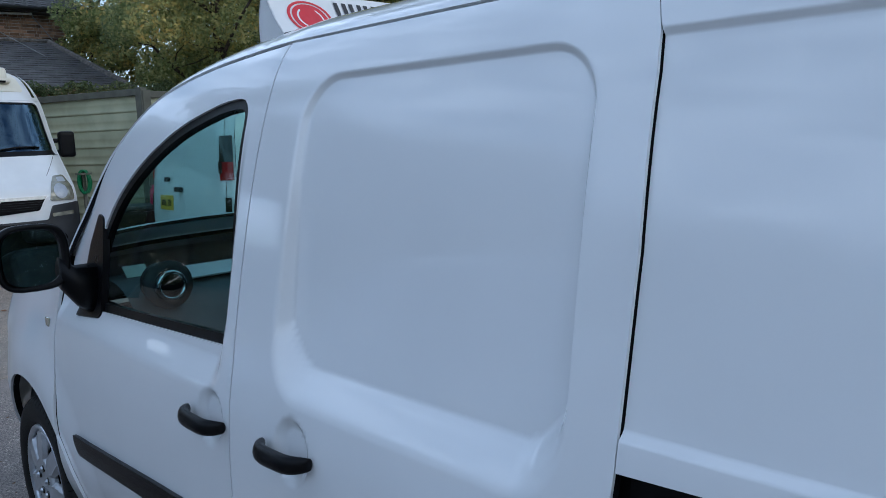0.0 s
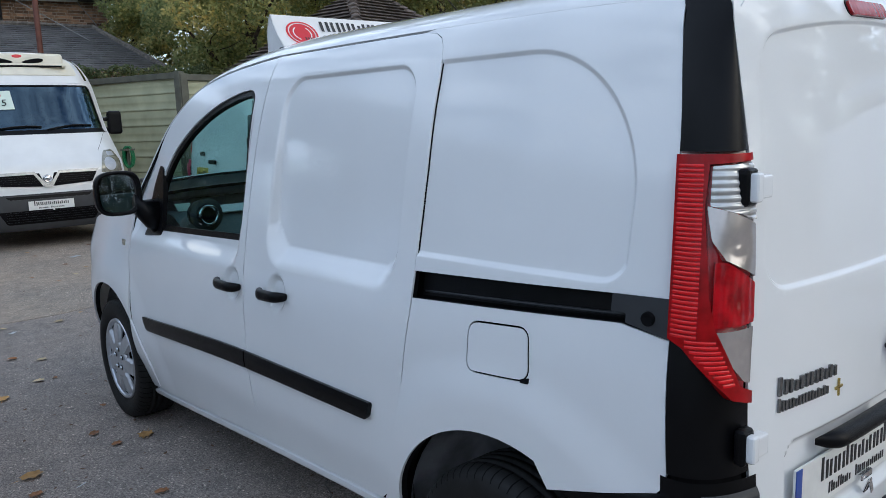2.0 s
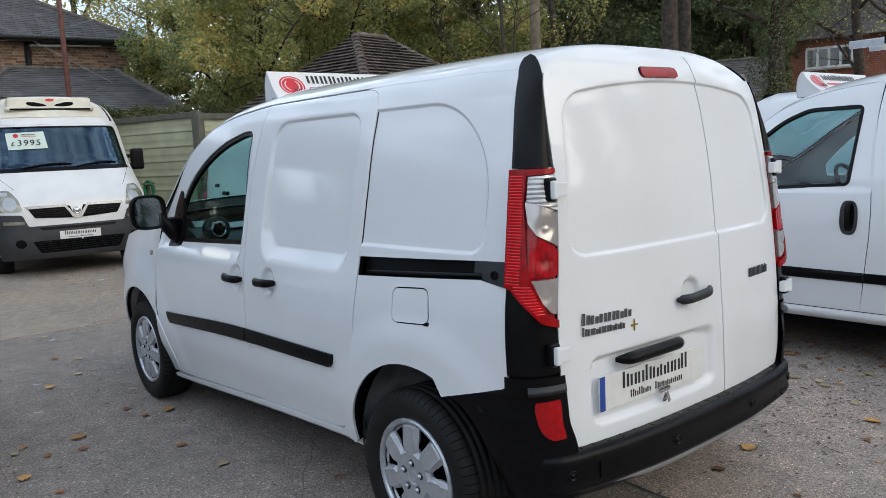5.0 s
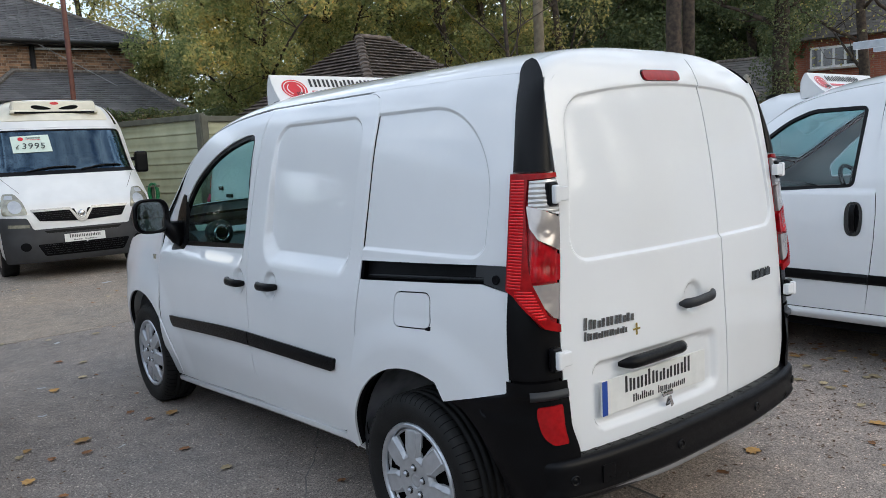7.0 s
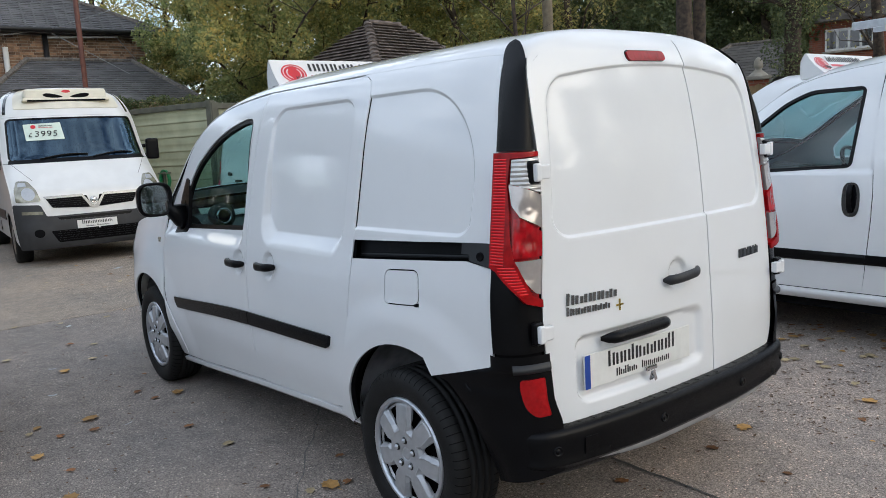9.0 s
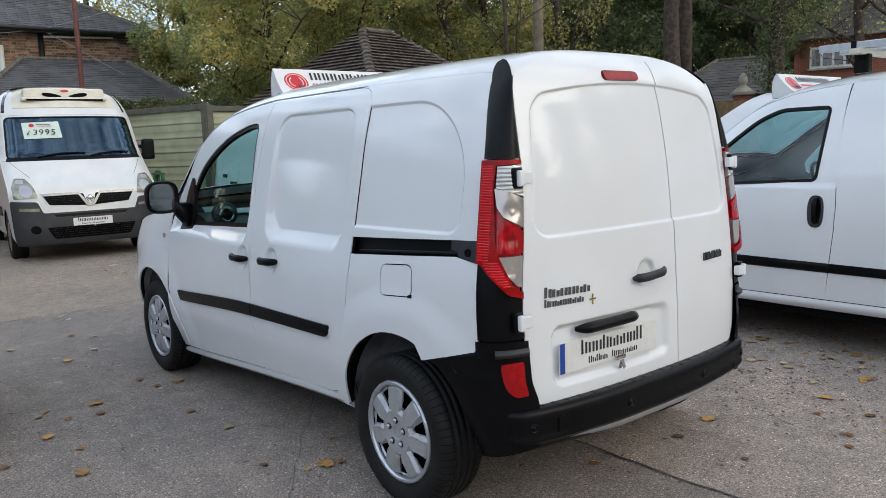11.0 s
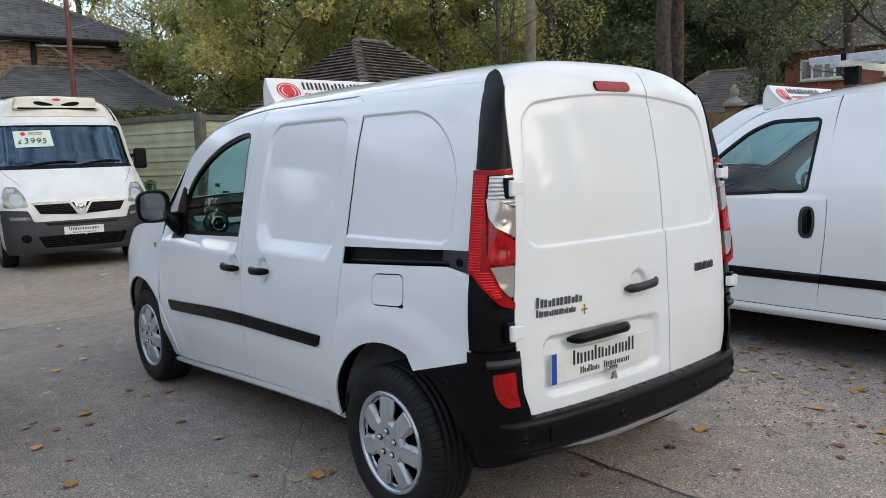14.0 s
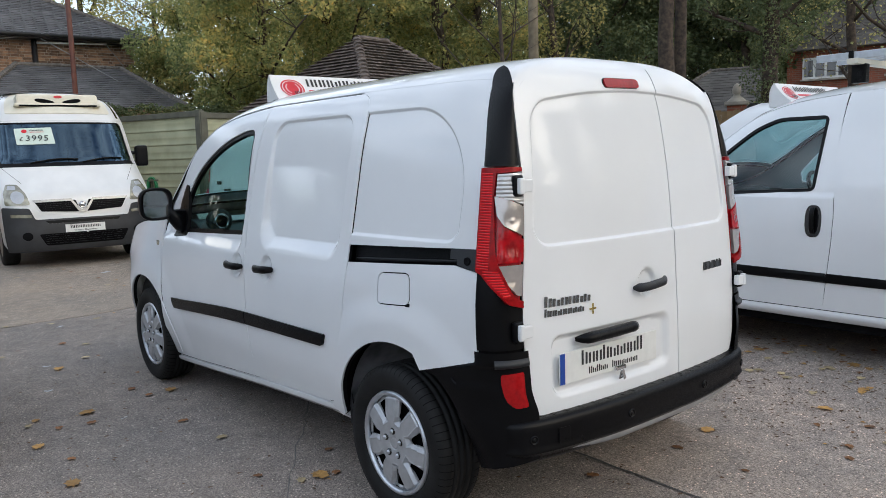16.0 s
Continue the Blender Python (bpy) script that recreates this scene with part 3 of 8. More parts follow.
for y0, y1 in ((0.480, 1.232), (1.240, 2.215)):
    lo = [(float(y), float(strip_lo(y))) for y in np.linspace(y0, y1, 12)]
    hi = [(float(y), float(strip_hi(y))) for y in np.linspace(y1, y0, 12)]
    if y1 > 2:
        hi[0] = (y1 + 0.03, hi[0][1])
    else:
        lo[0] = (y0 + 0.016, lo[0][1])
    panel("rubbing_strip", rounded(lo + hi, 0.006) if y1 > 2 else rounded(lo + hi, [0.018] + [0.002] * 11 + [0.002] * 11 + [0.012]), left(strip_x), BLACK, van, step=0.018, edge=0.016, flip=True)


# door handles
def pull(name, yc, zc, x0, tilt):
    """A bowed black handle over its cup; a lock barrel at one end."""
    rings = []
    for s in np.sin(np.linspace(-math.pi / 2, math.pi / 2, 21)):
        w = 0.0135 * (1 - 0.45 * s ** 8) * (1.0 if abs(s) < 0.99 else 0.6)
        h = 0.0190 * (1 + 0.06 * s) * (1 - 0.35 * s ** 8)
        cx = x0 - 0.010 - 0.030 * (1 - s ** 4)
        cy, cz = yc + 0.083 * s, zc + tilt * s
        rings.append([(cx + w * math.cos(a), cy, cz + h * math.sin(a)) for a in np.linspace(0, 2 * math.pi, 13)[:-1]])
    vs, fs = loft(rings)
    return mesh(name, vs, fs, BLACK, van)


h1 = pull("front_door_handle", 1.322, 0.895, float(side_x(1.32, 0.895)), 0.001)
h2 = pull("sliding_door_handle", 1.000, 0.905, float(side_x(1.0, 0.905)), -0.003)
vs, fs = lathe([(-0.002, 0.0), (-0.002, 0.008), (0.004, 0.010)], 14)
mesh("lock_barrel", [(v[0] - 0.895, v[1] + 1.262, v[2] + 0.890) for v in vs], fs, DARK, h1)

# window frame and glass
w_out, w_in = grow(WINDOW, -0.002), grow(WINDOW, 0.022)
panel("window_seal", w_out, left(lambda y, z: front_x(y, z) + 0.006), BLACK, van, holes=[w_in], step=0.015, edge=0.02, flip=True)
g1 = panel("door_glass", grow(WINDOW, 0.015), left(lambda y, z: front_x(y, z) + 0.016), GLASS, van, step=0.04, edge=0, flip=True)
g2 = panel("far_door_glass", grow(WINDOW, 0.015), right(lambda y, z: front_x(y, z) + 0.016), GLASS, van, step=0.05, edge=0)
for g in (g1, g2):
    g.visible_shadow = False
panel("window_seal", w_out, right(lambda y, z: front_x(y, z) + 0.006), BLACK, van, holes=[w_in], step=0.03, edge=0.02)
# black sail behind the mirror
panel("mirror_sail", rounded([(2.055, 1.0), (2.065, 1.17), (2.085, 1.285), (2.125, 1.295), (2.19, 1.20), (2.235, 1.08), (2.235, 0.985)], 0.015), left(lambda y, z: front_x(y, z) - 0.006), BLACK, van, step=0.02, edge=0.02, flip=True)

# roof, windscreen surround, bonnet
top = lambda x, y: (x, y, roof_z(x, y))


def edge_x(y):
    return float(-side_x(y, drip(y)))


def across(y0, y1, inset, n=30):
    ys = np.linspace(y0, y1, n)
    return [(edge_x(y) - inset, float(y)) for y in ys] + [(-edge_x(y) + inset, float(y)) for y in ys[::-1]]


def ribs(x, y):
    return 0.006 * sum(smooth(0.03, 0.015, np.abs(x - c)) for c in (-0.3, 0.0, 0.3)) * smooth(-0.2, -0.1, y) * smooth(1.1, 1.0, y)


panel("roof_skin", across(-0.350, 1.42, 0.0, 40), lambda x, y: (x, y, roof_z(x, y) - ribs(x, y)), PAINT, van, step=0.02, edge=0.02)
ws = rounded(across(1.46, 2.36, 0.075, 20), 0.02)
panel("windscreen_surround", across(1.422, 2.42, 0.0, 30), top, PAINT, van, holes=[ws], step=0.03, edge=0.02)
g3 = panel("windscreen", grow(ws, -0.01), lambda x, y: (x, y, roof_z(x, y) - 0.008), GLASS, van, step=0.06, edge=0)
g3.visible_shadow = False
panel("bonnet", across(2.424, 3.44, 0.0, 26), top, PAINT, van, step=0.04, edge=0.02)
grid("front_bumper", np.linspace(-0.52, 0.52, 15), np.linspace(0.2, 0.75, 8), lambda x, z: (x, 3.50 - 0.5 * x * x + 0 * z, z), BLACK, van)

# rear doors
tail = lambda x, z: (x, tail_y(x, z), z)
zs = np.linspace(0.52, 1.668, 36)


def door_top(x0, x1, n=30):
    return [(float(x), float(roof_z(np.array(x), np.array(-0.40)) - 0.026)) for x in np.linspace(x0, x1, n)]


edge_l = [(-float(DOOR_EDGE(z)), float(z)) for z in zs]
SPLIT = 0.170
big = [(-0.600, 0.492)] + [(-0.632, 0.500)] + edge_l + door_top(-0.588, SPLIT) + [(SPLIT, 0.492)]
small = [(SPLIT, 0.492)] + door_top(SPLIT, 0.588) + [(-a, b) for a, b in edge_l[::-1]] + [(0.632, 0.500), (0.600, 0.492)]
TAIL_LINES = [contour(tail_press, (0.0, 1.36), v, 300) for v in (0.0, -0.0045, -0.009, -0.013)]
d1 = panel("rear_door", big, tail, PAINT, van, gap=0.0029, step=0.010, edge=0.02, lines=TAIL_LINES)
d2 = panel("rear_door", small, tail, PAINT, van, gap=0.0029, step=0.010, edge=0.02, lines=TAIL_LINES)
grid("inner_skin", np.linspace(-0.57, 0.57, 12), np.linspace(0.45, 1.66, 14), lambda x, z: (x, back_y(x, z) + 0.045, z), DARK, van)


def lip(x, s):
    """Rolled edge from the roof down to the doors' top."""
    zt = roof_z(x, np.full_like(x, -0.40)) - 0.031
    ze, ye = roof_z(x, np.full_like(x, -0.352)), -0.352
    yt = tail_y(x, zt) + 0.0015
    return x, (1 - s) ** 2 * ye + 2 * s * (1 - s) * (ye * 0.45 + yt * 0.55) + s * s * yt, (1 - s) ** 2 * ze + 2 * s * (1 - s) * ze + s * s * zt


def lip_normals(xs, ss):
    """From the roof's own slope round to the doors', so that the paint runs on unbroken."""
    X, S = [a.ravel() for a in np.meshgrid(xs, ss, indexing="ij")]
    e, y0 = 1e-3, np.full_like(X, -0.352)
    up = np.stack([-(roof_z(X + e, y0) - roof_z(X - e, y0)) / (2 * e), -(roof_z(X, y0 + e) - roof_z(X, y0 - e)) / (2 * e), np.ones_like(X)], 1)
    zt = roof_z(X, np.full_like(X, -0.40)) - 0.031
    out = np.stack([(back_y(X + e, zt) - back_y(X - e, zt)) / (2 * e), -np.ones_like(X), (back_y(X, zt + e) - back_y(X, zt - e)) / (2 * e)], 1)
    up, out = up / np.linalg.norm(up, axis=1)[:, None], out / np.linalg.norm(out, axis=1)[:, None]
    k = smooth(0, 1, S)[:, None]
    return (1 - k) * up + k * out


lip_x, lip_s = np.linspace(-0.592, 0.592, 41), np.linspace(0, 1, 8)
roof_lip = grid("roof_lip", lip_x, lip_s, lip, PAINT, van, flip=True)
n_lip = lip_normals(lip_x, lip_s)
roof_lip.data.normals_split_custom_set_from_vertices([tuple(v / np.linalg.norm(v)) for v in n_lip])

# the rounded corner between flank and rear door
flank_line = curve([z for _, z in rear_line[::-1]], [y for y, _ in rear_line[::-1]])


def corner(s, z, low=False):
    """s runs from the flank (0) to the rear door (1)."""
    ya = np.where(z < 0.747, -0.445 + (0.747 - z) * (0.30 if low else 0.0), flank_line(z))
    xa = side_x(ya, z)
    xb = -DOOR_EDGE(np.maximum(z, 0.60)) - 0.003
    yb = back_y(xb, z)
    cx, cy = xa + 0.012, yb + 0.012
    return (1 - s) ** 2 * xa + 2 * s * (1 - s) * cx + s * s * xb, (1 - s) ** 2 * ya + 2 * s * (1 - s) * cy + s * s * yb, z


def corner_out(d):
    """The corner pushed out by d(s, z)."""
    def fn(s, z):
        x, y, q = corner(s, z)
        n = np.stack([-(1 - s) - 0.15, -s - 0.15])
        n = n / np.hypot(n[0], n[1])
        k = d(s, z) if callable(d) else d
        return x + n[0] * k, y + n[1] * k, q
    return fn


def mirrored(fn):
    def out(*a):
        x, y, z = fn(*a)
        return -x, y, z
    return out


grid_s = np.linspace(0, 1, 20)
for sgn in (0, 1):
    M = mirrored if sgn else (lambda f_: f_)
    fl = bool(sgn)
    # black blade: follows the corner, then narrows to a rounded tip on the roof's edge
    ss = np.linspace(0, 1, 15)
    rows_ = []
    for z in np.linspace(1.378, 1.655, 12):
        x_, y_, q_ = corner_out(lambda s, c: 0.003 + 0.022 * np.sin(math.pi * np.clip(s, 0, 1)) ** 0.8 * smooth(1.78, 1.4, c))(ss, np.full_like(ss, z))
        rows_.append(np.stack([x_, y_, q_ + 0 * ss], 1))
    last, cen = rows_[-1], rows_[-1].mean(0)
    for k in np.linspace(0.12, 1.0, 9):
        q_ = last + (np.array([-0.572, -0.362, 1.733]) - cen) * k
        q_ = q_.mean(0) + (q_ - q_.mean(0)) * max(0.02, math.sqrt(1 - k * k))
        rows_.append(q_)
    vs = [(-p[0] if sgn else p[0], p[1], p[2]) for row in rows_ for p in row]
    fs = [(r * 15 + c, r * 15 + c + 1, (r + 1) * 15 + c + 1, (r + 1) * 15 + c) for r in range(len(rows_) - 1) for c in range(14)]
    mesh("pillar_trim", vs, [f_[::-1] for f_ in fs] if sgn else fs, BLACK, van)
    panel("corner_post", [(0.0, 1.36), (1.0, 1.36), (1.0, 1.665), (0.0, 1.665)], M(corner_out(-0.003)), PAINT, van, step=0.04, edge=0, flip=fl)
    panel("corner_trim", [(0.0, 0.752), (1.0, 0.752), (1.0, 0.905), (0.82, 0.93), (0.0, 1.02)], M(corner_out(0.004)), BLACK, van, step=0.04, edge=0.02, flip=fl)
    panel("corner_backing", [(0.0, 0.50), (1.0, 0.50), (1.0, 1.36), (0.0, 1.36)], M(corner_out(-0.012)), DARK, van, step=0.06, edge=0, flip=fl)

# tail lamp, near side in full and far side mirrored
for sgn in (0, 1):
    M = mirrored if sgn else (lambda f_: f_)
    fl = bool(sgn)
    red = [(0.0, 1.0257), (0.16, 1.0132), (0.70, 0.9129), (1.0, 0.8930), (1.0, 0.9170), (0.80, 0.9358), (0.47, 1.0518), (0.40, 1.1093), (0.36, 1.1929), (0.32, 1.2765), (0.36, 1.3549), (0.98, 1.3601), (0.98, 1.3737), (0.0, 1.3737)]
    bowl = lambda s: 0.018 * np.sin(math.pi * np.clip(s * 0.9 + 0.08, 0, 1))
    lamp = panel("tail_lamp", red, M(corner_out(lambda s, z: 0.012 + bowl(s))), REDBASE, van, step=0.05, edge=0.03, flip=fl, label="red and clear tail lamp lens")
    panel("lamp_backing", [(0.30, 1.03), (0.45, 0.97), (0.85, 0.925), (0.985, 0.905), (0.985, 1.365), (0.34, 1.362)], M(corner_out(lambda s, z: bowl(s) - 0.006)), REDDEEP, lamp, step=0.015, edge=0, flip=fl)
    ribs_ = [(0.03, 1.0362), (0.30, 1.0362), (0.30, 1.3549), (0.05, 1.3549)]
    vs, fs = [], []
    for k in range(-10, 36):
        z0 = 1.030 + k * 0.0091
        b = len(vs)
        s0 = 0.035 if k >= 0 else 0.16 + max(0.0, 1.013 - z0) * 5.4 + 0.03
        s1 = 0.30 if k >= 0 else 0.47 + (1.045 - z0) * 2.84 - 0.05
        for s in np.linspace(s0, s1, 6):
            for dz, dd in ((0.0, 0.0112), (0.0040, 0.0142), (0.0082, 0.0112)):
                q = M(corner_out(lambda a, c: dd + bowl(a)))(np.array(s), np.array(z0 + dz))
                vs.append((float(q[0]), float(q[1]), float(q[2])))
        for i in range(5):
            for j in range(2):
                q = (b + i * 3 + j, b + (i + 1) * 3 + j, b + (i + 1) * 3 + j + 1, b + i * 3 + j + 1)
                fs.append(q if not sgn else q[::-1])
    mesh("lens_ribs", vs, fs, REDLENS, lamp)
    panel("reversing_lens", rounded([(0.37, 1.2786), (0.97, 1.2473), (0.97, 1.3559), (0.39, 1.3518)], 0.012), M(corner_out(lambda s, z: 0.009 + bowl(s) + 0.0045 * np.abs(np.sin(z * 225)))), CLEARLENS, lamp, step=0.0045, edge=0.02, flip=fl)
    panel("indicator_lens", rounded([(0.34, 1.2786), (0.60, 1.2661), (0.97, 1.2400), (0.97, 1.1386), (0.85, 1.1511), (0.55, 1.1772), (0.40, 1.2138)], 0.014), M(corner_out(lambda s, z: 0.011 + bowl(s) - 0.005 * np.exp(-(np.hypot((s - 0.70) * 0.16, z - 1.195) / 0.024) ** 2) + 0.0025 * np.exp(-(np.hypot((s - 0.70) * 0.16, z - 1.195) / 0.010) ** 2))), GREYLENS, lamp, step=0.0045, edge=0.02, flip=fl)
    panel("brake_lens", rounded([(0.44, 1.1751), (0.58, 1.1720), (0.97, 1.1281), (0.97, 1.0529), (0.44, 1.0529)], 0.012), M(corner_out(lambda s, z: 0.010 + bowl(s) - 0.004 * np.exp(-(np.hypot((s - 0.72) * 0.16, z - 1.105) / 0.026) ** 2) + 0.0006 * np.sin(s * 60))), REDDEEP, lamp, step=0.005, edge=0.02, flip=fl)
    panel("fog_lens", rounded([(0.46, 1.0445), (0.97, 1.0445), (0.97, 0.9338), (0.86, 0.9421), (0.62, 0.9891)], 0.012), M(corner_out(lambda s, z: 0.010 + bowl(s) - 0.004 * np.exp(-(np.hypot((s - 0.76) * 0.16, z - 0.998) / 0.022) ** 2) + 0.002 * np.exp(-(np.hypot((s - 0.76) * 0.16, z - 0.998) / 0.009) ** 2))), GREYLENS, lamp, step=0.0045, edge=0.02, flip=fl)
    # hinges
    for zc in (1.310, 0.815):
        xh = -float(DOOR_EDGE(zc))
        yh = float(back_y(xh, zc))
        sg = -1 if not sgn else 1
        bm = bmesh.new()
        box(bm, (sg * (abs(xh) + 0.036), yh - 0.012, zc), (0.042, 0.026, 0.074), 0.012, seg=3)
        gk = part("hinge_gasket", bm, BLACK, van, flat=True)
        bm = bmesh.new()
        box(bm, (sg * (abs(xh) + 0.011), yh - 0.026, zc), (0.046, 0.026, 0.044), 0.006, seg=3)
        box(bm, (sg * (abs(xh) + 0.038), yh - 0.031, zc), (0.024, 0.020, 0.056), 0.008, seg=3)
        part("hinge", bm, PAINT, van, flat=True)

# stop lamp, rear handle, plate light bar, badges
stop_out = rounded([(-0.158, 1.659), (0.052, 1.661), (0.052, 1.695), (-0.158, 1.693)], 0.016)
panel("stop_lamp", stop_out, lambda x, z: (x, tail_y(x, z) - 0.010 + 0.0004 * np.abs(np.sin(x * 160)), z), STOPRED, van, step=0.008, edge=0.014, label="red high-level stop lamp")
panel("stop_lamp_gasket", grow(stop_out, -0.0025), lambda x, z: (x, tail_y(x, z) - 0.003, z), BLACK, van, holes=[grow(stop_out, 0.002)], step=0.02, edge=0.006)
rings = []
for s in np.linspace(-1, 1, 15):
    xx = -0.030 + 0.098 * s
    zz = 0.898 + 0.006 * s
    yy = float(back_y(xx, zz)) - 0.010 - 0.030 * (1 - s ** 4)
    e = 1.0 if abs(s) < 0.99 else 0.4
    rings.append([(xx, yy + 0.013 * e * math.cos(a), zz + 0.0175 * e * math.sin(a)) for a in np.linspace(0, 2 * math.pi, 13)[:-1]])
vs, fs = loft(rings)
mesh("rear_handle", vs, fs, GREYPLASTIC, van)
rings = []
for s in np.linspace(0, 1, 17):
    xx = -0.452 + 0.308 * s
    e = (min(1, s / 0.14) ** 0.6) * (1 if s < 0.97 else 0.85)
    yy, zz = float(back_y(xx, 0.745)) - 0.020 * e, 0.747 + 0.004 * s
    rings.append([(xx, yy - 0.026 * e * math.cos(a) * (1.0 if math.cos(a) > 0 else 0.6), zz + 0.021 * (0.35 + 0.65 * e) * math.sin(a)) for a in np.linspace(0, 2 * math.pi, 15)[:-1]])
vs, fs = loft(rings)
mesh("plate_light_bar", vs, fs, BLACK, van)


def at_tail(u, v, d, x0, z0, tilt=0.0):
    x, z = x0 + u, z0 + v + tilt * u
    return (x, float(tail_y(np.array(x), np.array(z))) - 0.001 - d, z)


bars(van, "Xxxxxx", 0.225, 0.038, lambda u, v, d: at_tail(u, v, d, -0.592, 0.880, -0.01), DARKCHROME, 0.005, 0.12, 3, "model_badge")
bars(van, "Xxxxxxxx", 0.190, 0.028, lambda u, v, d: at_tail(u, v, d, -0.592, 0.846, -0.01), DARKCHROME, 0.004, 0.12, 4, "trim_badge")
bars(van, "XXXXXXX", 0.170, 0.034, lambda u, v, d: at_tail(u, v, d, 0.385, 0.897, 0.0), GLOSSBLACK, 0.005, 0.1, 5, "maker_badge")
bm = bmesh.new()
yp = float(tail_y(np.array(-0.355), np.array(0.845))) - 0.002
box(bm, (-0.355, yp, 0.846), (0.006, 0.004, 0.040), 0.001)
box(bm, (-0.355, yp, 0.846), (0.036, 0.004, 0.006), 0.001)
part("plus_badge", bm, GOLD, van, flat=True)

# rear plate, with its clip
PX, PZ = -0.260, 0.648
plate_y = lambda x: float(back_y(np.array(x), np.array(0.64))) + 0.012
ny = (plate_y(0.0) - plate_y(-0.51)) / 0.51
prot = Matrix.Rotation(math.atan(ny), 3, "Z").to_4x4()
plate = block("number_plate", (PX, plate_y(PX) - 0.004, PZ), (0.545, 0.006, 0.116), PLATE, van, 0.002, prot)
bm = bmesh.new()
box(bm, (-0.260, -0.0042, 0), (0.024, 0.002, 0.113), 0.0005)
bmesh.ops.transform(bm, matrix=Matrix.Translation((PX, plate_y(PX) - 0.004, PZ)) @ prot, verts=bm.verts)
part("plate_band", bm, PLATEBLUE, plate, flat=True)


def on_plate(u, v, d, u0, v0):
    q = Matrix.Translation((PX, plate_y(PX) - 0.004, PZ)) @ prot @ Vector((u0 + u, -0.0035 - d, v0 + v))
    return tuple(q)


bars(plate, "XxxXxxxxX", 0.350, 0.054, lambda u, v, d: on_plate(u, v, d, -0.165, -0.002), INK, 0.001, 0, 6, "plate_lettering")
bars(plate, "XxXxx Xxxxxxx", 0.280, 0.026, lambda u, v, d: on_plate(u, v, d, -0.125, -0.042), INK, 0.001, 0, 7, "plate_lettering")
bm = bmesh.new()
box(bm, (0, 0, 0), (0.060, 0.012, 0.016), 0.004)
box(bm, (0, -0.006, -0.026), (0.022, 0.006, 0.036), 0.003, Matrix.Rotation(0.3, 4, "X"))
box(bm, (0.006, -0.012, -0.026), (0.014, 0.003, 0.040), 0.001, Matrix.Rotation(-0.4, 4, "Y"))
bmesh.ops.translate(bm, vec=(-0.215, plate_y(-0.215) - 0.014, 0.598), verts=bm.verts)
tagged(part("plate_clip", bm, CHROME, None, flat=True), "small chrome bulldog clip on the number plate", "clip")


# rear bumper
def bumper_plan(s):
    """Outer line of the bumper, s from -1 (near side) to 1 (far side): a point and its outward normal."""
    pts = [(0.0, -0.655), (0.21, -0.652), (0.45, -0.632), (0.64, -0.600), (0.735, -0.565), (0.80, -0.50), (0.828, -0.42), (0.838, -0.32), (0.842, -0.22)]
    t = np.linspace(0, 1, len(pts))
    return curve(t, [p[0] for p in pts]), curve(t, [p[1] for p in pts])


bxf, byf = bumper_plan(0)


def bumper(s, profile):
    x, y = float(bxf(abs(s))), float(byf(abs(s)))
    e = 0.004
    tx, ty = float(bxf(abs(s) + e) - bxf(abs(s) - e)), float(byf(abs(s) + e) - byf(abs(s) - e))
    if abs(s) < 0.01:
        tx, ty = 1.0, 0.0
    l = math.hypot(tx, ty)
    nx, ny_ = ty / l, -tx / l
    sx = 1 if s >= 0 else -1
    return [((x + nx * d) * sx, y + ny_ * d, z) for d, z in profile]


def sink(s):
    """How far the bumper draws in towards its ends, and how much its foot rises in the middle."""
    q = abs(s)
    return -0.062 * float(smooth(0.46, 0.74, q))


def bumper_part(name, profile, s0, s1, n, mat, flip=False):
    rings = [bumper(s, [(d + sink(s), z) for d, z in profile]) for s in np.linspace(s0, s1, n)]
    vs, fs = loft(rings, close=False, caps=False)
    if flip:
        fs = [f_[::-1] for f_ in fs]
    return mesh(name, vs, fs, mat, van)


bumper_part("bumper_face", [(-0.030, 0.497), (-0.018, 0.496), (-0.006, 0.490), (0.0, 0.478), (0.0, 0.455), (-0.001, 0.415), (0.0, 0.398), (0.003, 0.389), (0.003, 0.384), (-0.003, 0.378), (-0.013, 0.370), (-0.020, 0.362), (-0.030, 0.350)], -0.74, 0.74, 110, BLACK)
bumper_part("bumper_lower", [(-0.020, 0.364), (-0.027, 0.350), (-0.045, 0.334), (-0.078, 0.320), (-0.13, 0.312), (-0.2, 0.312)], -0.62, 0.62, 90, BLACK)
trim_prof = [(-0.015, 0.366), (-0.017, 0.358), (-0.028, 0.342), (-0.046, 0.327)]
rings = []
for s in np.linspace(-0.36, 0.44, 60):
    k = float(smooth(0.0, 0.24, min(s + 0.36, 0.44 - s)))
    rings.append(bumper(s, [(trim_prof[0][0] - 0.004 + (d - trim_prof[0][0] + 0.004) * k + sink(s), trim_prof[0][1] + (z - trim_prof[0][1]) * k) for d, z in trim_prof]))
vs, fs = loft(rings, close=False, caps=False)
mesh("bumper_trim", vs, fs, SILVER, van)
step_vs, step_fs = [], []
n = 80
for i, s in enumerate(np.linspace(-0.62, 0.62, n)):
    outer = bumper(s, [(-0.026, 0.4975), (-0.045, 0.4985), (-0.11, 0.4985)])
    step_vs += outer
for i in range(n - 1):
    for j in range(2):
        step_fs.append((i * 3 + j, (i + 1) * 3 + j, (i + 1) * 3 + j + 1, i * 3 + j + 1))
mesh("bumper_step", step_vs, [f_[::-1] for f_ in step_fs], BLACK, van)
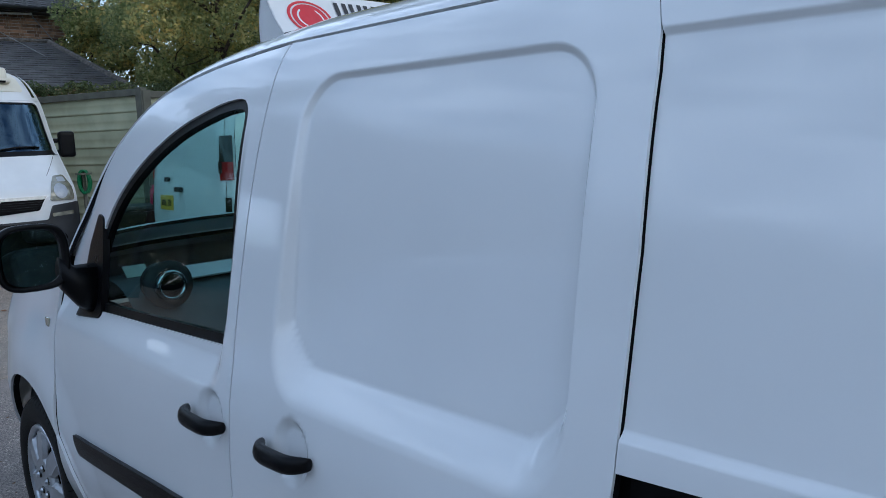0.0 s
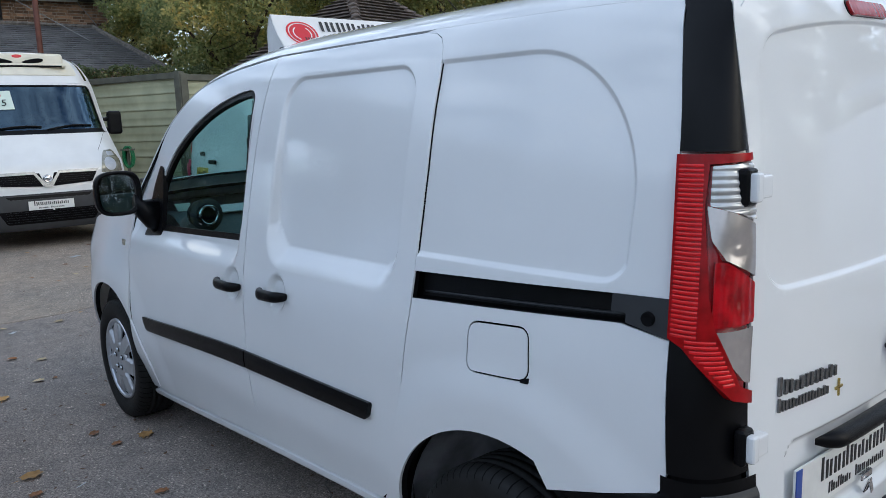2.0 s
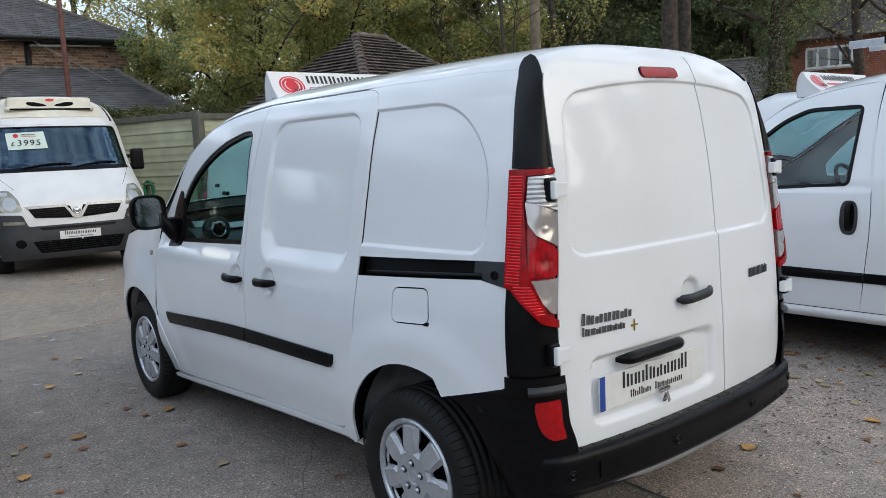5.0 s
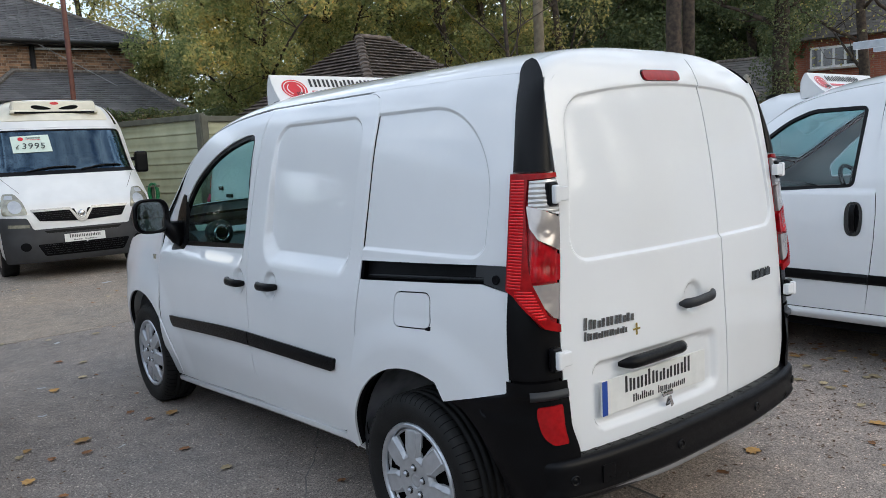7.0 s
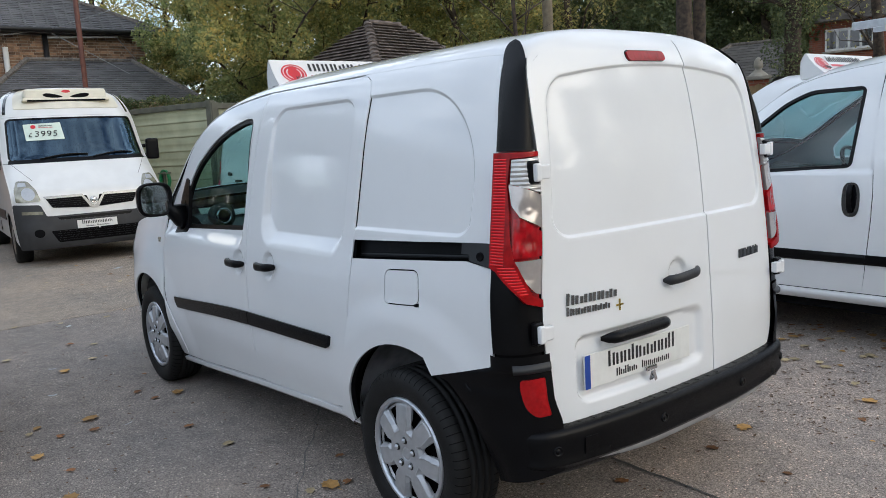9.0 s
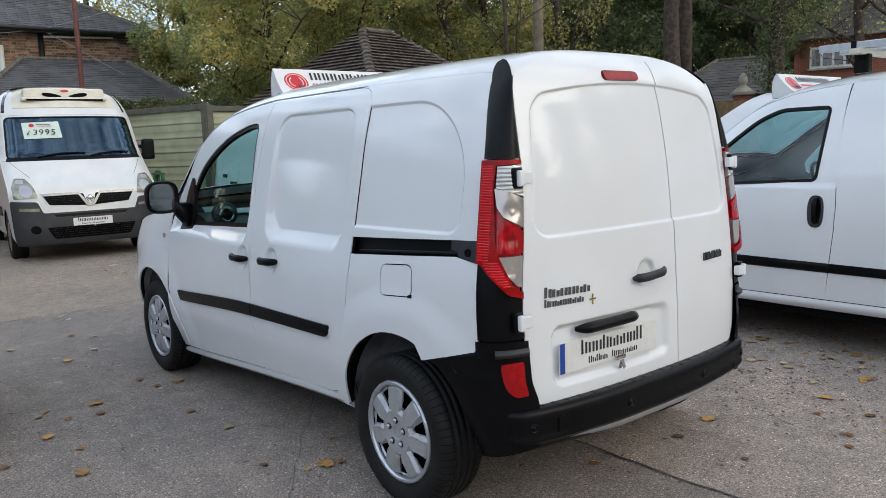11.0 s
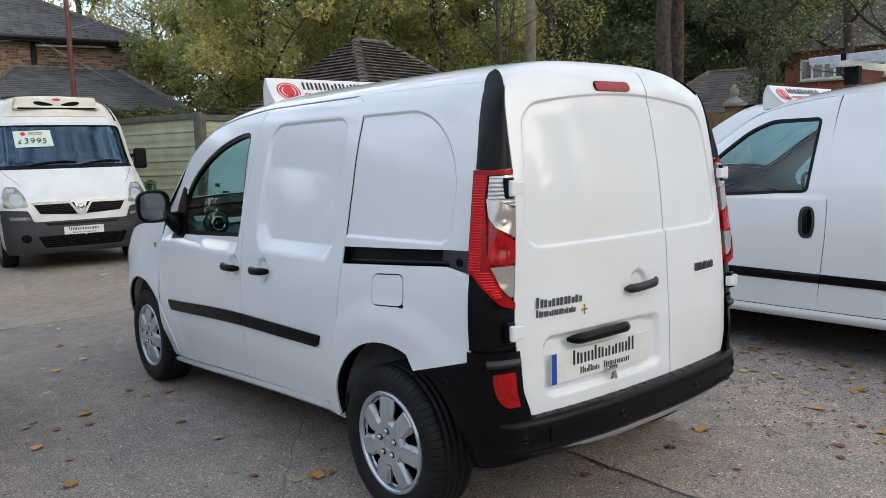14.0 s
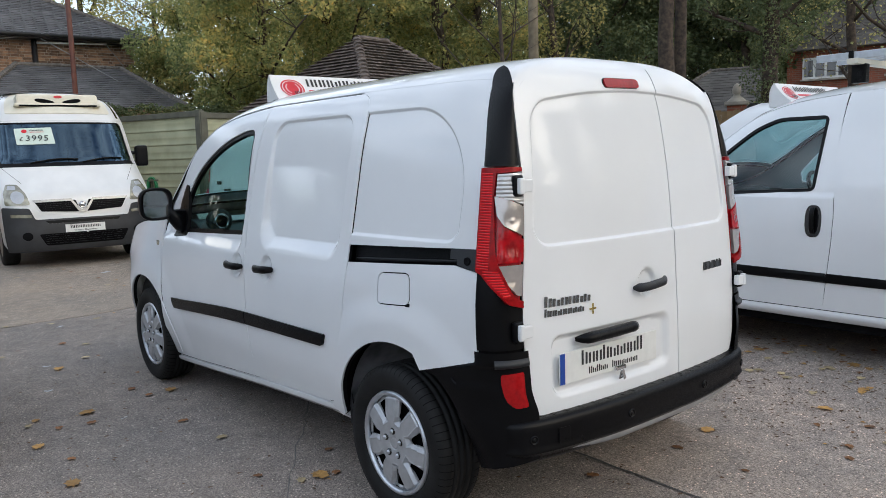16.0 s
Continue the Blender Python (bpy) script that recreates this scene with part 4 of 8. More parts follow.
for k in range(30):
    s = -0.56 + k * 1.12 / 29
    a = bumper(s, [(-0.034, 0.503)])[0]
    b = bumper(s, [(-0.066, 0.504)])[0]
    bm = bmesh.new()
    L = math.dist(a, b)
    ang = math.atan2(b[1] - a[1], b[0] - a[0]) + 0.35
    box(bm, ((a[0] + b[0]) / 2, (a[1] + b[1]) / 2, 0.4975), (L * 1.2, 0.016, 0.004), 0.0015, Matrix.Rotation(ang, 4, "Z"))
    part("step_rib", bm, BLACK, van, flat=True)

for sgn in (0, 1):
    M = mirrored if sgn else (lambda f_: f_)

    def wing(s, z):
        """Bumper corner: from the wheel arch round to the rear door."""
        ya = np.where(z > 0.628, -0.165 - (z - 0.628) * 3.5, -np.sqrt(np.maximum(0.405 ** 2 - (z - 0.305) ** 2, 0.02)) + 0.03 * 0)
        ya = np.where(z > 0.628, np.maximum(ya, -0.43), ya)
        xa = side_x(ya, z) - arch(ya, z, 0.0, 0.47, 0.60, 0.016) - 0.001
        bulge = 0.030 * smooth(0.745, 0.60, z)
        xb = -0.645 - 0.03 * smooth(0.5, 0.62, z)
        yb = back_y(xb, z) - bulge * 0.3 - 0.012
        c1x, c1y = side_x(-0.36 + 0 * z, z) - bulge * 0.5 - 0.002, np.minimum(-0.40, ya - 0.05)
        c2x, c2y = -0.800 + 0 * z, yb + 0.022
        q = 1 - s
        return (q ** 3 * xa + 3 * q * q * s * c1x + 3 * q * s * s * c2x + s ** 3 * xb, q ** 3 * ya + 3 * q * q * s * c1y + 3 * q * s * s * c2y + s ** 3 * yb, z)

    grid("bumper_corner", np.linspace(0, 1, 40), np.linspace(0, 1, 34), M(lambda s, k: wing(s, 0.305 + 0.050 * s + k * (0.440 - 0.050 * s))), BLACK, van, flip=bool(sgn))
    grid("corner_ledge", np.linspace(0.52, 1.0, 16), np.linspace(0, 1, 4), M(lambda s, k: (wing(s, 0.705 + 0 * s)[0] * (1 + 0.014 * np.sin(k * math.pi)), wing(s, 0.705 + 0 * s)[1] - 0.012 * np.sin(k * math.pi), 0.690 + 0.03 * k)), GREYPLASTIC, van, flip=bool(sgn))
    if not sgn:
        panel("fog_lamp", rounded([(0.675, 0.668), (0.925, 0.676), (0.925, 0.552), (0.790, 0.548), (0.700, 0.580)], [0.02, 0.012, 0.015, 0.04, 0.05]), M(lambda s, z: (wing(s, z)[0] - 0.004, wing(s, z)[1] - 0.007 - 0.004 * np.exp(-((s - 0.83) / 0.05) ** 2 - ((z - 0.615) / 0.03) ** 2), z)), FOGRED, van, step=0.014, edge=0.02, flip=bool(sgn), label="red fog lamp in the bumper corner")

# parking sensors, towing-eye cover
for s in (-0.425, -0.13, 0.165, 0.44):
    c = bumper(s, [(0.001 + sink(s), 0.432)])[0]
    a = bumper(s - 0.004, [(0, 0.435)])[0]
    b = bumper(s + 0.004, [(0, 0.435)])[0]
    ang = math.atan2(b[1] - a[1], b[0] - a[0])
    vs, fs = lathe([(-0.003, 0.0), (-0.003, 0.007), (0.0, 0.008), (0.0, 0.011), (-0.004, 0.013), (-0.004, 0.016), (0.004, 0.0175)], 20, "y")
    R = Matrix.Translation(c) @ Matrix.Rotation(ang, 4, "Z")
    mesh("parking_sensor", [tuple(R @ Vector(v)) for v in vs], fs, BLACK, van)
c = bumper(-0.315, [(0.001, 0.43)])[0]
block("towing_cover", c, (0.052, 0.004, 0.055), BLACK, van, 0.001, Matrix.Rotation(-0.13, 4, "Z"))

# wheel arch liners
for cy in (0.0, 2.697):
    for sx in (-1, 1):
        vs, fs = [], []
        n = 22
        for i in range(n + 1):
            a = radians(-6 + 170 * i / n)
            for x, r in ((0.79, 0.418), (0.77, 0.43), (0.50, 0.43), (0.50, 0.05)):
                vs.append((sx * x, cy + r * math.cos(a), 0.305 + r * math.sin(a)))
        # each liner in two halves: pale at the front, near-black at the rear
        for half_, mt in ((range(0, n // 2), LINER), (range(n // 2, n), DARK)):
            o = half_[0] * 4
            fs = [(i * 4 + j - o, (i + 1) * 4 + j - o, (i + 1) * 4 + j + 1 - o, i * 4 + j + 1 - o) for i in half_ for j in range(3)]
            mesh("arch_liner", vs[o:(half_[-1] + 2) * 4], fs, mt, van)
# plain dark blocks added underneath, to keep light from passing below the body
block("underbody_block", (0, 1.45, 0.29), (1.22, 3.5, 0.10), DARK, van, 0.02)
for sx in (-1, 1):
    block("side_shade_block", (sx * 0.68, 1.35, 0.335), (0.14, 1.70, 0.09), DARK, van, 0.02)
block("rear_shade_block", (0, -0.26, 0.37), (1.10, 0.40, 0.12), DARK, van, 0.04)
block("axle_shade_block", (0, 0.0, 0.27), (1.20, 0.16, 0.14), DARK, van, 0.05)


# wheels
def wheel(name, cx, cy, side):
    w = thing(name, "", "")
    del_keys = [k for k in ("label", "category") if k in w]
    tyre = [(-0.085, 0.205), (-0.100, 0.225), (-0.104, 0.262), (-0.098, 0.290), (-0.084, 0.303), (-0.066, 0.3075)]
    prof = list(tyre)
    for g in (-0.045, -0.015, 0.015, 0.045):
        prof += [(g - 0.005, 0.3085), (g - 0.004, 0.301), (g + 0.004, 0.301), (g + 0.005, 0.3085)]
    prof += [(-a, r) for a, r in tyre[::-1]]
    vs, fs = lathe(prof, 72)
    T = Matrix.Translation((cx, cy, 0.307))
    ob = bpy.data.objects
    t = mesh("tyre", vs, [f_[::-1] for f_ in fs], RUBBER, van)
    t.matrix_basis = T
    # tread blocks: short sipes across the shoulders
    svs, sfs = [], []
    for k in range(64):
        a = 2 * math.pi * k / 64
        for sg in (-1, 1):
            b = len(svs)
            for x, r in ((0.1005, 0.2835), (0.0965, 0.2935), (0.085, 0.3035), (0.067, 0.3088), (0.052, 0.3094)):
                for da in (-0.006, 0.006):
                    svs.append((sg * x, r * math.cos(a + da + 0.12 * (0.1 - x)), r * math.sin(a + da + 0.12 * (0.1 - x))))
            for q in range(4):
                f_ = (b + 2 * q, b + 2 * q + 1, b + 2 * q + 3, b + 2 * q + 2)
                sfs.append(f_ if sg < 0 else f_[::-1])
    tagged(mesh("tread_sipe", svs, sfs, DARK, t), kind="stuff")
    # dished steel wheel behind the trim, near-black so the openings read dark
    o = -0.070 * side * -1
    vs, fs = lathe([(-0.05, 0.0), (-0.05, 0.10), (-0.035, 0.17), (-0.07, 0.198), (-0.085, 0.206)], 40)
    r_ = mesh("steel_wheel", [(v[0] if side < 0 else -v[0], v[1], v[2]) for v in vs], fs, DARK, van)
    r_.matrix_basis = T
    # trim: rim ring, seven spokes, boss, bolts
    prof = [(-0.086, 0.208), (-0.094, 0.205), (-0.097, 0.200), (-0.094, 0.192), (-0.084, 0.186), (-0.078, 0.187)]
    vs, fs = lathe(prof, 64)
    cap = mesh("wheel_trim", [(v[0] if side < 0 else -v[0], v[1], v[2]) for v in vs], fs, ALU, van, "silver seven-spoke plastic wheel trim")
    cap.matrix_basis = T
    angs = [2 * math.pi * k / 7 + 0.13 for k in range(7)]

    def drop(u, v):
        """Signed distance to the nearest tapered opening between two spokes."""
        best = np.full(np.shape(u), 9.0)
        for a in angs:
            r, q = u * math.cos(a) + v * math.sin(a), np.abs(-u * math.sin(a) + v * math.cos(a))
            half = 0.007 + 0.031 * np.clip((r - 0.112) / 0.062, 0, 1.2)
            best = np.minimum(best, np.maximum(np.maximum(q - half, 0.097 - r), r - 0.184))
        return best

    def face(u, v):
        r = np.hypot(u, v)
        d = drop(u, v)
        x = -0.091 - 0.009 * np.sin(math.pi * np.clip(r / 0.19, 0, 1)) + 0.014 * (1 - smooth(0.0, 0.012, d)) - 0.0022 * np.exp(-((d - 0.014) / 0.0022) ** 2)
        x = x + 0.010 * smooth(0.178, 0.190, r) + 0.003 * np.exp(-((r - 0.024) / 0.003) ** 2)
        return x * (1 if side < 0 else -1), u, v

    holes_ = []
    for a in angs:
        o_ = rounded([(0.100, -0.005), (0.175, -0.033), (0.184, 0.0), (0.175, 0.033), (0.100, 0.005)], [0.003, 0.008, 0.05, 0.008, 0.003])
        holes_.append(np.array([(r * math.cos(a) - q * math.sin(a), r * math.sin(a) + q * math.cos(a)) for r, q in o_]))
    disc = np.array([(0.190 * math.cos(t_), 0.190 * math.sin(t_)) for t_ in np.linspace(0, 2 * math.pi, 97)[:-1]])
    fc = panel("trim_face", disc, face, SILVER, cap, holes=holes_, step=0.0045 if side < 0 else 0.012, edge=0.008, flip=side < 0)
    for k in range(5):
        a = 2 * math.pi * k / 5 + 0.3
        for r_c, rad, mt, nm in ((0.050, 0.0150, GLOSSBLACK, "bolt_recess"), (0.050, 0.0095, ALU, "bolt_cap")):
            a_ = a
            h = 0.012 if nm == "bolt_cap" else 0.0045
            vs, fs = lathe([(-0.098 - h, 0.0), (-0.098 - h, rad * 0.55), (-0.098 - h * 0.6, rad * 0.9), (-0.094, rad)], 10)
            mesh(nm, [(v[0] if side < 0 else -v[0], v[1] + r_c * math.cos(a_), v[2] + r_c * math.sin(a_)) for v in vs], fs, mt, cap)
    bpy.data.objects.remove(w)


for cy in (0.0, 2.697):
    wheel("wheel", -0.765, cy, -1)
    wheel("wheel", 0.765, cy, 1)

# door mirror
rings = []
for s in np.linspace(0, 1, 9):
    k = math.sin(math.pi * (0.5 + 0.5 * s)) ** 0.5 if s < 1 else 0.02
    hw, hh = 0.097 * (0.55 + 0.45 * (1 - s ** 2.2)), 0.095 * (0.6 + 0.4 * (1 - s ** 2.2))
    rings.append([(-0.968 + hw * np.sign(math.cos(a)) * abs(math.cos(a)) ** 0.62, 2.115 + 0.115 * s, 1.188 + hh * np.sign(math.sin(a)) * abs(math.sin(a)) ** 0.62) for a in np.linspace(0, 2 * math.pi, 29)[:-1]])
lipring = [[(-0.968 + 0.097 * k * np.sign(math.cos(a)) * abs(math.cos(a)) ** 0.62, 2.115 + d, 1.188 + 0.095 * k * np.sign(math.sin(a)) * abs(math.sin(a)) ** 0.62) for a in np.linspace(0, 2 * math.pi, 29)[:-1]] for k, d in ((0.80, 0.02), (0.84, 0.0), (0.94, -0.008), (1.0, 0.0))]
vs, fs = loft(lipring + rings[1:])
housing = mesh("door_mirror", vs, fs[:-2] + [fs[-1]], BLACK, van)
g = [(0, 0, 0)] + [(0.081 * np.sign(math.cos(a)) * abs(math.cos(a)) ** 0.62, 0, 0.079 * np.sign(math.sin(a)) * abs(math.sin(a)) ** 0.62) for a in np.linspace(0, 2 * math.pi, 29)[:-1]]
mg = mesh("mirror_glass", g, [(0, i, i % 28 + 1) for i in range(1, 29)], MIRRORGLASS, housing, flat=True)
mg.matrix_basis = Matrix.Translation((-0.968, 2.120, 1.188)) @ Matrix.Rotation(radians(8), 4, "Z") @ Matrix.Rotation(radians(-1.8), 4, "X")
vs, fs = loft([[(-0.90, 2.14 + 0.035 * math.cos(a), 1.135 + 0.05 * math.sin(a)) for a in np.linspace(0, 2 * math.pi, 13)[:-1]], [(-0.86, 2.14 + 0.045 * math.cos(a), 1.09 + 0.06 * math.sin(a)) for a in np.linspace(0, 2 * math.pi, 13)[:-1]], [(-0.80, 2.14 + 0.06 * math.cos(a), 1.065 + 0.085 * math.sin(a)) for a in np.linspace(0, 2 * math.pi, 13)[:-1]]])
mesh("mirror_arm", vs, fs, BLACK, van)
# side repeater on the wing
block("side_repeater", (float(fender_x(2.47, 0.93)) - 0.002, 2.470, 0.930), (0.008, 0.034, 0.030), LAMPGLASS, van, 0.003)

# cabin
grid("dashboard", np.linspace(-0.72, 0.72, 25), np.linspace(0, 1, 14), lambda x, s: (x, 1.78 + 0.55 * s + 0.0 * x, 0.72 + 0.30 * np.sin(math.pi * np.clip(s * 1.25, 0, 1) / 2) + 0.05 * smooth(0.3, 0.9, s) + 0.055 * np.exp(-((x - 0.36) / 0.2) ** 2) * smooth(0.1, 0.4, s)), DASH, van)
block("dash_papers", (-0.36, 2.205, 1.066), (0.30, 0.13, 0.006), SIGNWHITE, van, 0.001, Matrix.Rotation(radians(9), 4, "X"), label="white papers lying on the dashboard")
for xv in (-0.62, 0.64):
    vs, fs = lathe([(0.02, 0.030), (-0.012, 0.036), (-0.016, 0.042), (-0.010, 0.047), (0.01, 0.049)], 28, "y")
    vent = mesh("air_vent_ring", [(v[0] + xv, v[1] + 2.03, v[2] + 1.065) for v in vs], fs, CHROME, van)
    vs, fs = lathe([(0.0, 0.0), (0.0, 0.038)], 24, "y")
    mesh("air_vent", [(v[0] + xv, v[1] + 2.035, v[2] + 1.065) for v in vs], fs, DARK, van)
    vs, fs = lathe([(0.10, 0.0), (0.08, 0.06), (0.0, 0.075), (-0.005, 0.05)], 20, "y")
    mesh("vent_pod", [(v[0] + xv, v[1] + 2.04, v[2] + 1.065) for v in vs], fs, TRIMCLOTH, van)
pts = [(0.36 + 0.185 * math.cos(a), 1.62 + 0.09 * math.sin(a), 1.0 + 0.165 * math.sin(a)) for a in np.linspace(0, 2 * math.pi, 33)]
vs, fs = tube(pts, 0.016)
wheel_ob = mesh("steering_wheel", vs, fs, BLACK, van)
block("wheel_boss", (0.36, 1.64, 1.0), (0.15, 0.05, 0.11), BLACK, van, 0.02, Matrix.Rotation(radians(-28), 4, "X"))
for xs in (-0.36, 0.36):
    block("seat_back", (xs, 1.36, 0.86), (0.48, 0.16, 0.62), TRIMCLOTH, van, 0.06, Matrix.Rotation(radians(12), 4, "X"), seg=4)
    block("headrest", (xs, 1.29, 1.27), (0.26, 0.10, 0.18), TRIMCLOTH, van, 0.04, seg=4)
    block("seat_cushion", (xs, 1.58, 0.56), (0.48, 0.50, 0.16), TRIMCLOTH, van, 0.06, seg=4)
block("bulkhead", (0, 1.20, 0.95), (1.32, 0.02, 1.30), TRIMCLOTH, van, 0.004)
block("cabin_floor", (0, 1.9, 0.40), (1.40, 1.3, 0.06), DARK, van, 0.01)
block("headlining", (0, 1.3, 1.735), (1.10, 0.24, 0.012), TRIMCLOTH, van, 0.004)
for sx in (-1, 1):
    grid("door_lining", np.linspace(1.24, 2.36, 10), np.linspace(0.35, 1.03, 6), lambda y, z: (sx * (-side_x(y, z) - 0.075), y, z), TRIMCLOTH, van, flip=sx > 0)
block("windscreen_note", (-0.63, 2.27, 1.085), (0.075, 0.004, 0.05), CARD, van, 0.001, Matrix.Rotation(radians(-50), 4, "X"))



# roof sign: a folded white sheet standing across the roof
def roof_sign(name, label, m, length, seed, rise=1.0):
    s = thing(name, label, "sign", "roof signs", m)
    prof_back = [(-0.16, -0.005), (-0.105, 0.035), (-0.06, 0.078), (-0.025, 0.122), (-0.004, 0.16)]
    prof_front = [(0.004, 0.16), (0.022, 0.13), (0.034, 0.09), (0.036, 0.04), (0.030, -0.02)]
    prof_back, prof_front = [(a, b * rise) for a, b in prof_back], [(a, b * rise) for a, b in prof_front]

    def sheet(prof, off):
        py, pz = curve(np.linspace(0, 1, len(prof)), [p[0] for p in prof]), curve(np.linspace(0, 1, len(prof)), [p[1] for p in prof])
        return lambda u, v: (u * length, py(v) + off[0], pz(v) + off[1])

    rear = sheet(prof_back, (0, 0))
    grid("sign_sheet", np.linspace(0, 1, 12), np.linspace(0, 1, 12), rear, SIGNWHITE, s)
    grid("sign_sheet", np.linspace(0, 1, 12), np.linspace(0, 1, 12), sheet(prof_back, (0.0035, -0.001)), SIGNWHITE, s, flip=True)
    grid("sign_sheet", np.linspace(0, 1, 12), np.linspace(0, 1, 12), sheet(prof_front, (0, 0)), SIGNWHITE, s)
    grid("sign_sheet", np.linspace(0, 1, 12), np.linspace(0, 1, 12), sheet(prof_front, (-0.0035, -0.001)), SIGNWHITE, s, flip=True)

    outline = [(y, z) for y, z in prof_back] + [(y, z) for y, z in prof_front]
    for u in (0.002, length - 0.002):
        mesh("sign_end", [(u, y, z) for y, z in outline], [tuple(range(len(outline)))], SIGNWHITE, s, flat=True)

    def place(u, v, d):
        w = 0.30 + v
        q = rear(np.array(u / length), np.array(w))
        return (float(q[0]), float(q[1]) - 0.001 - d * 0.7, float(q[2]) + d * 0.7)

    # round mark: ring, disc and bar
    for r0, r1, mat, d in ((0.0, 0.062, REDPRINT, 0.0008), (0.068, 0.078, REDPRINT, 0.0008), (0.040, 0.046, SIGNWHITE, 0.0014)):
        vs, fs = [], []
        n = 32
        for i in range(n):
            a = 2 * math.pi * i / n
            for r in (r0, r1):
                vs.append(place(0.125 + r * math.cos(a), 0.27 + 3.6 * r * math.sin(a), d))
            j = (i + 1) % n
            fs.append((2 * i, 2 * i + 1, 2 * j + 1, 2 * j))
        mesh("sign_mark", vs, fs, mat, s, flat=True)
    bars(s, "XXx", 0.075, 0.13, lambda u, v, d: place(0.125 + u, 0.05 + v, d + 0.0022), INK, 0.0005, 0, seed, "sign_lettering")
    bars(s, "XXXXXXXXX", min(0.52, length - 0.3), 0.24, lambda u, v, d: place(0.225 + u, 0.34 + v, d + 0.001), INK, 0.0005, 0, seed + 1, "sign_lettering")
    for k, (u0, u1) in enumerate(((0.23, 0.45), (0.50, min(0.7, length - 0.05)))):
        vs = [place(u0, 0.14, 0.001), place(u1, 0.14, 0.001), place(u1, 0.23, 0.001), place(u0, 0.23, 0.001)]
        mesh("sign_band", vs, [(0, 1, 2, 3)], REDPRINT, s, flat=True)
    return s


roof_sign("roof_sign", "folded white roof sign with red mark across the van's roof", pose(-0.37, 1.80, 1.735, 0, 0, 0), 0.87, 11, 1.14)


# ---- ground ----
def asphalt(name, dark, light, warm):
    """Worn tarmac: pale aggregate in dark binder, broad stains and fine relief."""
    m = bpy.data.materials.new(name)
    m.use_nodes = True
    n, l = m.node_tree.nodes, m.node_tree.links
    p = n["Principled BSDF"]
    p.inputs["Roughness"].default_value = 0.88
    p.inputs["Specular IOR Level"].default_value = 0.3
    co = n.new("ShaderNodeTexCoord")

    def noise_tex(scale, detail, rough=0.5):
        t = n.new("ShaderNodeTexNoise")
        t.inputs["Scale"].default_value, t.inputs["Detail"].default_value, t.inputs["Roughness"].default_value = scale, detail, rough
        l.new(co.outputs["Object"], t.inputs["Vector"])
        return t

    def ramp(src, a, b, ca, cb):
        r = n.new("ShaderNodeValToRGB")
        r.color_ramp.elements[0].position, r.color_ramp.elements[1].position = a, b
        r.color_ramp.elements[0].color, r.color_ramp.elements[1].color = (*ca, 1), (*cb, 1)
        l.new(src, r.inputs["Fac"])
        return r.outputs["Color"]

    def mix(kind, fac, a, b):
        x = n.new("ShaderNodeMixRGB")
        x.blend_type = kind
        x.inputs[0].default_value = fac
        l.new(a, x.inputs[1])
        l.new(b, x.inputs[2])
        return x.outputs[0]

    grain = n.new("ShaderNodeTexVoronoi")
    grain.inputs["Scale"].default_value = 220.0
    l.new(co.outputs["Object"], grain.inputs["Vector"])
    hs = n.new("ShaderNodeSeparateColor")
    l.new(grain.outputs["Color"], hs.inputs["Color"])
    stones = ramp(hs.outputs[0], 0.05, 1.0, dark, light)
    stain = ramp(noise_tex(0.9, 6).outputs["Fac"], 0.3, 0.7, (0.84, 0.82, 0.80), warm)
    blotch = ramp(noise_tex(7.0, 5).outputs["Fac"], 0.35, 0.7, (0.84, 0.84, 0.84), (1.08, 1.06, 1.03))
    chips = n.new("ShaderNodeTexVoronoi")
    chips.inputs["Scale"].default_value = 150.0
    l.new(co.outputs["Object"], chips.inputs["Vector"])
    hc = n.new("ShaderNodeSeparateColor")
    l.new(chips.outputs["Color"], hc.inputs["Color"])
    fleck = ramp(hc.outputs[1], 0.955, 0.98, (1, 1, 1), (2.1, 2.07, 2.0))
    pits = ramp(noise_tex(95.0, 4).outputs["Fac"], 0.32, 0.52, (0.62, 0.61, 0.60), (1.06, 1.06, 1.06))
    c = mix("MULTIPLY", 1.0, stones, stain)
    c = mix("MULTIPLY", 1.0, c, blotch)
    c = mix("MULTIPLY", 1.0, c, pits)
    c = mix("MULTIPLY", 1.0, c, fleck)
    l.new(c, p.inputs["Base Color"])
    k = n.new("ShaderNodeBump")
    k.inputs["Strength"].default_value, k.inputs["Distance"].default_value = 0.6, 0.004
    l.new(grain.outputs["Distance"], k.inputs["Height"])
    l.new(k.outputs["Normal"], p.inputs["Normal"])
    return m


ASPHALT = asphalt("dark_tarmac", (0.168, 0.155, 0.146), (0.425, 0.391, 0.365), (1.10, 1.02, 0.95))
ASPHALT_WARM = asphalt("brown_tarmac", (0.235, 0.212, 0.194), (0.575, 0.517, 0.474), (1.12, 1.03, 0.95))
APRON = asphalt("pale_worn_tarmac", (0.215, 0.195, 0.172), (0.500, 0.450, 0.398), (1.10, 1.0, 0.90))
TAR = material("tar_joint", (0.115, 0.108, 0.102), 0.7, noise=0.4, scale=20, bump=0.4, bump_scale=200)
ground = grid("ground", np.linspace(-160, 160, 9), np.linspace(-160, 160, 9), lambda x, y: (x, y, 0 * x), ASPHALT, None)
tagged(ground, "dark worn tarmac yard with scattered leaves", "ground", kind="structure")


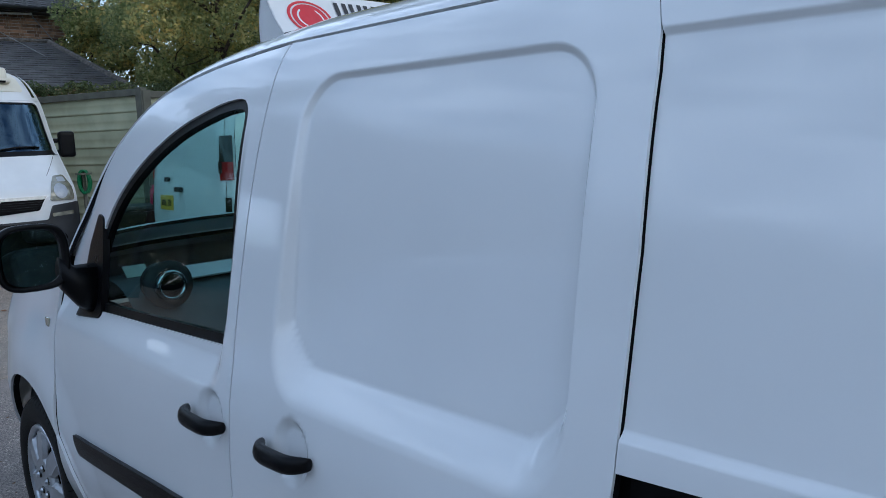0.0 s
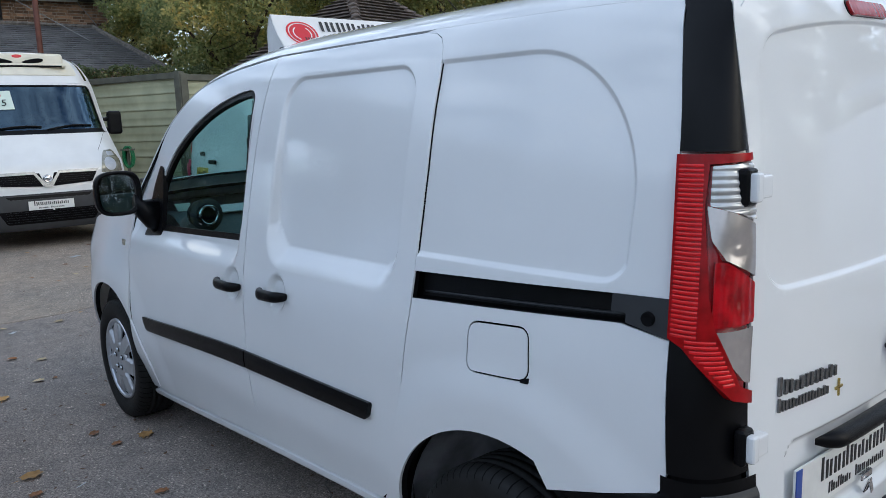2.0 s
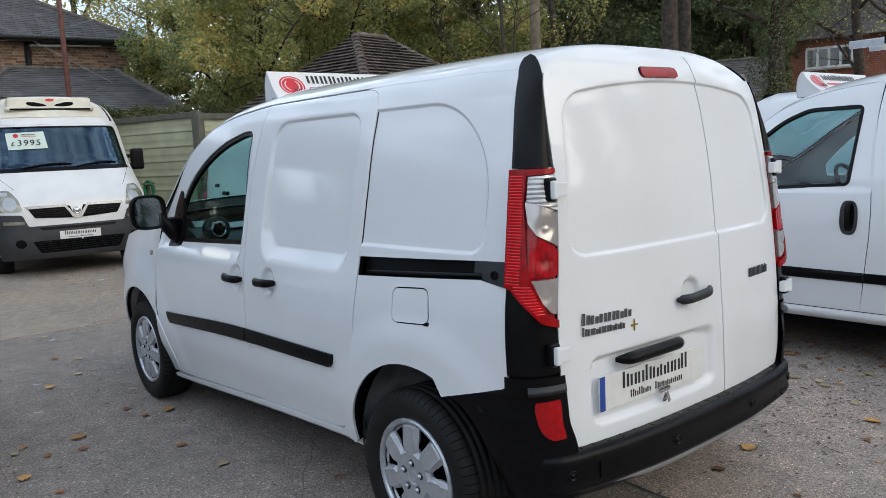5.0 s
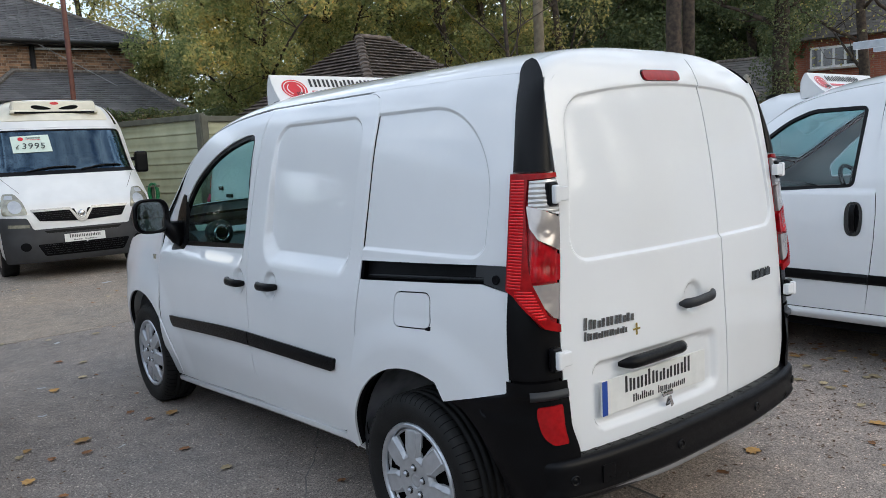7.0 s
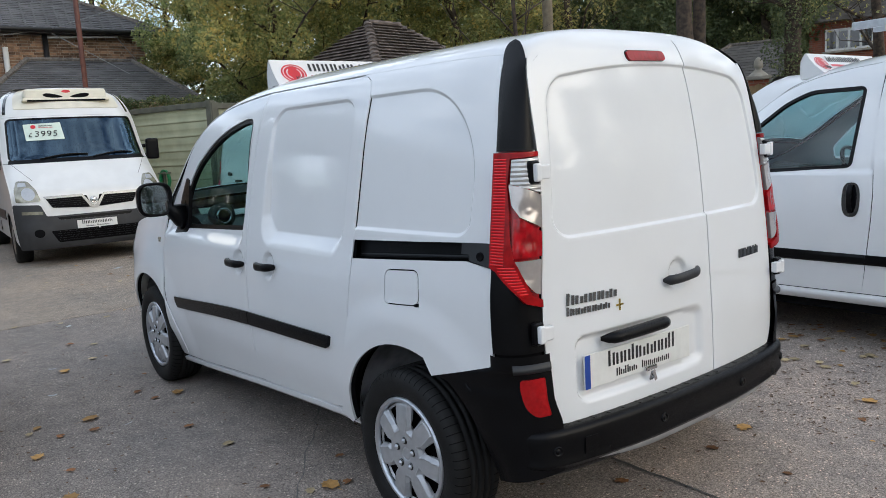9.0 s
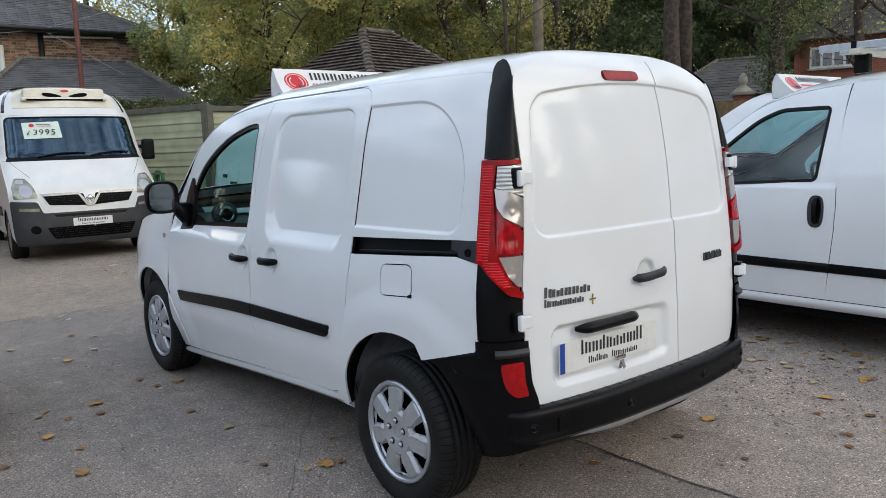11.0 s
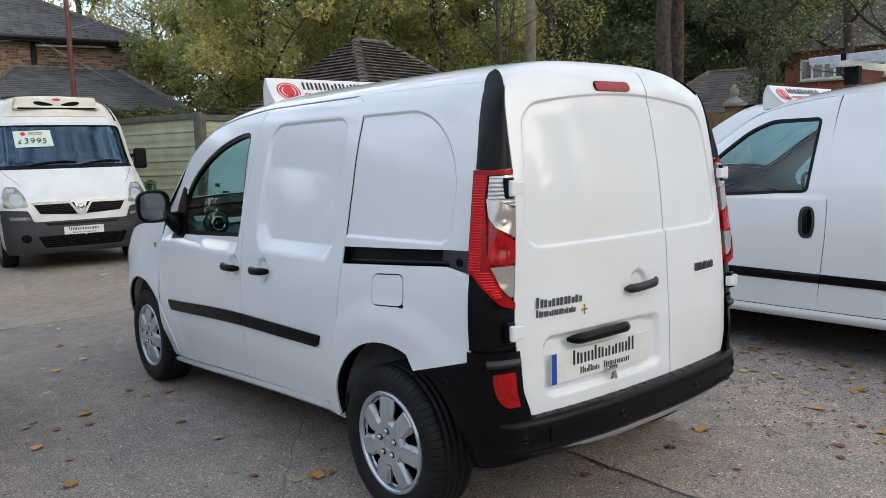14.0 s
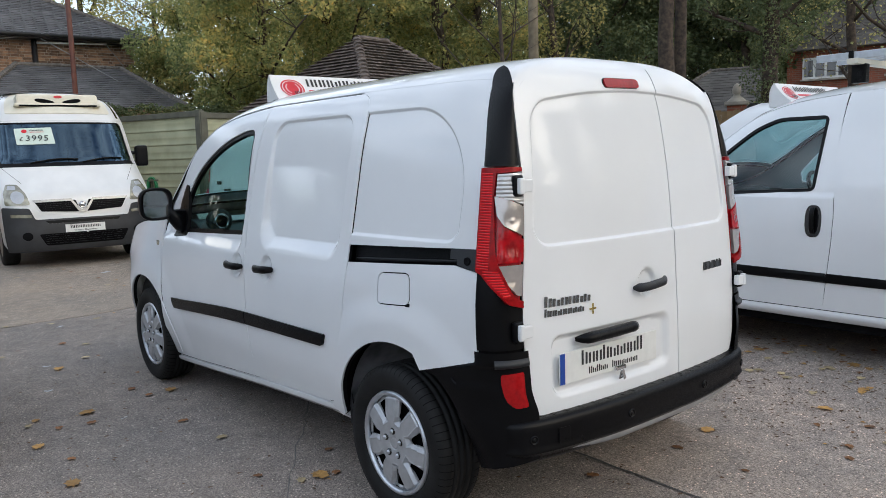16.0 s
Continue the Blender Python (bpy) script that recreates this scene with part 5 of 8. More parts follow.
def slab(name, outline, z, mat, label, category="ground"):
    n = len(outline)
    vs = [(x, y, z) for x, y in outline] + [(x, y, -0.02) for x, y in outline]
    fs = [tuple(range(n))] + [(i, i + n, (i + 1) % n + n, (i + 1) % n) for i in range(n)]
    return tagged(mesh(name, vs, fs, mat, None, flat=True), label, category, kind="structure")


rnd = random.Random(5)
edge_pts = [(x, 5.45 + 0.10 * math.sin(x * 1.7) + rnd.uniform(-0.05, 0.05)) for x in np.arange(-14, 14.1, 0.25)]
slab("apron", edge_pts + [(14, 40), (-14, 40)], 0.004, APRON, "pale brown worn tarmac apron with an uneven edge")
edge_pts = [(0.15 + 0.02 * math.sin(y * 2.1) + rnd.uniform(-0.008, 0.008) - 0.02 * y, y) for y in np.arange(-9, 5.0, 0.1)]
slab("patch", [(14, -9)] + [(14, 5.0)] + edge_pts[::-1], 0.003, ASPHALT_WARM, "brown-grey tarmac patch beside a tar joint")


def seam(name, pts, w, mat, z=0.006, label="black tar joint in the tarmac"):
    r_ = random.Random(len(pts))
    ls, rs = [], []
    for i, p in enumerate(pts):
        a, b = pts[max(i - 1, 0)], pts[min(i + 1, len(pts) - 1)]
        d = Vector((b[0] - a[0], b[1] - a[1])).normalized()
        ww = w * r_.uniform(0.6, 1.3)
        ls.append((p[0] - d.y * ww, p[1] + d.x * ww, z))
        rs.append((p[0] + d.y * ww, p[1] - d.x * ww, z))
    n = len(pts)
    return tagged(mesh(name, ls + rs, [(i, i + 1, n + i + 1, n + i) for i in range(n - 1)], mat, None, flat=True), label, "ground", kind="structure")


CRACK = material("dirty_crack", (0.185, 0.172, 0.162), 0.9, noise=0.4, scale=30)
seam("tar_joint", edge_pts, 0.0065, TAR, 0.0045)
seam("crack", [(-0.45 - 0.66 * t + rnd.uniform(-0.02, 0.02), 1.42 - 0.98 * t + rnd.uniform(-0.01, 0.01)) for t in np.linspace(-0.6, 2.2, 40)], 0.0028, CRACK, 0.0015, "thin crack in the tarmac")


# ---- the second small van, alongside ----
def flank_fns(half, inset, top, zref, base=0.75):
    span = zref - base

    def up(y, z):
        return np.where(z > base, base + (z - base) * span / (top(y) - base), z)

    def fx(y, z):
        return -(half(y) - inset(up(y, z)))

    def dr(y, k):
        return base + (k - base) * (top(y) - base) / span

    return fx, dr


def small_van_alongside():
    """White small van with a black side strip, roof sign and ladder rack; its flank faces -x, front to +y."""
    v = thing("delivery_van", "white small van with black side strip and black handle, parked alongside", "van", m=pose(3.36, 0, 0))
    half = curve([-2.6, -2.4, 0, 1.0, 1.6, 1.9], [0.86, 0.90, 0.915, 0.905, 0.86, 0.70])
    inset = curve([0.2, 0.3, 0.45, 0.6, 0.85, 1.1, 1.3, 1.5, 1.65, 1.75, 1.80, 1.85], [0.05, 0.015, 0.006, 0.0, 0.0, 0.02, 0.06, 0.115, 0.165, 0.215, 0.27, 0.40])
    top_ = curve([-2.6, -1.5, -0.6, -0.2, 0.1, 0.35, 0.65, 0.9, 1.2, 1.7, 1.95], [1.82, 1.85, 1.84, 1.82, 1.785, 1.715, 1.53, 1.34, 1.16, 1.0, 0.8])
    fx, dr = flank_fns(half, inset, top_, 1.85)
    f0 = lambda y, z: (fx(y, z), y, z)
    d_ = lambda y, k=1.76: float(dr(y, k))
    door_seam = [(-0.168, 0.345), (-0.185, 0.50), (-0.215, 0.80), (-0.222, 0.95), (-0.212, 1.2), (-0.205, 1.5), (-0.215, d_(-0.215))]
    win = rounded([(-0.075, 1.122), (-0.110, 1.585), (0.22, 1.585), (0.38, 1.525), (0.62, 1.355), (0.80, 1.175), (0.80, 1.08)], [0.03, 0.03, 0.05, 0.08, 0.1, 0.03, 0.02])
    door = door_seam + [(y, d_(y) - 0.004) for y in np.linspace(-0.15, 0.95, 22)] + [(0.96, 0.9), (0.95, 0.5), (0.94, 0.345)]
    shoulder = lambda y, z: fx(y, z) + 0.014 * smooth(0, 0.03, z - 1.07 - 0.02 * y) * smooth(1.75, 1.3, z) + 0.01 * (1 - smooth(0.05, 0.07, np.hypot((y + 0.098) * 1.5, z - 0.92)))
    panel("front_door", door, lambda y, z: (shoulder(y, z), y, z), PAINT, v, holes=[win], gap=0.0025, step=0.025, edge=0.02, flip=True)
    body = [(-2.35, 0.345)] + [(-2.40, 1.0), (-2.35, 1.6)] + [(y, d_(y)) for y in np.linspace(-2.3, -0.22, 20)] + door_seam[::-1][1:]
    panel("load_side", body, f0, PAINT, v, gap=0.0025, step=0.04, edge=0.02, flip=True)
    wing = [(0.96, 0.345), (0.965, 0.9), (0.96, d_(0.96))] + [(y, d_(y)) for y in np.linspace(1.0, 1.85, 12)] + [(1.86, 0.4)]
    panel("front_wing", wing, f0, PAINT, v, gap=0.0025, step=0.05, edge=0.02, flip=True)
    panel("inner_skin", [(-2.3, 0.4), (-2.3, 1.7), (-0.2, 1.7), (0.0, 1.70), (0.35, 1.5), (0.9, 1.1), (0.9, 0.4)], lambda y, z: (fx(y, z) + 0.045, y, z), DARK, v, holes=[grow(win, -0.01)], step=0.08, edge=0, flip=True)
    panel("sill", [(-2.3, 0.275), (-2.3, 0.342), (1.8, 0.342), (1.8, 0.275)], lambda y, z: (fx(y, z) - 0.012 + 0.02 * np.abs((z - 0.31) / 0.035) ** 2, y, z), PAINT, v, step=0.04, edge=0.05, flip=True)
    # dark block added low under the body, so the ground beneath falls dark
    block("underbody_block", (0, -0.3, 0.27), (1.66, 4.0, 0.13), DARK, v, 0.03)
    panel("window_seal", grow(win, -0.012), lambda y, z: (shoulder(y, z) - 0.003, y, z), BLACK, v, holes=[grow(win, 0.008)], step=0.02, edge=0.02, flip=True)
    g = panel("door_glass", grow(win, 0.012), lambda y, z: (shoulder(y, z) + 0.012, y, z), VANGLASS, v, step=0.05, edge=0, flip=True)
    g.visible_shadow = False
    g = panel("far_door_glass", grow(win, 0.012), lambda y, z: (-fx(y, z) - 0.012, y, z), GLASS, v, step=0.05, edge=0)
    g.visible_shadow = False
    far = [(-2.35, 0.30)] + [(-2.40, 1.0), (-2.35, 1.6)] + [(y, d_(y)) for y in np.linspace(-2.3, 1.85, 30)] + [(1.86, 0.3)]
    panel("far_side", far, lambda y, z: (-fx(y, z), y, z), PAINT, v, holes=[win], step=0.06, edge=0.02)
    for y0, y1 in ((-2.2, -0.193), (-0.188, 0.95)):
        lo, hi = (lambda y: 0.527 + 0.004 * y), (lambda y: 0.590 + 0.012 * y)
        o = [(y0, lo(y0)), (y1, lo(y1)), (y1, hi(y1)), (y0, hi(y0))]
        panel("side_strip", o, lambda y, z: (fx(y, z) - 0.004 - 0.012 * smooth(0, 0.012, np.minimum(z - lo(y), hi(y) - z)), y, z), BLACK, v, step=0.012, edge=0.012, flip=True)
    # upright handle in an oval cup
    oval = np.array([(-0.098 + 0.052 * np.sign(math.cos(a)) * abs(math.cos(a)) ** 0.7, 0.920 + 0.104 * np.sign(math.sin(a)) * abs(math.sin(a)) ** 0.7) for a in np.linspace(0, 2 * math.pi, 33)[:-1]])
    panel("handle_cup", oval, lambda y, z: (fx(y, z) - 0.004 + 0.003 * smooth(0.0, 0.8, 1 - np.hypot((y + 0.098) / 0.052, (z - 0.92) / 0.104)), y, z), GLOSSBLACK, v, step=0.01, edge=0.012, flip=True)
    rings = [[(-0.915 - 0.022 * (1 - s ** 4) - 0.006 + 0.008 * math.cos(a), -0.098 + 0.016 * math.sin(a), 0.925 + 0.085 * s) for a in np.linspace(0, 2 * math.pi, 11)[:-1]] for s in np.linspace(-1, 1, 9)]
    vs, fs = loft(rings)
    mesh("door_handle", vs, fs, BLACK, v)
    ex = lambda y: -float(fx(y, dr(y, 1.76)))

    def rz(x, y):
        e = -fx(y, dr(y, 1.76))
        return dr(y, 1.76) + (top_(y) - dr(y, 1.76)) * np.clip(1 - (np.abs(x) / e) ** 2.6, 0, 1) ** 0.8

    def span(y0, y1, ins, n=24):
        ys = np.linspace(y0, y1, n)
        return [(ex(y) - ins, float(y)) for y in ys] + [(-ex(y) + ins, float(y)) for y in ys[::-1]]

    panel("roof_skin", span(-2.35, 0.16, 0), lambda x, y: (x, y, rz(x, y)), PAINT, v, step=0.06, edge=0.02)
    ws_ = rounded(span(0.20, 0.98, 0.05, 14), 0.02)
    panel("windscreen_surround", span(0.162, 1.02, 0), lambda x, y: (x, y, rz(x, y)), PAINT, v, holes=[ws_], step=0.06, edge=0.02)
    g = panel("windscreen", ws_, lambda x, y: (x, y, rz(x, y) - 0.004), GLASS, v, step=0.08, edge=0)
    g.visible_shadow = False
    panel("bonnet", span(1.022, 1.88, 0), lambda x, y: (x, y, rz(x, y)), PAINT, v, step=0.08, edge=0.02)
    grid("rear_panel", np.linspace(-0.8, 0.8, 8), np.linspace(0.35, 1.8, 8), lambda x, z: (x, -2.40 + 0.1 * np.abs(x) ** 3 + 0.12 * smooth(1.2, 1.8, z), z), PAINT, v)
    grid("nose", np.linspace(-0.78, 0.78, 8), np.linspace(0.25, 0.85, 6), lambda x, z: (x, 1.95 - 0.15 * x * x + 0 * z, z), BLACK, v, flip=True)
    block("underbody_block", (0, -0.3, 0.30), (1.6, 4.0, 0.08), DARK, v, 0.02)
    block("bulkhead", (0, -0.30, 0.98), (1.36, 0.02, 1.3), TRIMCLOTH, v, 0.004)
    grid("dashboard", np.linspace(-0.78, 0.78, 12), np.linspace(0, 1, 8), lambda x, s: (x, 0.55 + 0.5 * s, 0.80 + 0.24 * np.sin(s * math.pi / 2) + 0.05 * np.exp(-((x - 0.38) / 0.2) ** 2)), TRIMCLOTH, v)
    for xs in (-0.4, 0.4):
        block("seat_back", (xs, 0.02, 0.92), (0.48, 0.16, 0.66), TRIMCLOTH, v, 0.06, Matrix.Rotation(radians(12), 4, "X"), seg=4)
        block("headrest", (xs, -0.04, 1.34), (0.26, 0.10, 0.18), TRIMCLOTH, v, 0.04, seg=4)
    pts = [(0.40 + 0.185 * math.cos(a), 0.42 + 0.09 * math.sin(a), 1.02 + 0.165 * math.sin(a)) for a in np.linspace(0, 2 * math.pi, 25)]
    vs, fs = tube(pts, 0.016)
    mesh("steering_wheel", vs, fs, BLACK, v)
    block("sun_visor", (-0.40, 0.16, 1.64), (0.36, 0.12, 0.02), TRIMCLOTH, v, 0.008)
    for cy in (-1.75, 1.15):
        for sx in (-1, 1):
            vs, fs = lathe([(-0.09, 0.2), (-0.10, 0.24), (-0.095, 0.295), (-0.07, 0.31), (0.07, 0.31), (0.095, 0.295), (0.10, 0.2)], 40)
            t = mesh("tyre", vs, [q[::-1] for q in fs], RUBBER, v)
            t.matrix_basis = Matrix.Translation((sx * 0.78, cy, 0.31))
            vs, fs = lathe([(-0.06, 0.0), (-0.075, 0.12), (-0.09, 0.20), (-0.085, 0.21)], 32)
            t = mesh("wheel_trim", [(a if sx < 0 else -a, b, c) for a, b, c in vs], fs, SILVER, v)
            t.matrix_basis = Matrix.Translation((sx * 0.78, cy, 0.31))
    # roof bars with a ladder stop and a long channel
    r = thing("ladder_rack", "aluminium ladder rack with black feet on the van roof", "roof rack", m=pose(3.36, 0, 0))
    for y in (-0.24, -1.3):
        for sx in (-0.62, 0.62):
            block("rack_foot", (sx, y, 1.853), (0.06, 0.09, 0.12), BLACK, r, 0.008)
        block("rack_bar", (0, y, 1.925), (1.50, 0.07, 0.035), CREAM, r, 0.006)
    for sx in (-0.70, -0.40):
        block("ladder_rail", (sx, -0.95, 1.962), (0.028, 1.9, 0.046), ALU, r, 0.004)
    block("ladder_tie", (-0.70, -0.22, 1.957), (0.05, 0.03, 0.072), BLACK, r, 0.004)
    for k in range(6):
        block("ladder_rung", (-0.55, -1.7 + 0.28 * k, 1.962), (0.30, 0.028, 0.028), ALU, r, 0.004)
    return v


small_van_alongside()
roof_sign("roof_sign", "folded white and red roof sign on the neighbouring van", pose(2.80, 0.36, 1.695, 0, 0, 0), 1.0, 21, 0.95)


# ---- the large white van ahead ----
def large_van():
    v = thing("refrigerated_van", "large white van with grey bumper, roof chiller and price card", "van", m=pose(0.515, 9.30, 0, 0, 0, -4.3))
    FY = curve([0.2, 0.3, 0.5, 0.69, 0.80, 0.97, 1.04, 1.1, 1.2, 1.3, 1.40, 1.44, 1.7, 2.05, 2.12, 2.22, 2.32, 2.44, 2.56], [0.06, 0.02, 0.0, 0.02, 0.03, 0.06, 0.10, 0.17, 0.29, 0.41, 0.52, 0.56, 0.74, 0.97, 1.02, 1.10, 1.20, 1.36, 1.70])
    HX = curve([0.2, 0.5, 0.9, 1.2, 1.4, 1.7, 2.05, 2.25, 2.42, 2.56], [0.95, 0.985, 0.995, 0.995, 0.99, 0.97, 0.945, 0.90, 0.82, 0.62])

    def fr(u, z):
        q = np.clip(np.abs(u), 0, 1)
        return u * HX(z), FY(z) + (0.10 + 0.16 * smooth(0.9, 1.6, z)) * q ** 2.2 + 0.16 * q ** 9, z

    def off(d, dz=0.0):
        return lambda u, z: (fr(u, z)[0], fr(u, z)[1] - d, fr(u, z)[2] + dz)

    screen = rounded([(-0.915, 1.47), (0.915, 1.47), (0.90, 2.065), (-0.90, 2.065)], 0.06)
    # white nose, bonnet and screen surround
    nose = [(-1.0, 0.70), (-0.55, 0.66), (0.55, 0.66), (1.0, 0.70), (1.0, 1.425), (-1.0, 1.425)]
    panel("bonnet", nose, fr, PAINT_OLD, v, step=0.05, edge=0.03)
    panel("screen_surround", [(-1.0, 1.432), (1.0, 1.432), (1.0, 2.10), (-1.0, 2.10)], fr, PAINT_OLD, v, holes=[screen], step=0.05, edge=0.03)
    panel("roof_brow", [(-1.0, 2.104), (1.0, 2.104), (1.0, 2.56), (-1.0, 2.56)], fr, PAINT_OLD, v, step=0.05, edge=0.03)
    panel("scuttle", [(-0.94, 1.425), (0.94, 1.425), (0.92, 1.48), (-0.92, 1.48)], off(0.004), BLACK, v, step=0.05, edge=0.01)
    panel("screen_seal", grow(screen, -0.012), off(0.003), BLACK, v, holes=[grow(screen, 0.008)], step=0.03, edge=0.02)
    g = panel("windscreen", screen, off(-0.004), SCREENGLASS, v, step=0.06, edge=0)
    g.visible_shadow = False
    # bumper in two tones of wear
    panel("bumper", rounded([(-1.0, 0.245), (1.0, 0.245), (1.0, 0.875), (0.68, 0.855), (0.62, 0.695), (-0.62, 0.695), (-0.68, 0.855), (-1.0, 0.875)], 0.03), off(0.035), CHARCOAL, v, step=0.04, edge=0.06)
    panel("bumper_centre", rounded([(-0.46, 0.635), (0.46, 0.635), (0.50, 0.672), (-0.50, 0.672)], 0.012), off(0.040), BLACK, v, step=0.05, edge=0.02)
    for z in (0.345, 0.375, 0.405, 0.435, 0.462):
        panel("grille_slat", [(-0.50, z), (0.50, z), (0.52, z + 0.014), (-0.52, z + 0.014)], off(0.043), BLACK, v, step=0.05, edge=0.02)
    panel("lower_grille", rounded([(-0.52, 0.328), (0.52, 0.328), (0.60, 0.492), (-0.60, 0.492)], 0.03), off(0.037), DARK, v, step=0.06, edge=0.01)
    # grille with bright V
    for s in (-1, 1):
        o = [(s * 0.030, 0.775), (s * 0.53, 0.805), (s * 0.61, 0.945), (s * 0.085, 0.945)]
        o = o if s > 0 else o[::-1]
        panel("grille", rounded(o, 0.015), off(0.010), DARK, v, step=0.04, edge=0.01)
        for k in range(4):
            zz = 0.825 + 0.026 * k
            panel("grille_slat", [(s * (0.10 + 0.01 * k), zz), (s * (0.53 + 0.018 * k), zz), (s * (0.53 + 0.018 * k), zz + 0.008), (s * (0.10 + 0.01 * k), zz + 0.008)][::s], off(0.016), BLACK, v, step=0.05, edge=0.01)
        bar = [(s * 0.60, 0.93), (s * 0.63, 0.965), (s * 0.14, 0.968), (s * 0.035, 0.82), (s * 0.0, 0.80), (s * 0.0, 0.765), (s * 0.05, 0.77), (s * 0.15, 0.935)]
        panel("grille_bar", bar[::s], off(0.020), STEEL, v, step=0.03, edge=0.02)
        lampo = rounded([(s * 0.660, 0.905), (s * 0.955, 0.900), (s * 0.955, 1.06), (s * 0.90, 1.19), (s * 0.77, 1.185), (s * 0.70, 1.07)][::s], 0.03)
        hl = panel("headlamp", lampo, off(0.014), LAMPGLASS, v, step=0.03, edge=0.03, label="hazy yellowed headlamp")
        panel("lamp_reflector", np.array([(s * 0.80 + 0.080 * math.cos(a), 1.01 + 0.085 * math.sin(a)) for a in np.linspace(0, 2 * math.pi, 25)[:-1]]), off(0.018), SILVER, hl, step=0.02, edge=0.004)
        panel("indicator_reflector", rounded([(s * 0.80, 1.115), (s * 0.905, 1.112), (s * 0.882, 1.168), (s * 0.80, 1.166)][::s], 0.012), off(0.018), SILVER, hl, step=0.02, edge=0.004)
        panel("fog_lamp", np.array([(s * 0.74 + 0.065 * math.cos(a), 0.47 + 0.058 * math.sin(a)) for a in np.linspace(0, 2 * math.pi, 25)[:-1]]), off(0.040), DARK, v, step=0.02, edge=0.01)
        panel("marker_lamp", rounded([(s * 0.66, 0.725), (s * 0.91, 0.735), (s * 0.91, 0.778), (s * 0.66, 0.765)][::s], 0.01), off(0.042), LAMPGLASS, v, step=0.03, edge=0.01)
        panel("bonnet_seam", [(s * 0.905, 1.425), (s * 0.910, 1.425), (s * 0.709, 1.187), (s * 0.704, 1.190)][::-s], off(0.0015), DARK, v, step=0.03, edge=0.0)
        # roof gutters
        panel("gutter_strip", [(s * 0.90, 2.15), (s * 0.94, 2.15), (s * 0.96, 2.53), (s * 0.92, 2.53)][::s], off(0.006), GLOSSBLACK, v, step=0.03, edge=0.01)
    vs, fs = lathe([(-0.03, 0.0), (-0.03, 0.03), (-0.024, 0.034), (-0.03, 0.038), (-0.03, 0.045), (-0.005, 0.05)], 24, "y")
    mesh("nose_badge", [(a, b + 0.03, c + 0.875) for a, b, c in vs], fs, CHROME, v)
    block("wheel_well_dark", (0, 0.6, 0.42), (1.8, 0.6, 0.3), DARK, v, 0.05)
    # plate
    p = block("number_plate", (0.0, -0.052, 0.553), (0.52, 0.008, 0.111), PLATE, v, 0.002)
    bars(p, "Xxxxxxxxx", 0.40, 0.055, lambda a, b, d: (-0.20 + a, -0.057 - d, 0.553 + b), INK, 0.001, 0, 31, "plate_lettering")
    bars(p, "Xxxxx Xxxxxxx", 0.30, 0.022, lambda a, b, d: (-0.15 + a, -0.057 - d, 0.513 + b), INK, 0.001, 0, 32, "plate_lettering")
    block("plate_screw", (0.02, -0.062, 0.494), (0.02, 0.012, 0.028), SIGNWHITE, v, 0.003)
    # flanks and roof
    for s in (-1, 1):
        def sf(y, z):
            return s * HX(z) * (1 - 0.0 * y), y, z
        yf = lambda z: float(fr(1.0, z)[1])
        zz = np.linspace(0.30, 2.54, 22)
        arch_pts = [(0.98 + 0.40 * math.cos(radians(a)), 0.34 + 0.40 * math.sin(radians(a))) for a in np.linspace(180, 0, 16)]
        arch_b = [(4.35 + 0.40 * math.cos(radians(a)), 0.34 + 0.40 * math.sin(radians(a))) for a in np.linspace(180, 0, 16)]
        o = [(yf(z) - 0.005, float(z)) for z in zz[::-1]] + arch_pts + arch_b + [(5.35, 0.34), (5.40, 1.2), (5.36, 2.54)]
        cabw = rounded([(1.22, 1.45), (1.52, 1.98), (2.25, 2.00), (2.25, 1.36), (1.25, 1.36)], 0.05)
        panel("flank", o, sf, PAINT_OLD, v, holes=[cabw], step=0.08, edge=0.03, flip=s < 0)
        panel("cab_glass", cabw, lambda y, z: (s * (HX(z) - 0.01), y, z), DARKGLASS, v, step=0.08, edge=0, flip=s < 0)
        panel("window_seal", grow(cabw, -0.01), lambda y, z: (s * (HX(z) + 0.002), y, z), BLACK, v, holes=[grow(cabw, 0.02)], step=0.05, edge=0.01, flip=s < 0)
        for y in (2.42, 3.55):
            block("door_seam", (s * 0.985, y, 1.2), (0.012, 0.006, 1.6), DARK, v, 0.001)
        panel("side_strip", [(1.35, 0.62), (5.3, 0.62), (5.3, 0.76), (1.35, 0.76)], lambda y, z: (s * (HX(z) + 0.012), y, z), GREYPLASTIC, v, step=0.06, edge=0.02, flip=s < 0)
        block("door_handle", (s * 1.0, 2.25, 1.12), (0.03, 0.14, 0.04), BLACK, v, 0.01)
        block("side_marker", (s * 0.975, 2.75, 1.95), (0.02, 0.20, 0.12), PLATEBLUE, v, 0.004)
        # mirrors on black arms
        mm = block("door_mirror", (s * 1.150, 1.18, 1.55), (0.19, 0.12, 0.33), BLACK, v, 0.045, seg=4)
        block("mirror_arm", (s * 1.02, 1.22, 1.45), (0.22, 0.06, 0.07), BLACK, mm, 0.02)
        block("mirror_arm", (s * 1.02, 1.22, 1.60), (0.22, 0.05, 0.06), BLACK, mm, 0.02)
        for cy in (0.98, 4.35):
            vs, fs = lathe([(-0.10, 0.21), (-0.112, 0.25), (-0.105, 0.32), (-0.08, 0.338), (0.08, 0.338), (0.105, 0.32), (0.11, 0.21)], 40)
            t = mesh("tyre", vs, [q[::-1] for q in fs], RUBBER, v)
            t.matrix_basis = Matrix.Translation((s * 0.865, cy, 0.338))
            vs, fs = lathe([(-0.05, 0.0), (-0.06, 0.12), (-0.10, 0.205), (-0.098, 0.215)], 28)
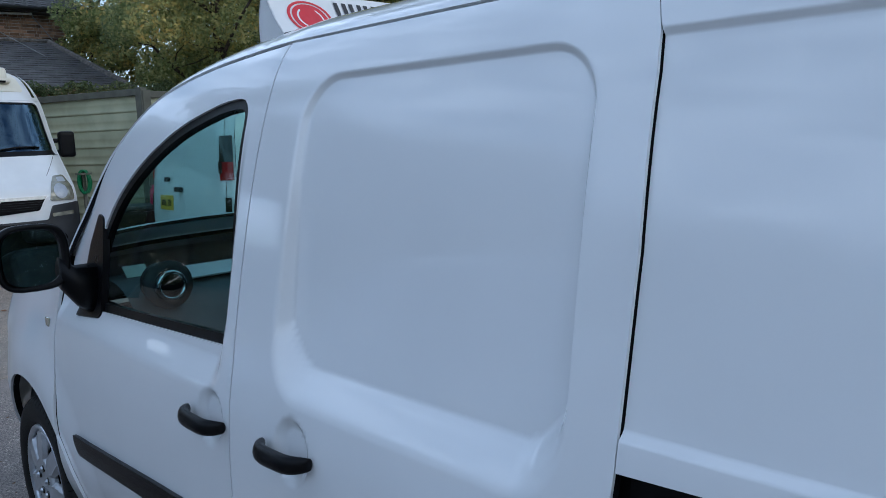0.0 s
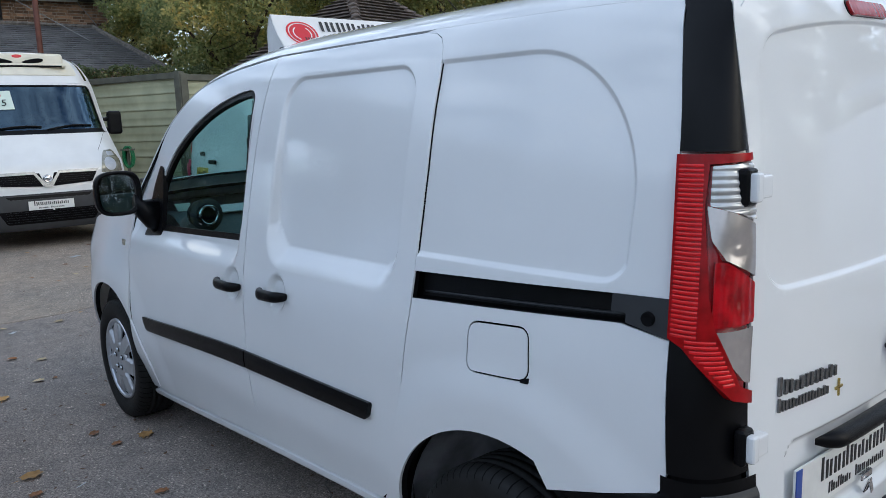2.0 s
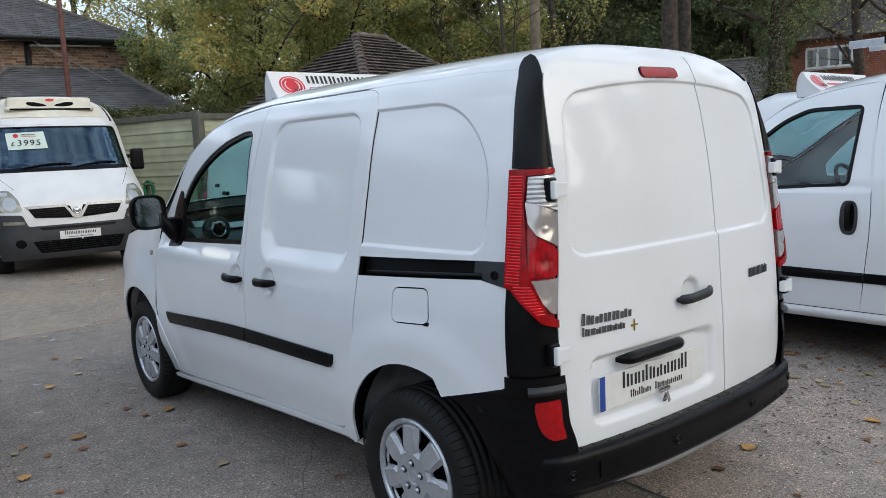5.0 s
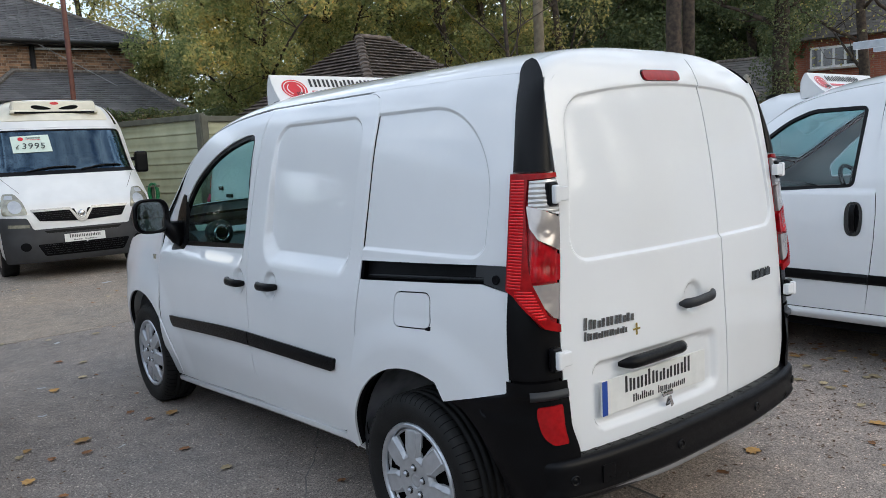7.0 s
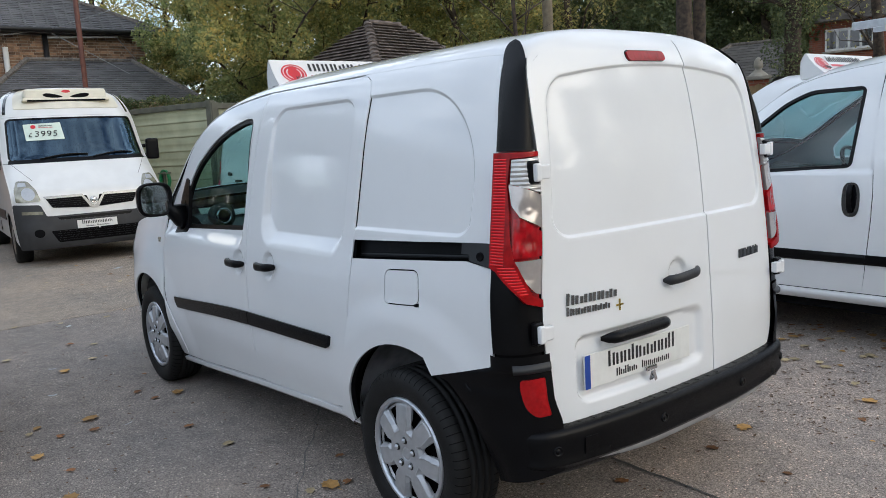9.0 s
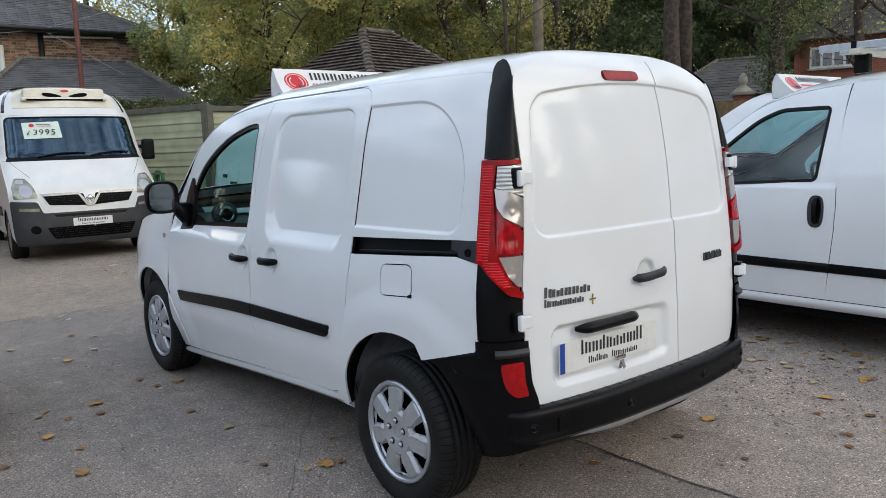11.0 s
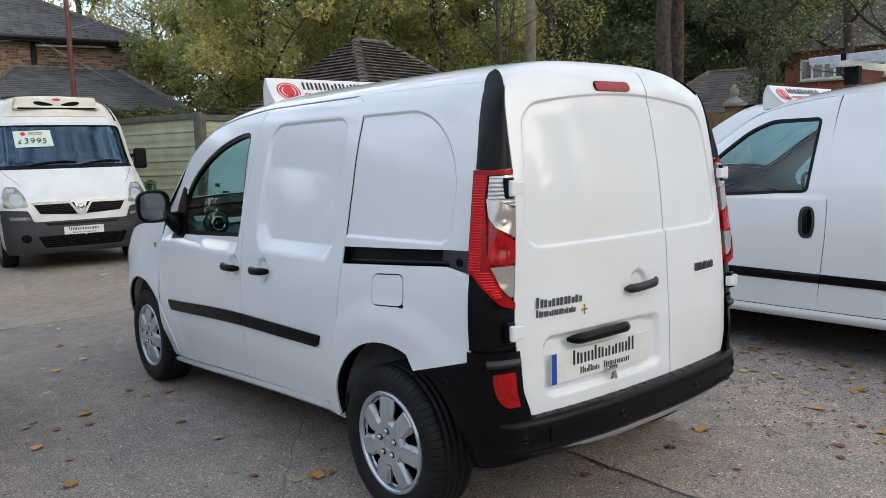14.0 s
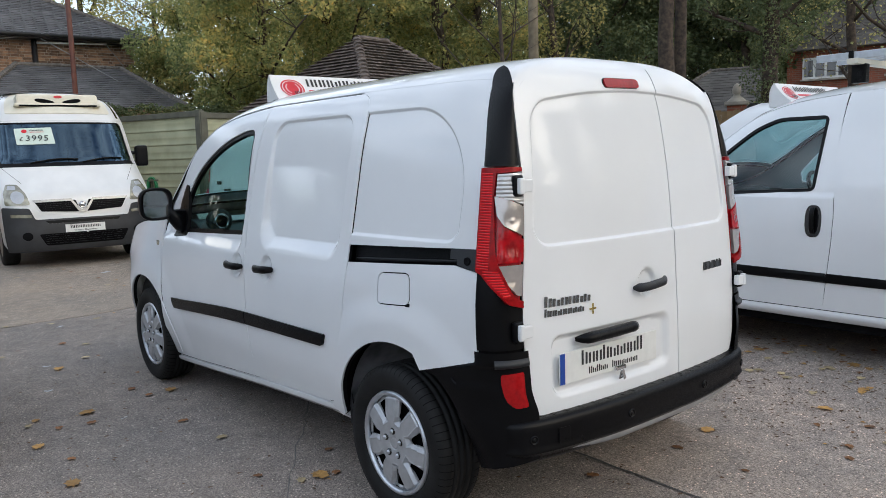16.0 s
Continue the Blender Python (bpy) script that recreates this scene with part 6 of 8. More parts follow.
            t = mesh("wheel_rim", [(a if s < 0 else -a, b, c) for a, b, c in vs], fs, STEEL, v)
            t.matrix_basis = Matrix.Translation((s * 0.865, cy, 0.338))
    grid("roof_skin", np.linspace(-1, 1, 14), np.linspace(1.75, 5.4, 8), lambda u, y: (u * 0.66, y, 2.545 + 0.03 * (1 - u * u)), PAINT_OLD, v)
    grid("rear_panel", np.linspace(-0.95, 0.95, 4), np.linspace(0.3, 2.55, 4), lambda x, z: (x * HX(z) / 0.99, 5.41 + 0 * z, z), PAINT_OLD, v, flip=True)
    # cab
    grid("dashboard", np.linspace(-0.88, 0.88, 14), np.linspace(0, 1, 7), lambda x, s: (x, 1.45 - 0.35 * s, 1.20 + 0.20 * np.sin(s * math.pi / 2)), TRIMCLOTH, v, flip=True)
    for xs in (-0.48, 0.48):
        block("seat_back", (xs, 2.15, 1.35), (0.5, 0.16, 0.75), TRIMCLOTH, v, 0.06, seg=4)
        block("headrest", (xs, 2.15, 1.80), (0.28, 0.1, 0.18), TRIMCLOTH, v, 0.04, seg=4)
    block("bulkhead", (0, 2.45, 1.3), (1.7, 0.03, 2.0), TRIMCLOTH, v, 0.01)
    block("cab_floor", (0, 1.8, 0.6), (1.8, 1.8, 0.05), DARK, v, 0.01)
    pts = [(-0.45 + 0.21 * math.cos(a), 1.62 + 0.14 * math.sin(a), 1.44 + 0.10 * math.sin(a)) for a in np.linspace(0, 2 * math.pi, 25)]
    vs, fs = tube(pts, 0.016)
    mesh("steering_wheel", vs, fs, BLACK, v)
    # wipers
    for x0, x1 in ((-0.55, 0.10), (0.16, 0.75)):
        vs, fs = tube([tuple(float(q) for q in off(0.015)(np.array(x0 + (x1 - x0) * t), np.array(1.475 + 0.055 * math.sin(t * 2.2)))) for t in np.linspace(0, 1, 8)], 0.011)
        mesh("wiper", vs, fs, BLACK, v)
    # price card behind the screen
    co = rounded([(-0.675, 1.745), (-0.165, 1.755), (-0.185, 2.000), (-0.690, 1.985)], 0.012)
    card = panel("price_card", co, off(0.008), CARD, v, step=0.05, edge=0.003, label="pale green price card")
    pts = off(0.014)
    for txt, size, uu, zz in (("£", 0.085, -0.640, 1.800), ("3995", 0.120, -0.560, 1.800)):
        c = bpy.data.curves.new("price", "FONT")
        c.body, c.size, c.extrude = txt, size * 1.15, 0.001
        c.space_character = 1.15
        t = new("price", c)
        t.data.materials.append(INK)
        q = [float(a) for a in pts(np.array(uu), np.array(zz))]
        q2 = [float(a) for a in pts(np.array(uu), np.array(zz + 0.1))]
        q3 = [float(a) for a in pts(np.array(uu + 0.2), np.array(zz))]
        ax = (Vector(q3) - Vector(q)).normalized()
        az = (Vector(q2) - Vector(q))
        az = (az - ax * az.dot(ax)).normalized()
        n_ = ax.cross(az)
        t.matrix_basis = Matrix.Translation(Vector(q) + n_ * 0.004) @ Matrix((ax, az, n_)).transposed().to_4x4()
        t.parent = card
    panel("card_mark", np.array([(-0.56 + 0.036 * math.cos(a), 1.945 + 0.028 * math.sin(a)) for a in np.linspace(0, 2 * math.pi, 17)[:-1]]), off(0.014), REDPRINT, card, step=0.02, edge=0)
    bars(card, "XXXXXXXXX", 0.19, 0.018, lambda a, b, d: tuple(float(q) for q in off(0.014 + d)(np.array(-0.49 + a), np.array(1.950 + b))), INK, 0.001, 0, 41, "card_lettering")
    bars(card, "XXXXXXXXX", 0.19, 0.014, lambda a, b, d: tuple(float(q) for q in off(0.014 + d)(np.array(-0.49 + a), np.array(1.925 + b))), REDPRINT, 0.001, 0, 42, "card_lettering")
    block("screen_paper", (-0.45, 1.12, 2.035), (0.16, 0.004, 0.05), SIGNWHITE, v, 0.001, Matrix.Rotation(radians(-45), 4, "X"))
    # roof chiller
    panel("chiller_frame", rounded([(-0.80, 2.215), (0.80, 2.215), (0.86, 2.535), (-0.86, 2.535)], 0.03), off(0.014), CREAM, v, step=0.06, edge=0.03, label="yellowed cream chiller surround")
    bm = bmesh.new()
    box(bm, (0, 0, 0), (1.14, 0.56, 0.19), 0.06, seg=4)
    box(bm, (0, -0.20, -0.075), (1.20, 0.20, 0.05), 0.02, seg=3)
    ch = part("roof_chiller", bm, CREAM, v, "yellowed white roof chiller unit", flat=True, m=Matrix.Translation((0.0, 1.50, 2.385)) @ Matrix.Rotation(radians(-8), 4, "X"))
    # near-black strip standing in for the shadow line below the unit
    block("chiller_gap_shade", (0.0, -0.292, -0.092), (1.08, 0.03, 0.022), DARK, ch, 0.002)
    for s in (-1, 1):
        block("roof_cap", (0.20 * s, 0.0, 0.098), (0.12, 0.10, 0.016), GREYPLASTIC, ch, 0.004)
    for s in (-1, 1):
        o = np.array([(0.185 * s + 0.135 * math.cos(a), -0.020 + (0.030 + 0.010 * s * math.cos(a)) * math.sin(a) - 0.016 * s * math.cos(a) * -1) for a in np.linspace(0, 2 * math.pi, 25)[:-1]])
        q = panel("chiller_vent", o[::1], lambda x, z: (x, -0.2835 + 0 * x, z), DARK, ch, step=0.03, edge=0.0)
    panel("chiller_mark", np.array([(0.06 * math.cos(a), 0.045 + 0.022 * math.sin(a)) for a in np.linspace(0, 2 * math.pi, 21)[:-1]]), lambda x, z: (x, -0.2840 + 0 * x, z), REDPRINT, ch, step=0.03, edge=0)
    return v


large_van()


# ---- small vans further off ----
def plain_van(m, label):
    """White small van seen from behind: twin doors, lamps, yellow plate."""
    v = thing("parked_van", label, "van", "parked vans", m)
    HX = curve([0.3, 0.6, 1.0, 1.3, 1.6, 1.75, 1.84, 1.88], [0.86, 0.90, 0.89, 0.86, 0.80, 0.75, 0.66, 0.5])
    RY = curve([0.3, 0.6, 1.0, 1.4, 1.7, 1.8, 1.88], [0.0, 0.0, 0.02, 0.06, 0.12, 0.18, 0.32])

    def re(u, z):
        q = np.clip(np.abs(u), 0, 1)
        return u * HX(z), RY(z) + 0.05 * q ** 2 + 0.10 * q ** 10, z

    def off(d):
        return lambda u, z: (re(u, z)[0], re(u, z)[1] - d, z)

    panel("rear_door", [(-0.9, 0.48), (0.10, 0.48), (0.10, 1.80), (-0.9, 1.80)], lambda u, z: (re(u, z)[0], re(u, z)[1] + 0.012 * smooth(0, 0.03, -box_sdf(u, z, -0.7, 0.0, 1.1, 1.68, 0.08)), z), PAINT, v, step=0.04, gap=0.003, edge=0.02)
    panel("rear_door", [(0.10, 0.48), (0.9, 0.48), (0.9, 1.80), (0.10, 1.80)], re, PAINT, v, step=0.04, gap=0.003, edge=0.02)
    panel("rear_frame", [(-1, 0.46), (1, 0.46), (1, 1.88), (-1, 1.88)], off(-0.015), PAINT, v, step=0.06, edge=0.02)
    panel("rear_bumper", [(-1, 0.26), (1, 0.26), (1, 0.475), (-1, 0.475)], off(0.05), PAINT, v, step=0.06, edge=0.08)
    for s in (-1, 1):
        o = rounded([(s * 0.84, 1.12), (s * 0.985, 1.12), (s * 0.985, 1.30), (s * 0.84, 1.30)][::s], 0.01)
        panel("lamp_shroud", rounded([(s * 0.84, 1.30), (s * 0.985, 1.30), (s * 0.985, 1.56), (s * 0.85, 1.56)][::s], 0.01), off(0.012), GLOSSBLACK, v, step=0.03, edge=0.02)
        panel("reflector", [(s * 0.90, 0.76), (s * 0.96, 0.76), (s * 0.96, 0.95), (s * 0.90, 0.95)][::s], off(0.012), GLOSSBLACK, v, step=0.03, edge=0.01)
        panel("tail_lamp", o, off(0.012), REDDEEP, v, step=0.03, edge=0.02)
        block("hinge", (s * 0.80, 0.05, 1.25), (0.03, 0.03, 0.12), BLACK, v, 0.006)
        for cy in (0.75, 3.5):
            vs, fs = lathe([(-0.09, 0.2), (-0.10, 0.24), (-0.095, 0.295), (-0.07, 0.31), (0.07, 0.31), (0.095, 0.295), (0.10, 0.2)], 32)
            t = mesh("tyre", vs, [q[::-1] for q in fs], RUBBER, v)
            t.matrix_basis = Matrix.Translation((s * 0.77, cy, 0.31))
        o = [(float(re(1.0, z)[1]), float(z)) for z in np.linspace(0.30, 1.87, 12)] + [(2.7, 1.87), (3.3, 1.5), (3.5, 1.1), (4.3, 0.95), (4.35, 0.30)]
        panel("flank", o, lambda y, z: (s * HX(z), y, z), PAINT, v, step=0.1, edge=0.02, flip=s < 0)
    stop = rounded([(-0.11, 1.765), (0.07, 1.765), (0.07, 1.795), (-0.11, 1.795)], 0.012)
    panel("stop_lamp", stop, off(0.008), REDDEEP, v, step=0.03, edge=0.012)
    p = panel("number_plate", [(-0.56, 0.79), (-0.20, 0.79), (-0.20, 0.95), (-0.56, 0.95)], off(0.008), PLATEYELLOW, v, step=0.06, edge=0.008)
    bars(p, "XXXX XXX", 0.28, 0.07, lambda a, b, d: tuple(float(q) for q in off(0.009 + d)(np.array(-0.52 + a), np.array(0.835 + b))), INK, 0.001, 0, 51, "plate_lettering")
    block("door_handle", (-0.02, 0.0, 1.02), (0.16, 0.03, 0.05), BLACK, v, 0.01)
    block("door_mark", (-0.30, 0.02, 1.12), (0.11, 0.02, 0.05), BLACK, v, 0.01)
    grid("roof_skin", np.linspace(-1, 1, 10), np.linspace(0.25, 2.8, 6), lambda u, y: (u * 0.55, y, 1.885 + 0.02 * (1 - u * u)), PAINT, v)
    grid("windscreen", np.linspace(-1, 1, 6), np.linspace(0, 1, 4), lambda u, s: (u * 0.7, 2.75 + 0.8 * s, 1.87 - 0.75 * s), GLOSSBLACK, v)
    grid("bonnet", np.linspace(-1, 1, 6), np.linspace(0, 1, 4), lambda u, s: (u * 0.85, 3.5 + 0.85 * s, 1.12 - 0.2 * s), PAINT, v)
    block("underbody_block", (0, 2.1, 0.36), (1.6, 4.0, 0.12), DARK, v, 0.02)
    return v


bgvan = plain_van(pose(1.946, 7.61, 0, 0, 0, -88), "white small van with yellow rear plate, parked before the fence")
van3 = copy_thing(bgvan, pose(6.2, -0.75, 0.0, 0, 0, 0))
tagged(van3, "white small van, its roof showing behind the neighbouring van")


# ---- blue car corner ----
def blue_car():
    c = thing("blue_car", "blue-grey metallic car with painted bumper, parked across from the vans", "car", m=pose(-1.955, 2.62, 0, 0, 0, 90))
    HX = curve([0.0, 0.12, 0.4, 1.0, 2.2, 3.4, 4.0, 4.1], [0.60, 0.80, 0.875, 0.89, 0.89, 0.87, 0.75, 0.6])
    TZ = curve([0.0, 0.15, 0.35, 0.7, 1.3, 2.2, 2.9, 3.4, 4.1], [0.72, 0.86, 0.98, 1.30, 1.46, 1.48, 1.25, 0.98, 0.75])
    rings = []
    for y in np.linspace(0, 4.1, 42):
        h, t = float(HX(y)), float(TZ(y))
        pr = [(-h * 0.95, 0.22), (-h, 0.40), (-h, 0.62), (-h * 0.985, 0.78), (-h * 0.95, 0.92 if t > 0.95 else t - 0.03), (-h * (0.80 if t > 1.0 else 0.9), max(t - 0.10, 0.93 if t > 1.0 else t - 0.015)), (-h * 0.55, t - 0.01), (0, t)]
        rings.append([(x, y, z) for x, z in pr] + [(-x, y, z) for x, z in pr[::-1][1:]])
    vs, fs = loft(rings, close=True)
    mesh("body", vs, fs, BLUE, c)
    rings = []
    for a in np.linspace(-1, 1, 41):
        q = abs(a)
        x, y = 0.90 * np.sign(a) * min(1, q * 1.35) ** 0.9 if q < 0.74 else 0.905 * np.sign(a), -0.05 + 0.16 * min(1, q * 1.35) ** 5 + (max(0, q - 0.74) / 0.26) * 0.5
        rings.append([(x * k, y + d, z) for k, d, z in ((0.93, 0.06, 0.20), (0.985, 0.02, 0.27), (1.0, 0.0, 0.36), (1.005, -0.01, 0.46), (1.0, -0.005, 0.53), (0.985, 0.01, 0.555), (0.95, 0.05, 0.57))])
    vs, fs = loft(rings, close=False, caps=False)
    mesh("rear_bumper", vs, fs, BLUE, c)
    for s in (-1, 1):
        bm = bmesh.new()
        box(bm, (s * 0.80, 0.16, 0.73), (0.12, 0.16, 0.24), 0.04, seg=3)
        part("tail_lamp", bm, CLEARLENS, c, flat=True)
        for cy in (0.75, 3.3):
            vs, fs = lathe([(-0.09, 0.2), (-0.10, 0.24), (-0.095, 0.295), (-0.07, 0.31), (0.07, 0.31), (0.095, 0.295), (0.10, 0.2)], 32)
            t = mesh("tyre", vs, [q[::-1] for q in fs], RUBBER, c)
            t.matrix_basis = Matrix.Translation((s * 0.80, cy, 0.31))
        grid("side_glass", np.linspace(0.9, 2.75, 12), np.linspace(0, 1, 5), lambda y, k: (s * (0.885 - 0.16 * k), y, 0.96 + (TZ(y) - 1.10) * k), GLOSSBLACK, c, flip=s < 0)
    return c


blue_car()


# ---- fence ----
FENCE = material("pale_green_coated_steel", (0.40, 0.41, 0.27), 0.45, noise=0.22, scale=2.5, bump=0.05, bump_scale=60, rough_var=0.08, color2=(0.30, 0.31, 0.20))
FENCEPOST = material("dark_green_post", (0.11, 0.11, 0.085), 0.55, noise=0.3, scale=6)


def fence_run(a, b, height, n):
    """Horizontal ribbed steel sheets between posts, with a capping rail."""
    f = thing("sheet_fence", "pale green ribbed steel sheet fence with dark posts", "fence")
    d = Vector((b[0] - a[0], b[1] - a[1], 0))
    L = d.length
    M = Matrix.Translation((a[0], a[1], 0)) @ Matrix.Rotation(math.atan2(d.y, d.x), 4, "Z")
    rows = 8
    h = (height - 0.10) / rows
    vs = []
    for k in range(rows):
        z = 0.05 + k * h
        prof = [(0.0, z - 0.002), (0.022, z + 0.012), (0.026, z + 0.03), (0.010, z + 0.05), (0.008, z + h * 0.5), (0.012, z + h * 0.55), (0.008, z + h * 0.6), (0.006, z + h - 0.012), (0.0, z + h)]
        me_v, me_f = loft([[(x, -dd, zz) for dd, zz in prof] for x in (0, L)], close=False, caps=False)
        ob = mesh("sheet", [tuple(M @ Vector(p)) for p in me_v], me_f, FENCE, f)
    for i in range(n + 1):
        bm = bmesh.new()
        box(bm, (L * i / n, -0.02, (height + 0.05) / 2), (0.14, 0.12, height + 0.05), 0.01)
        bmesh.ops.transform(bm, matrix=M, verts=bm.verts)
        part("post", bm, FENCEPOST, f, flat=True)
    bm = bmesh.new()
    box(bm, (L / 2, -0.02, height - 0.02), (L, 0.09, 0.11), 0.01)
    bmesh.ops.transform(bm, matrix=M, verts=bm.verts)
    part("capping", bm, FENCEPOST, f, flat=True)
    return f


fence_run((2.45, 15.75), (3.61, 12.38), 2.38, 1)
fence_run((3.64, 12.36), (12.6, 13.4), 2.34, 3)


# ---- buildings ----
def brick_material(name, c1, c2, mortar, scale=1.0):
    m = bpy.data.materials.new(name)
    m.use_nodes = True
    n, l = m.node_tree.nodes, m.node_tree.links
    p = n["Principled BSDF"]
    p.inputs["Roughness"].default_value = 0.9
    co, mp, bt = n.new("ShaderNodeTexCoord"), n.new("ShaderNodeMapping"), n.new("ShaderNodeTexBrick")
    mp.inputs["Rotation"].default_value = (radians(90), 0, 0)
    l.new(co.outputs["Object"], mp.inputs["Vector"])
    l.new(mp.outputs["Vector"], bt.inputs["Vector"])
    bt.inputs["Scale"].default_value = scale
    bt.inputs["Brick Width"].default_value, bt.inputs["Row Height"].default_value = 0.225, 0.075
    bt.inputs["Mortar Size"].default_value, bt.inputs["Bias"].default_value = 0.008, 0.1
    bt.inputs["Color1"].default_value, bt.inputs["Color2"].default_value, bt.inputs["Mortar"].default_value = (*c1, 1), (*c2, 1), (*mortar, 1)
    t = n.new("ShaderNodeTexNoise")
    t.inputs["Scale"].default_value, t.inputs["Detail"].default_value = 1.3, 6
    l.new(co.outputs["Object"], t.inputs["Vector"])
    r = n.new("ShaderNodeValToRGB")
    r.color_ramp.elements[0].position, r.color_ramp.elements[1].position = 0.3, 0.7
    r.color_ramp.elements[0].color, r.color_ramp.elements[1].color = (0.65, 0.62, 0.6, 1), (1.1, 1.08, 1.05, 1)
    l.new(t.outputs["Fac"], r.inputs["Fac"])
    x = n.new("ShaderNodeMixRGB")
    x.blend_type, x.inputs[0].default_value = "MULTIPLY", 1.0
    l.new(bt.outputs["Color"], x.inputs[1])
    l.new(r.outputs["Color"], x.inputs[2])
    l.new(x.outputs[0], p.inputs["Base Color"])
    k = n.new("ShaderNodeBump")
    k.inputs["Distance"].default_value, k.inputs["Strength"].default_value = 0.01, 0.8
    k.invert = True
    l.new(bt.outputs["Fac"], k.inputs["Height"])
    l.new(k.outputs["Normal"], p.inputs["Normal"])
    return m


BRICK = brick_material("brown_stock_brick", (0.30, 0.17, 0.10), (0.40, 0.25, 0.15), (0.28, 0.24, 0.20))
MORTAR = material("old_lime_mortar", (0.50, 0.44, 0.36), 0.95, noise=0.4, scale=5.0, bump=0.3, bump_scale=60)
STOCK = material("brown_stock_brick_face", (0.31, 0.185, 0.112), 0.9, noise=0.4, scale=9.0, bump=0.4, bump_scale=50, color2=(0.19, 0.12, 0.082))
BRICKRED = brick_material("red_brick", (0.33, 0.105, 0.055), (0.26, 0.085, 0.05), (0.24, 0.17, 0.13))
SLATE = material("weathered_slate", (0.092, 0.086, 0.085), 0.6, noise=0.4, scale=2.2, bump=0.2, bump_scale=30, vary=0.0, color2=(0.055, 0.050, 0.048))
SLATELIGHT = material("pale_grey_slate", (0.13, 0.120, 0.112), 0.65, noise=0.35, scale=2.0, bump=0.2, bump_scale=30)
CLAY = material("weathered_clay_tile", (0.195, 0.158, 0.137), 0.88, noise=0.5, scale=5.0, bump=0.4, bump_scale=60, color2=(0.085, 0.068, 0.058))
LICHEN = material("lichened_ridge_tile", (0.17, 0.15, 0.13), 0.9, noise=0.6, scale=14.0, bump=0.4, bump_scale=60)
WOODFENCE = material("weathered_fence_board", (0.23, 0.155, 0.075), 0.85, noise=0.35, scale=5.0, bump=0.3, bump_scale=90, vary=0.22)
WINWHITE = material("white_window_frame", (0.72, 0.72, 0.70), 0.45, noise=0.08, scale=8)
STONE = material("pale_stone", (0.42, 0.39, 0.33), 0.85, noise=0.3, scale=5, bump=0.3, bump_scale=60)
POLEWOOD = material("grey_pole_timber", (0.23, 0.19, 0.13), 0.85, noise=0.4, scale=9, bump=0.4, bump_scale=80)
RUSTPOLE = material("brown_painted_pole", (0.13, 0.045, 0.03), 0.6, noise=0.35, scale=9)
PIPEBLACK = material("black_pipe", (0.02, 0.02, 0.022), 0.5, noise=0.3, scale=8)


def courses(name, quad, gauge, width, thick, mat, parent, seed, kind_stuff=True, lift=0.0, jit=1.0, under=0.0):
    """Lapped slates or tiles over a sloping four-sided face: quad = lower left, lower right, upper right, upper left."""
    a, b, c, d = [Vector(p) for p in quad]
    nrm = (b - a).cross(d - a).normalized()
    tuck = ((d + c) - (a + b)).normalized() * under
    rows = max(1, int((d - a).length / gauge))
    r_ = random.Random(seed)
    vs, fs = [], []
    for i in range(rows):
        t0, t1 = i / rows, min(1.0, (i + 1.25) / rows)
        l0, r0, l1, r1 = a.lerp(d, t0), b.lerp(c, t0), a.lerp(d, t1), b.lerp(c, t1)
        n = max(1, int((r0 - l0).length / width))
        sh = 0.5 if i % 2 else 0.0
        for k in range(n + 1):
            u0, u1 = max(0.0, (k - sh) / n + 0.003), min(1.0, (k + 1 - sh) / n - 0.003)
            if u1 - u0 < 0.002:
                continue
            j = r_.uniform(-0.15, 0.35) * thick * jit
            p0, p1, p2, p3 = l0.lerp(r0, u0), l0.lerp(r0, u1), l1.lerp(r1, u1), l1.lerp(r1, u0)
            m_ = len(vs)
            up = nrm * (thick + j + lift)
            vs += [p0 + up, p1 + up, p2 + nrm * lift * 1.0, p3 + nrm * lift, p0 + tuck + nrm * (j * 0.5 + lift - 0.004), p1 + tuck + nrm * (j * 0.5 + lift - 0.004)]
            fs += [(m_, m_ + 1, m_ + 2, m_ + 3), (m_ + 4, m_ + 5, m_ + 1, m_)]
    ob = mesh(name, vs, fs, mat, parent, flat=True)
    return tagged(ob, kind="stuff")


def island_vary(mat, lo, hi):
    """Each separate piece of a joined mesh takes its own shade."""
    n, l = mat.node_tree.nodes, mat.node_tree.links
    p = n["Principled BSDF"]
    src = p.inputs["Base Color"].links[0].from_socket
    g, mr, hs = n.new("ShaderNodeNewGeometry"), n.new("ShaderNodeMapRange"), n.new("ShaderNodeHueSaturation")
    mr.inputs["To Min"].default_value, mr.inputs["To Max"].default_value = lo, hi
    l.new(g.outputs["Random Per Island"], mr.inputs["Value"])
    l.new(mr.outputs["Result"], hs.inputs["Value"])
    l.new(src, hs.inputs["Color"])
    l.new(hs.outputs["Color"], p.inputs["Base Color"])


for m_, lo, hi in ((SLATE, 0.7, 1.3), (SLATELIGHT, 0.75, 1.2), (CLAY, 0.72, 1.28), (STOCK, 0.45, 1.55)):
    island_vary(m_, lo, hi)


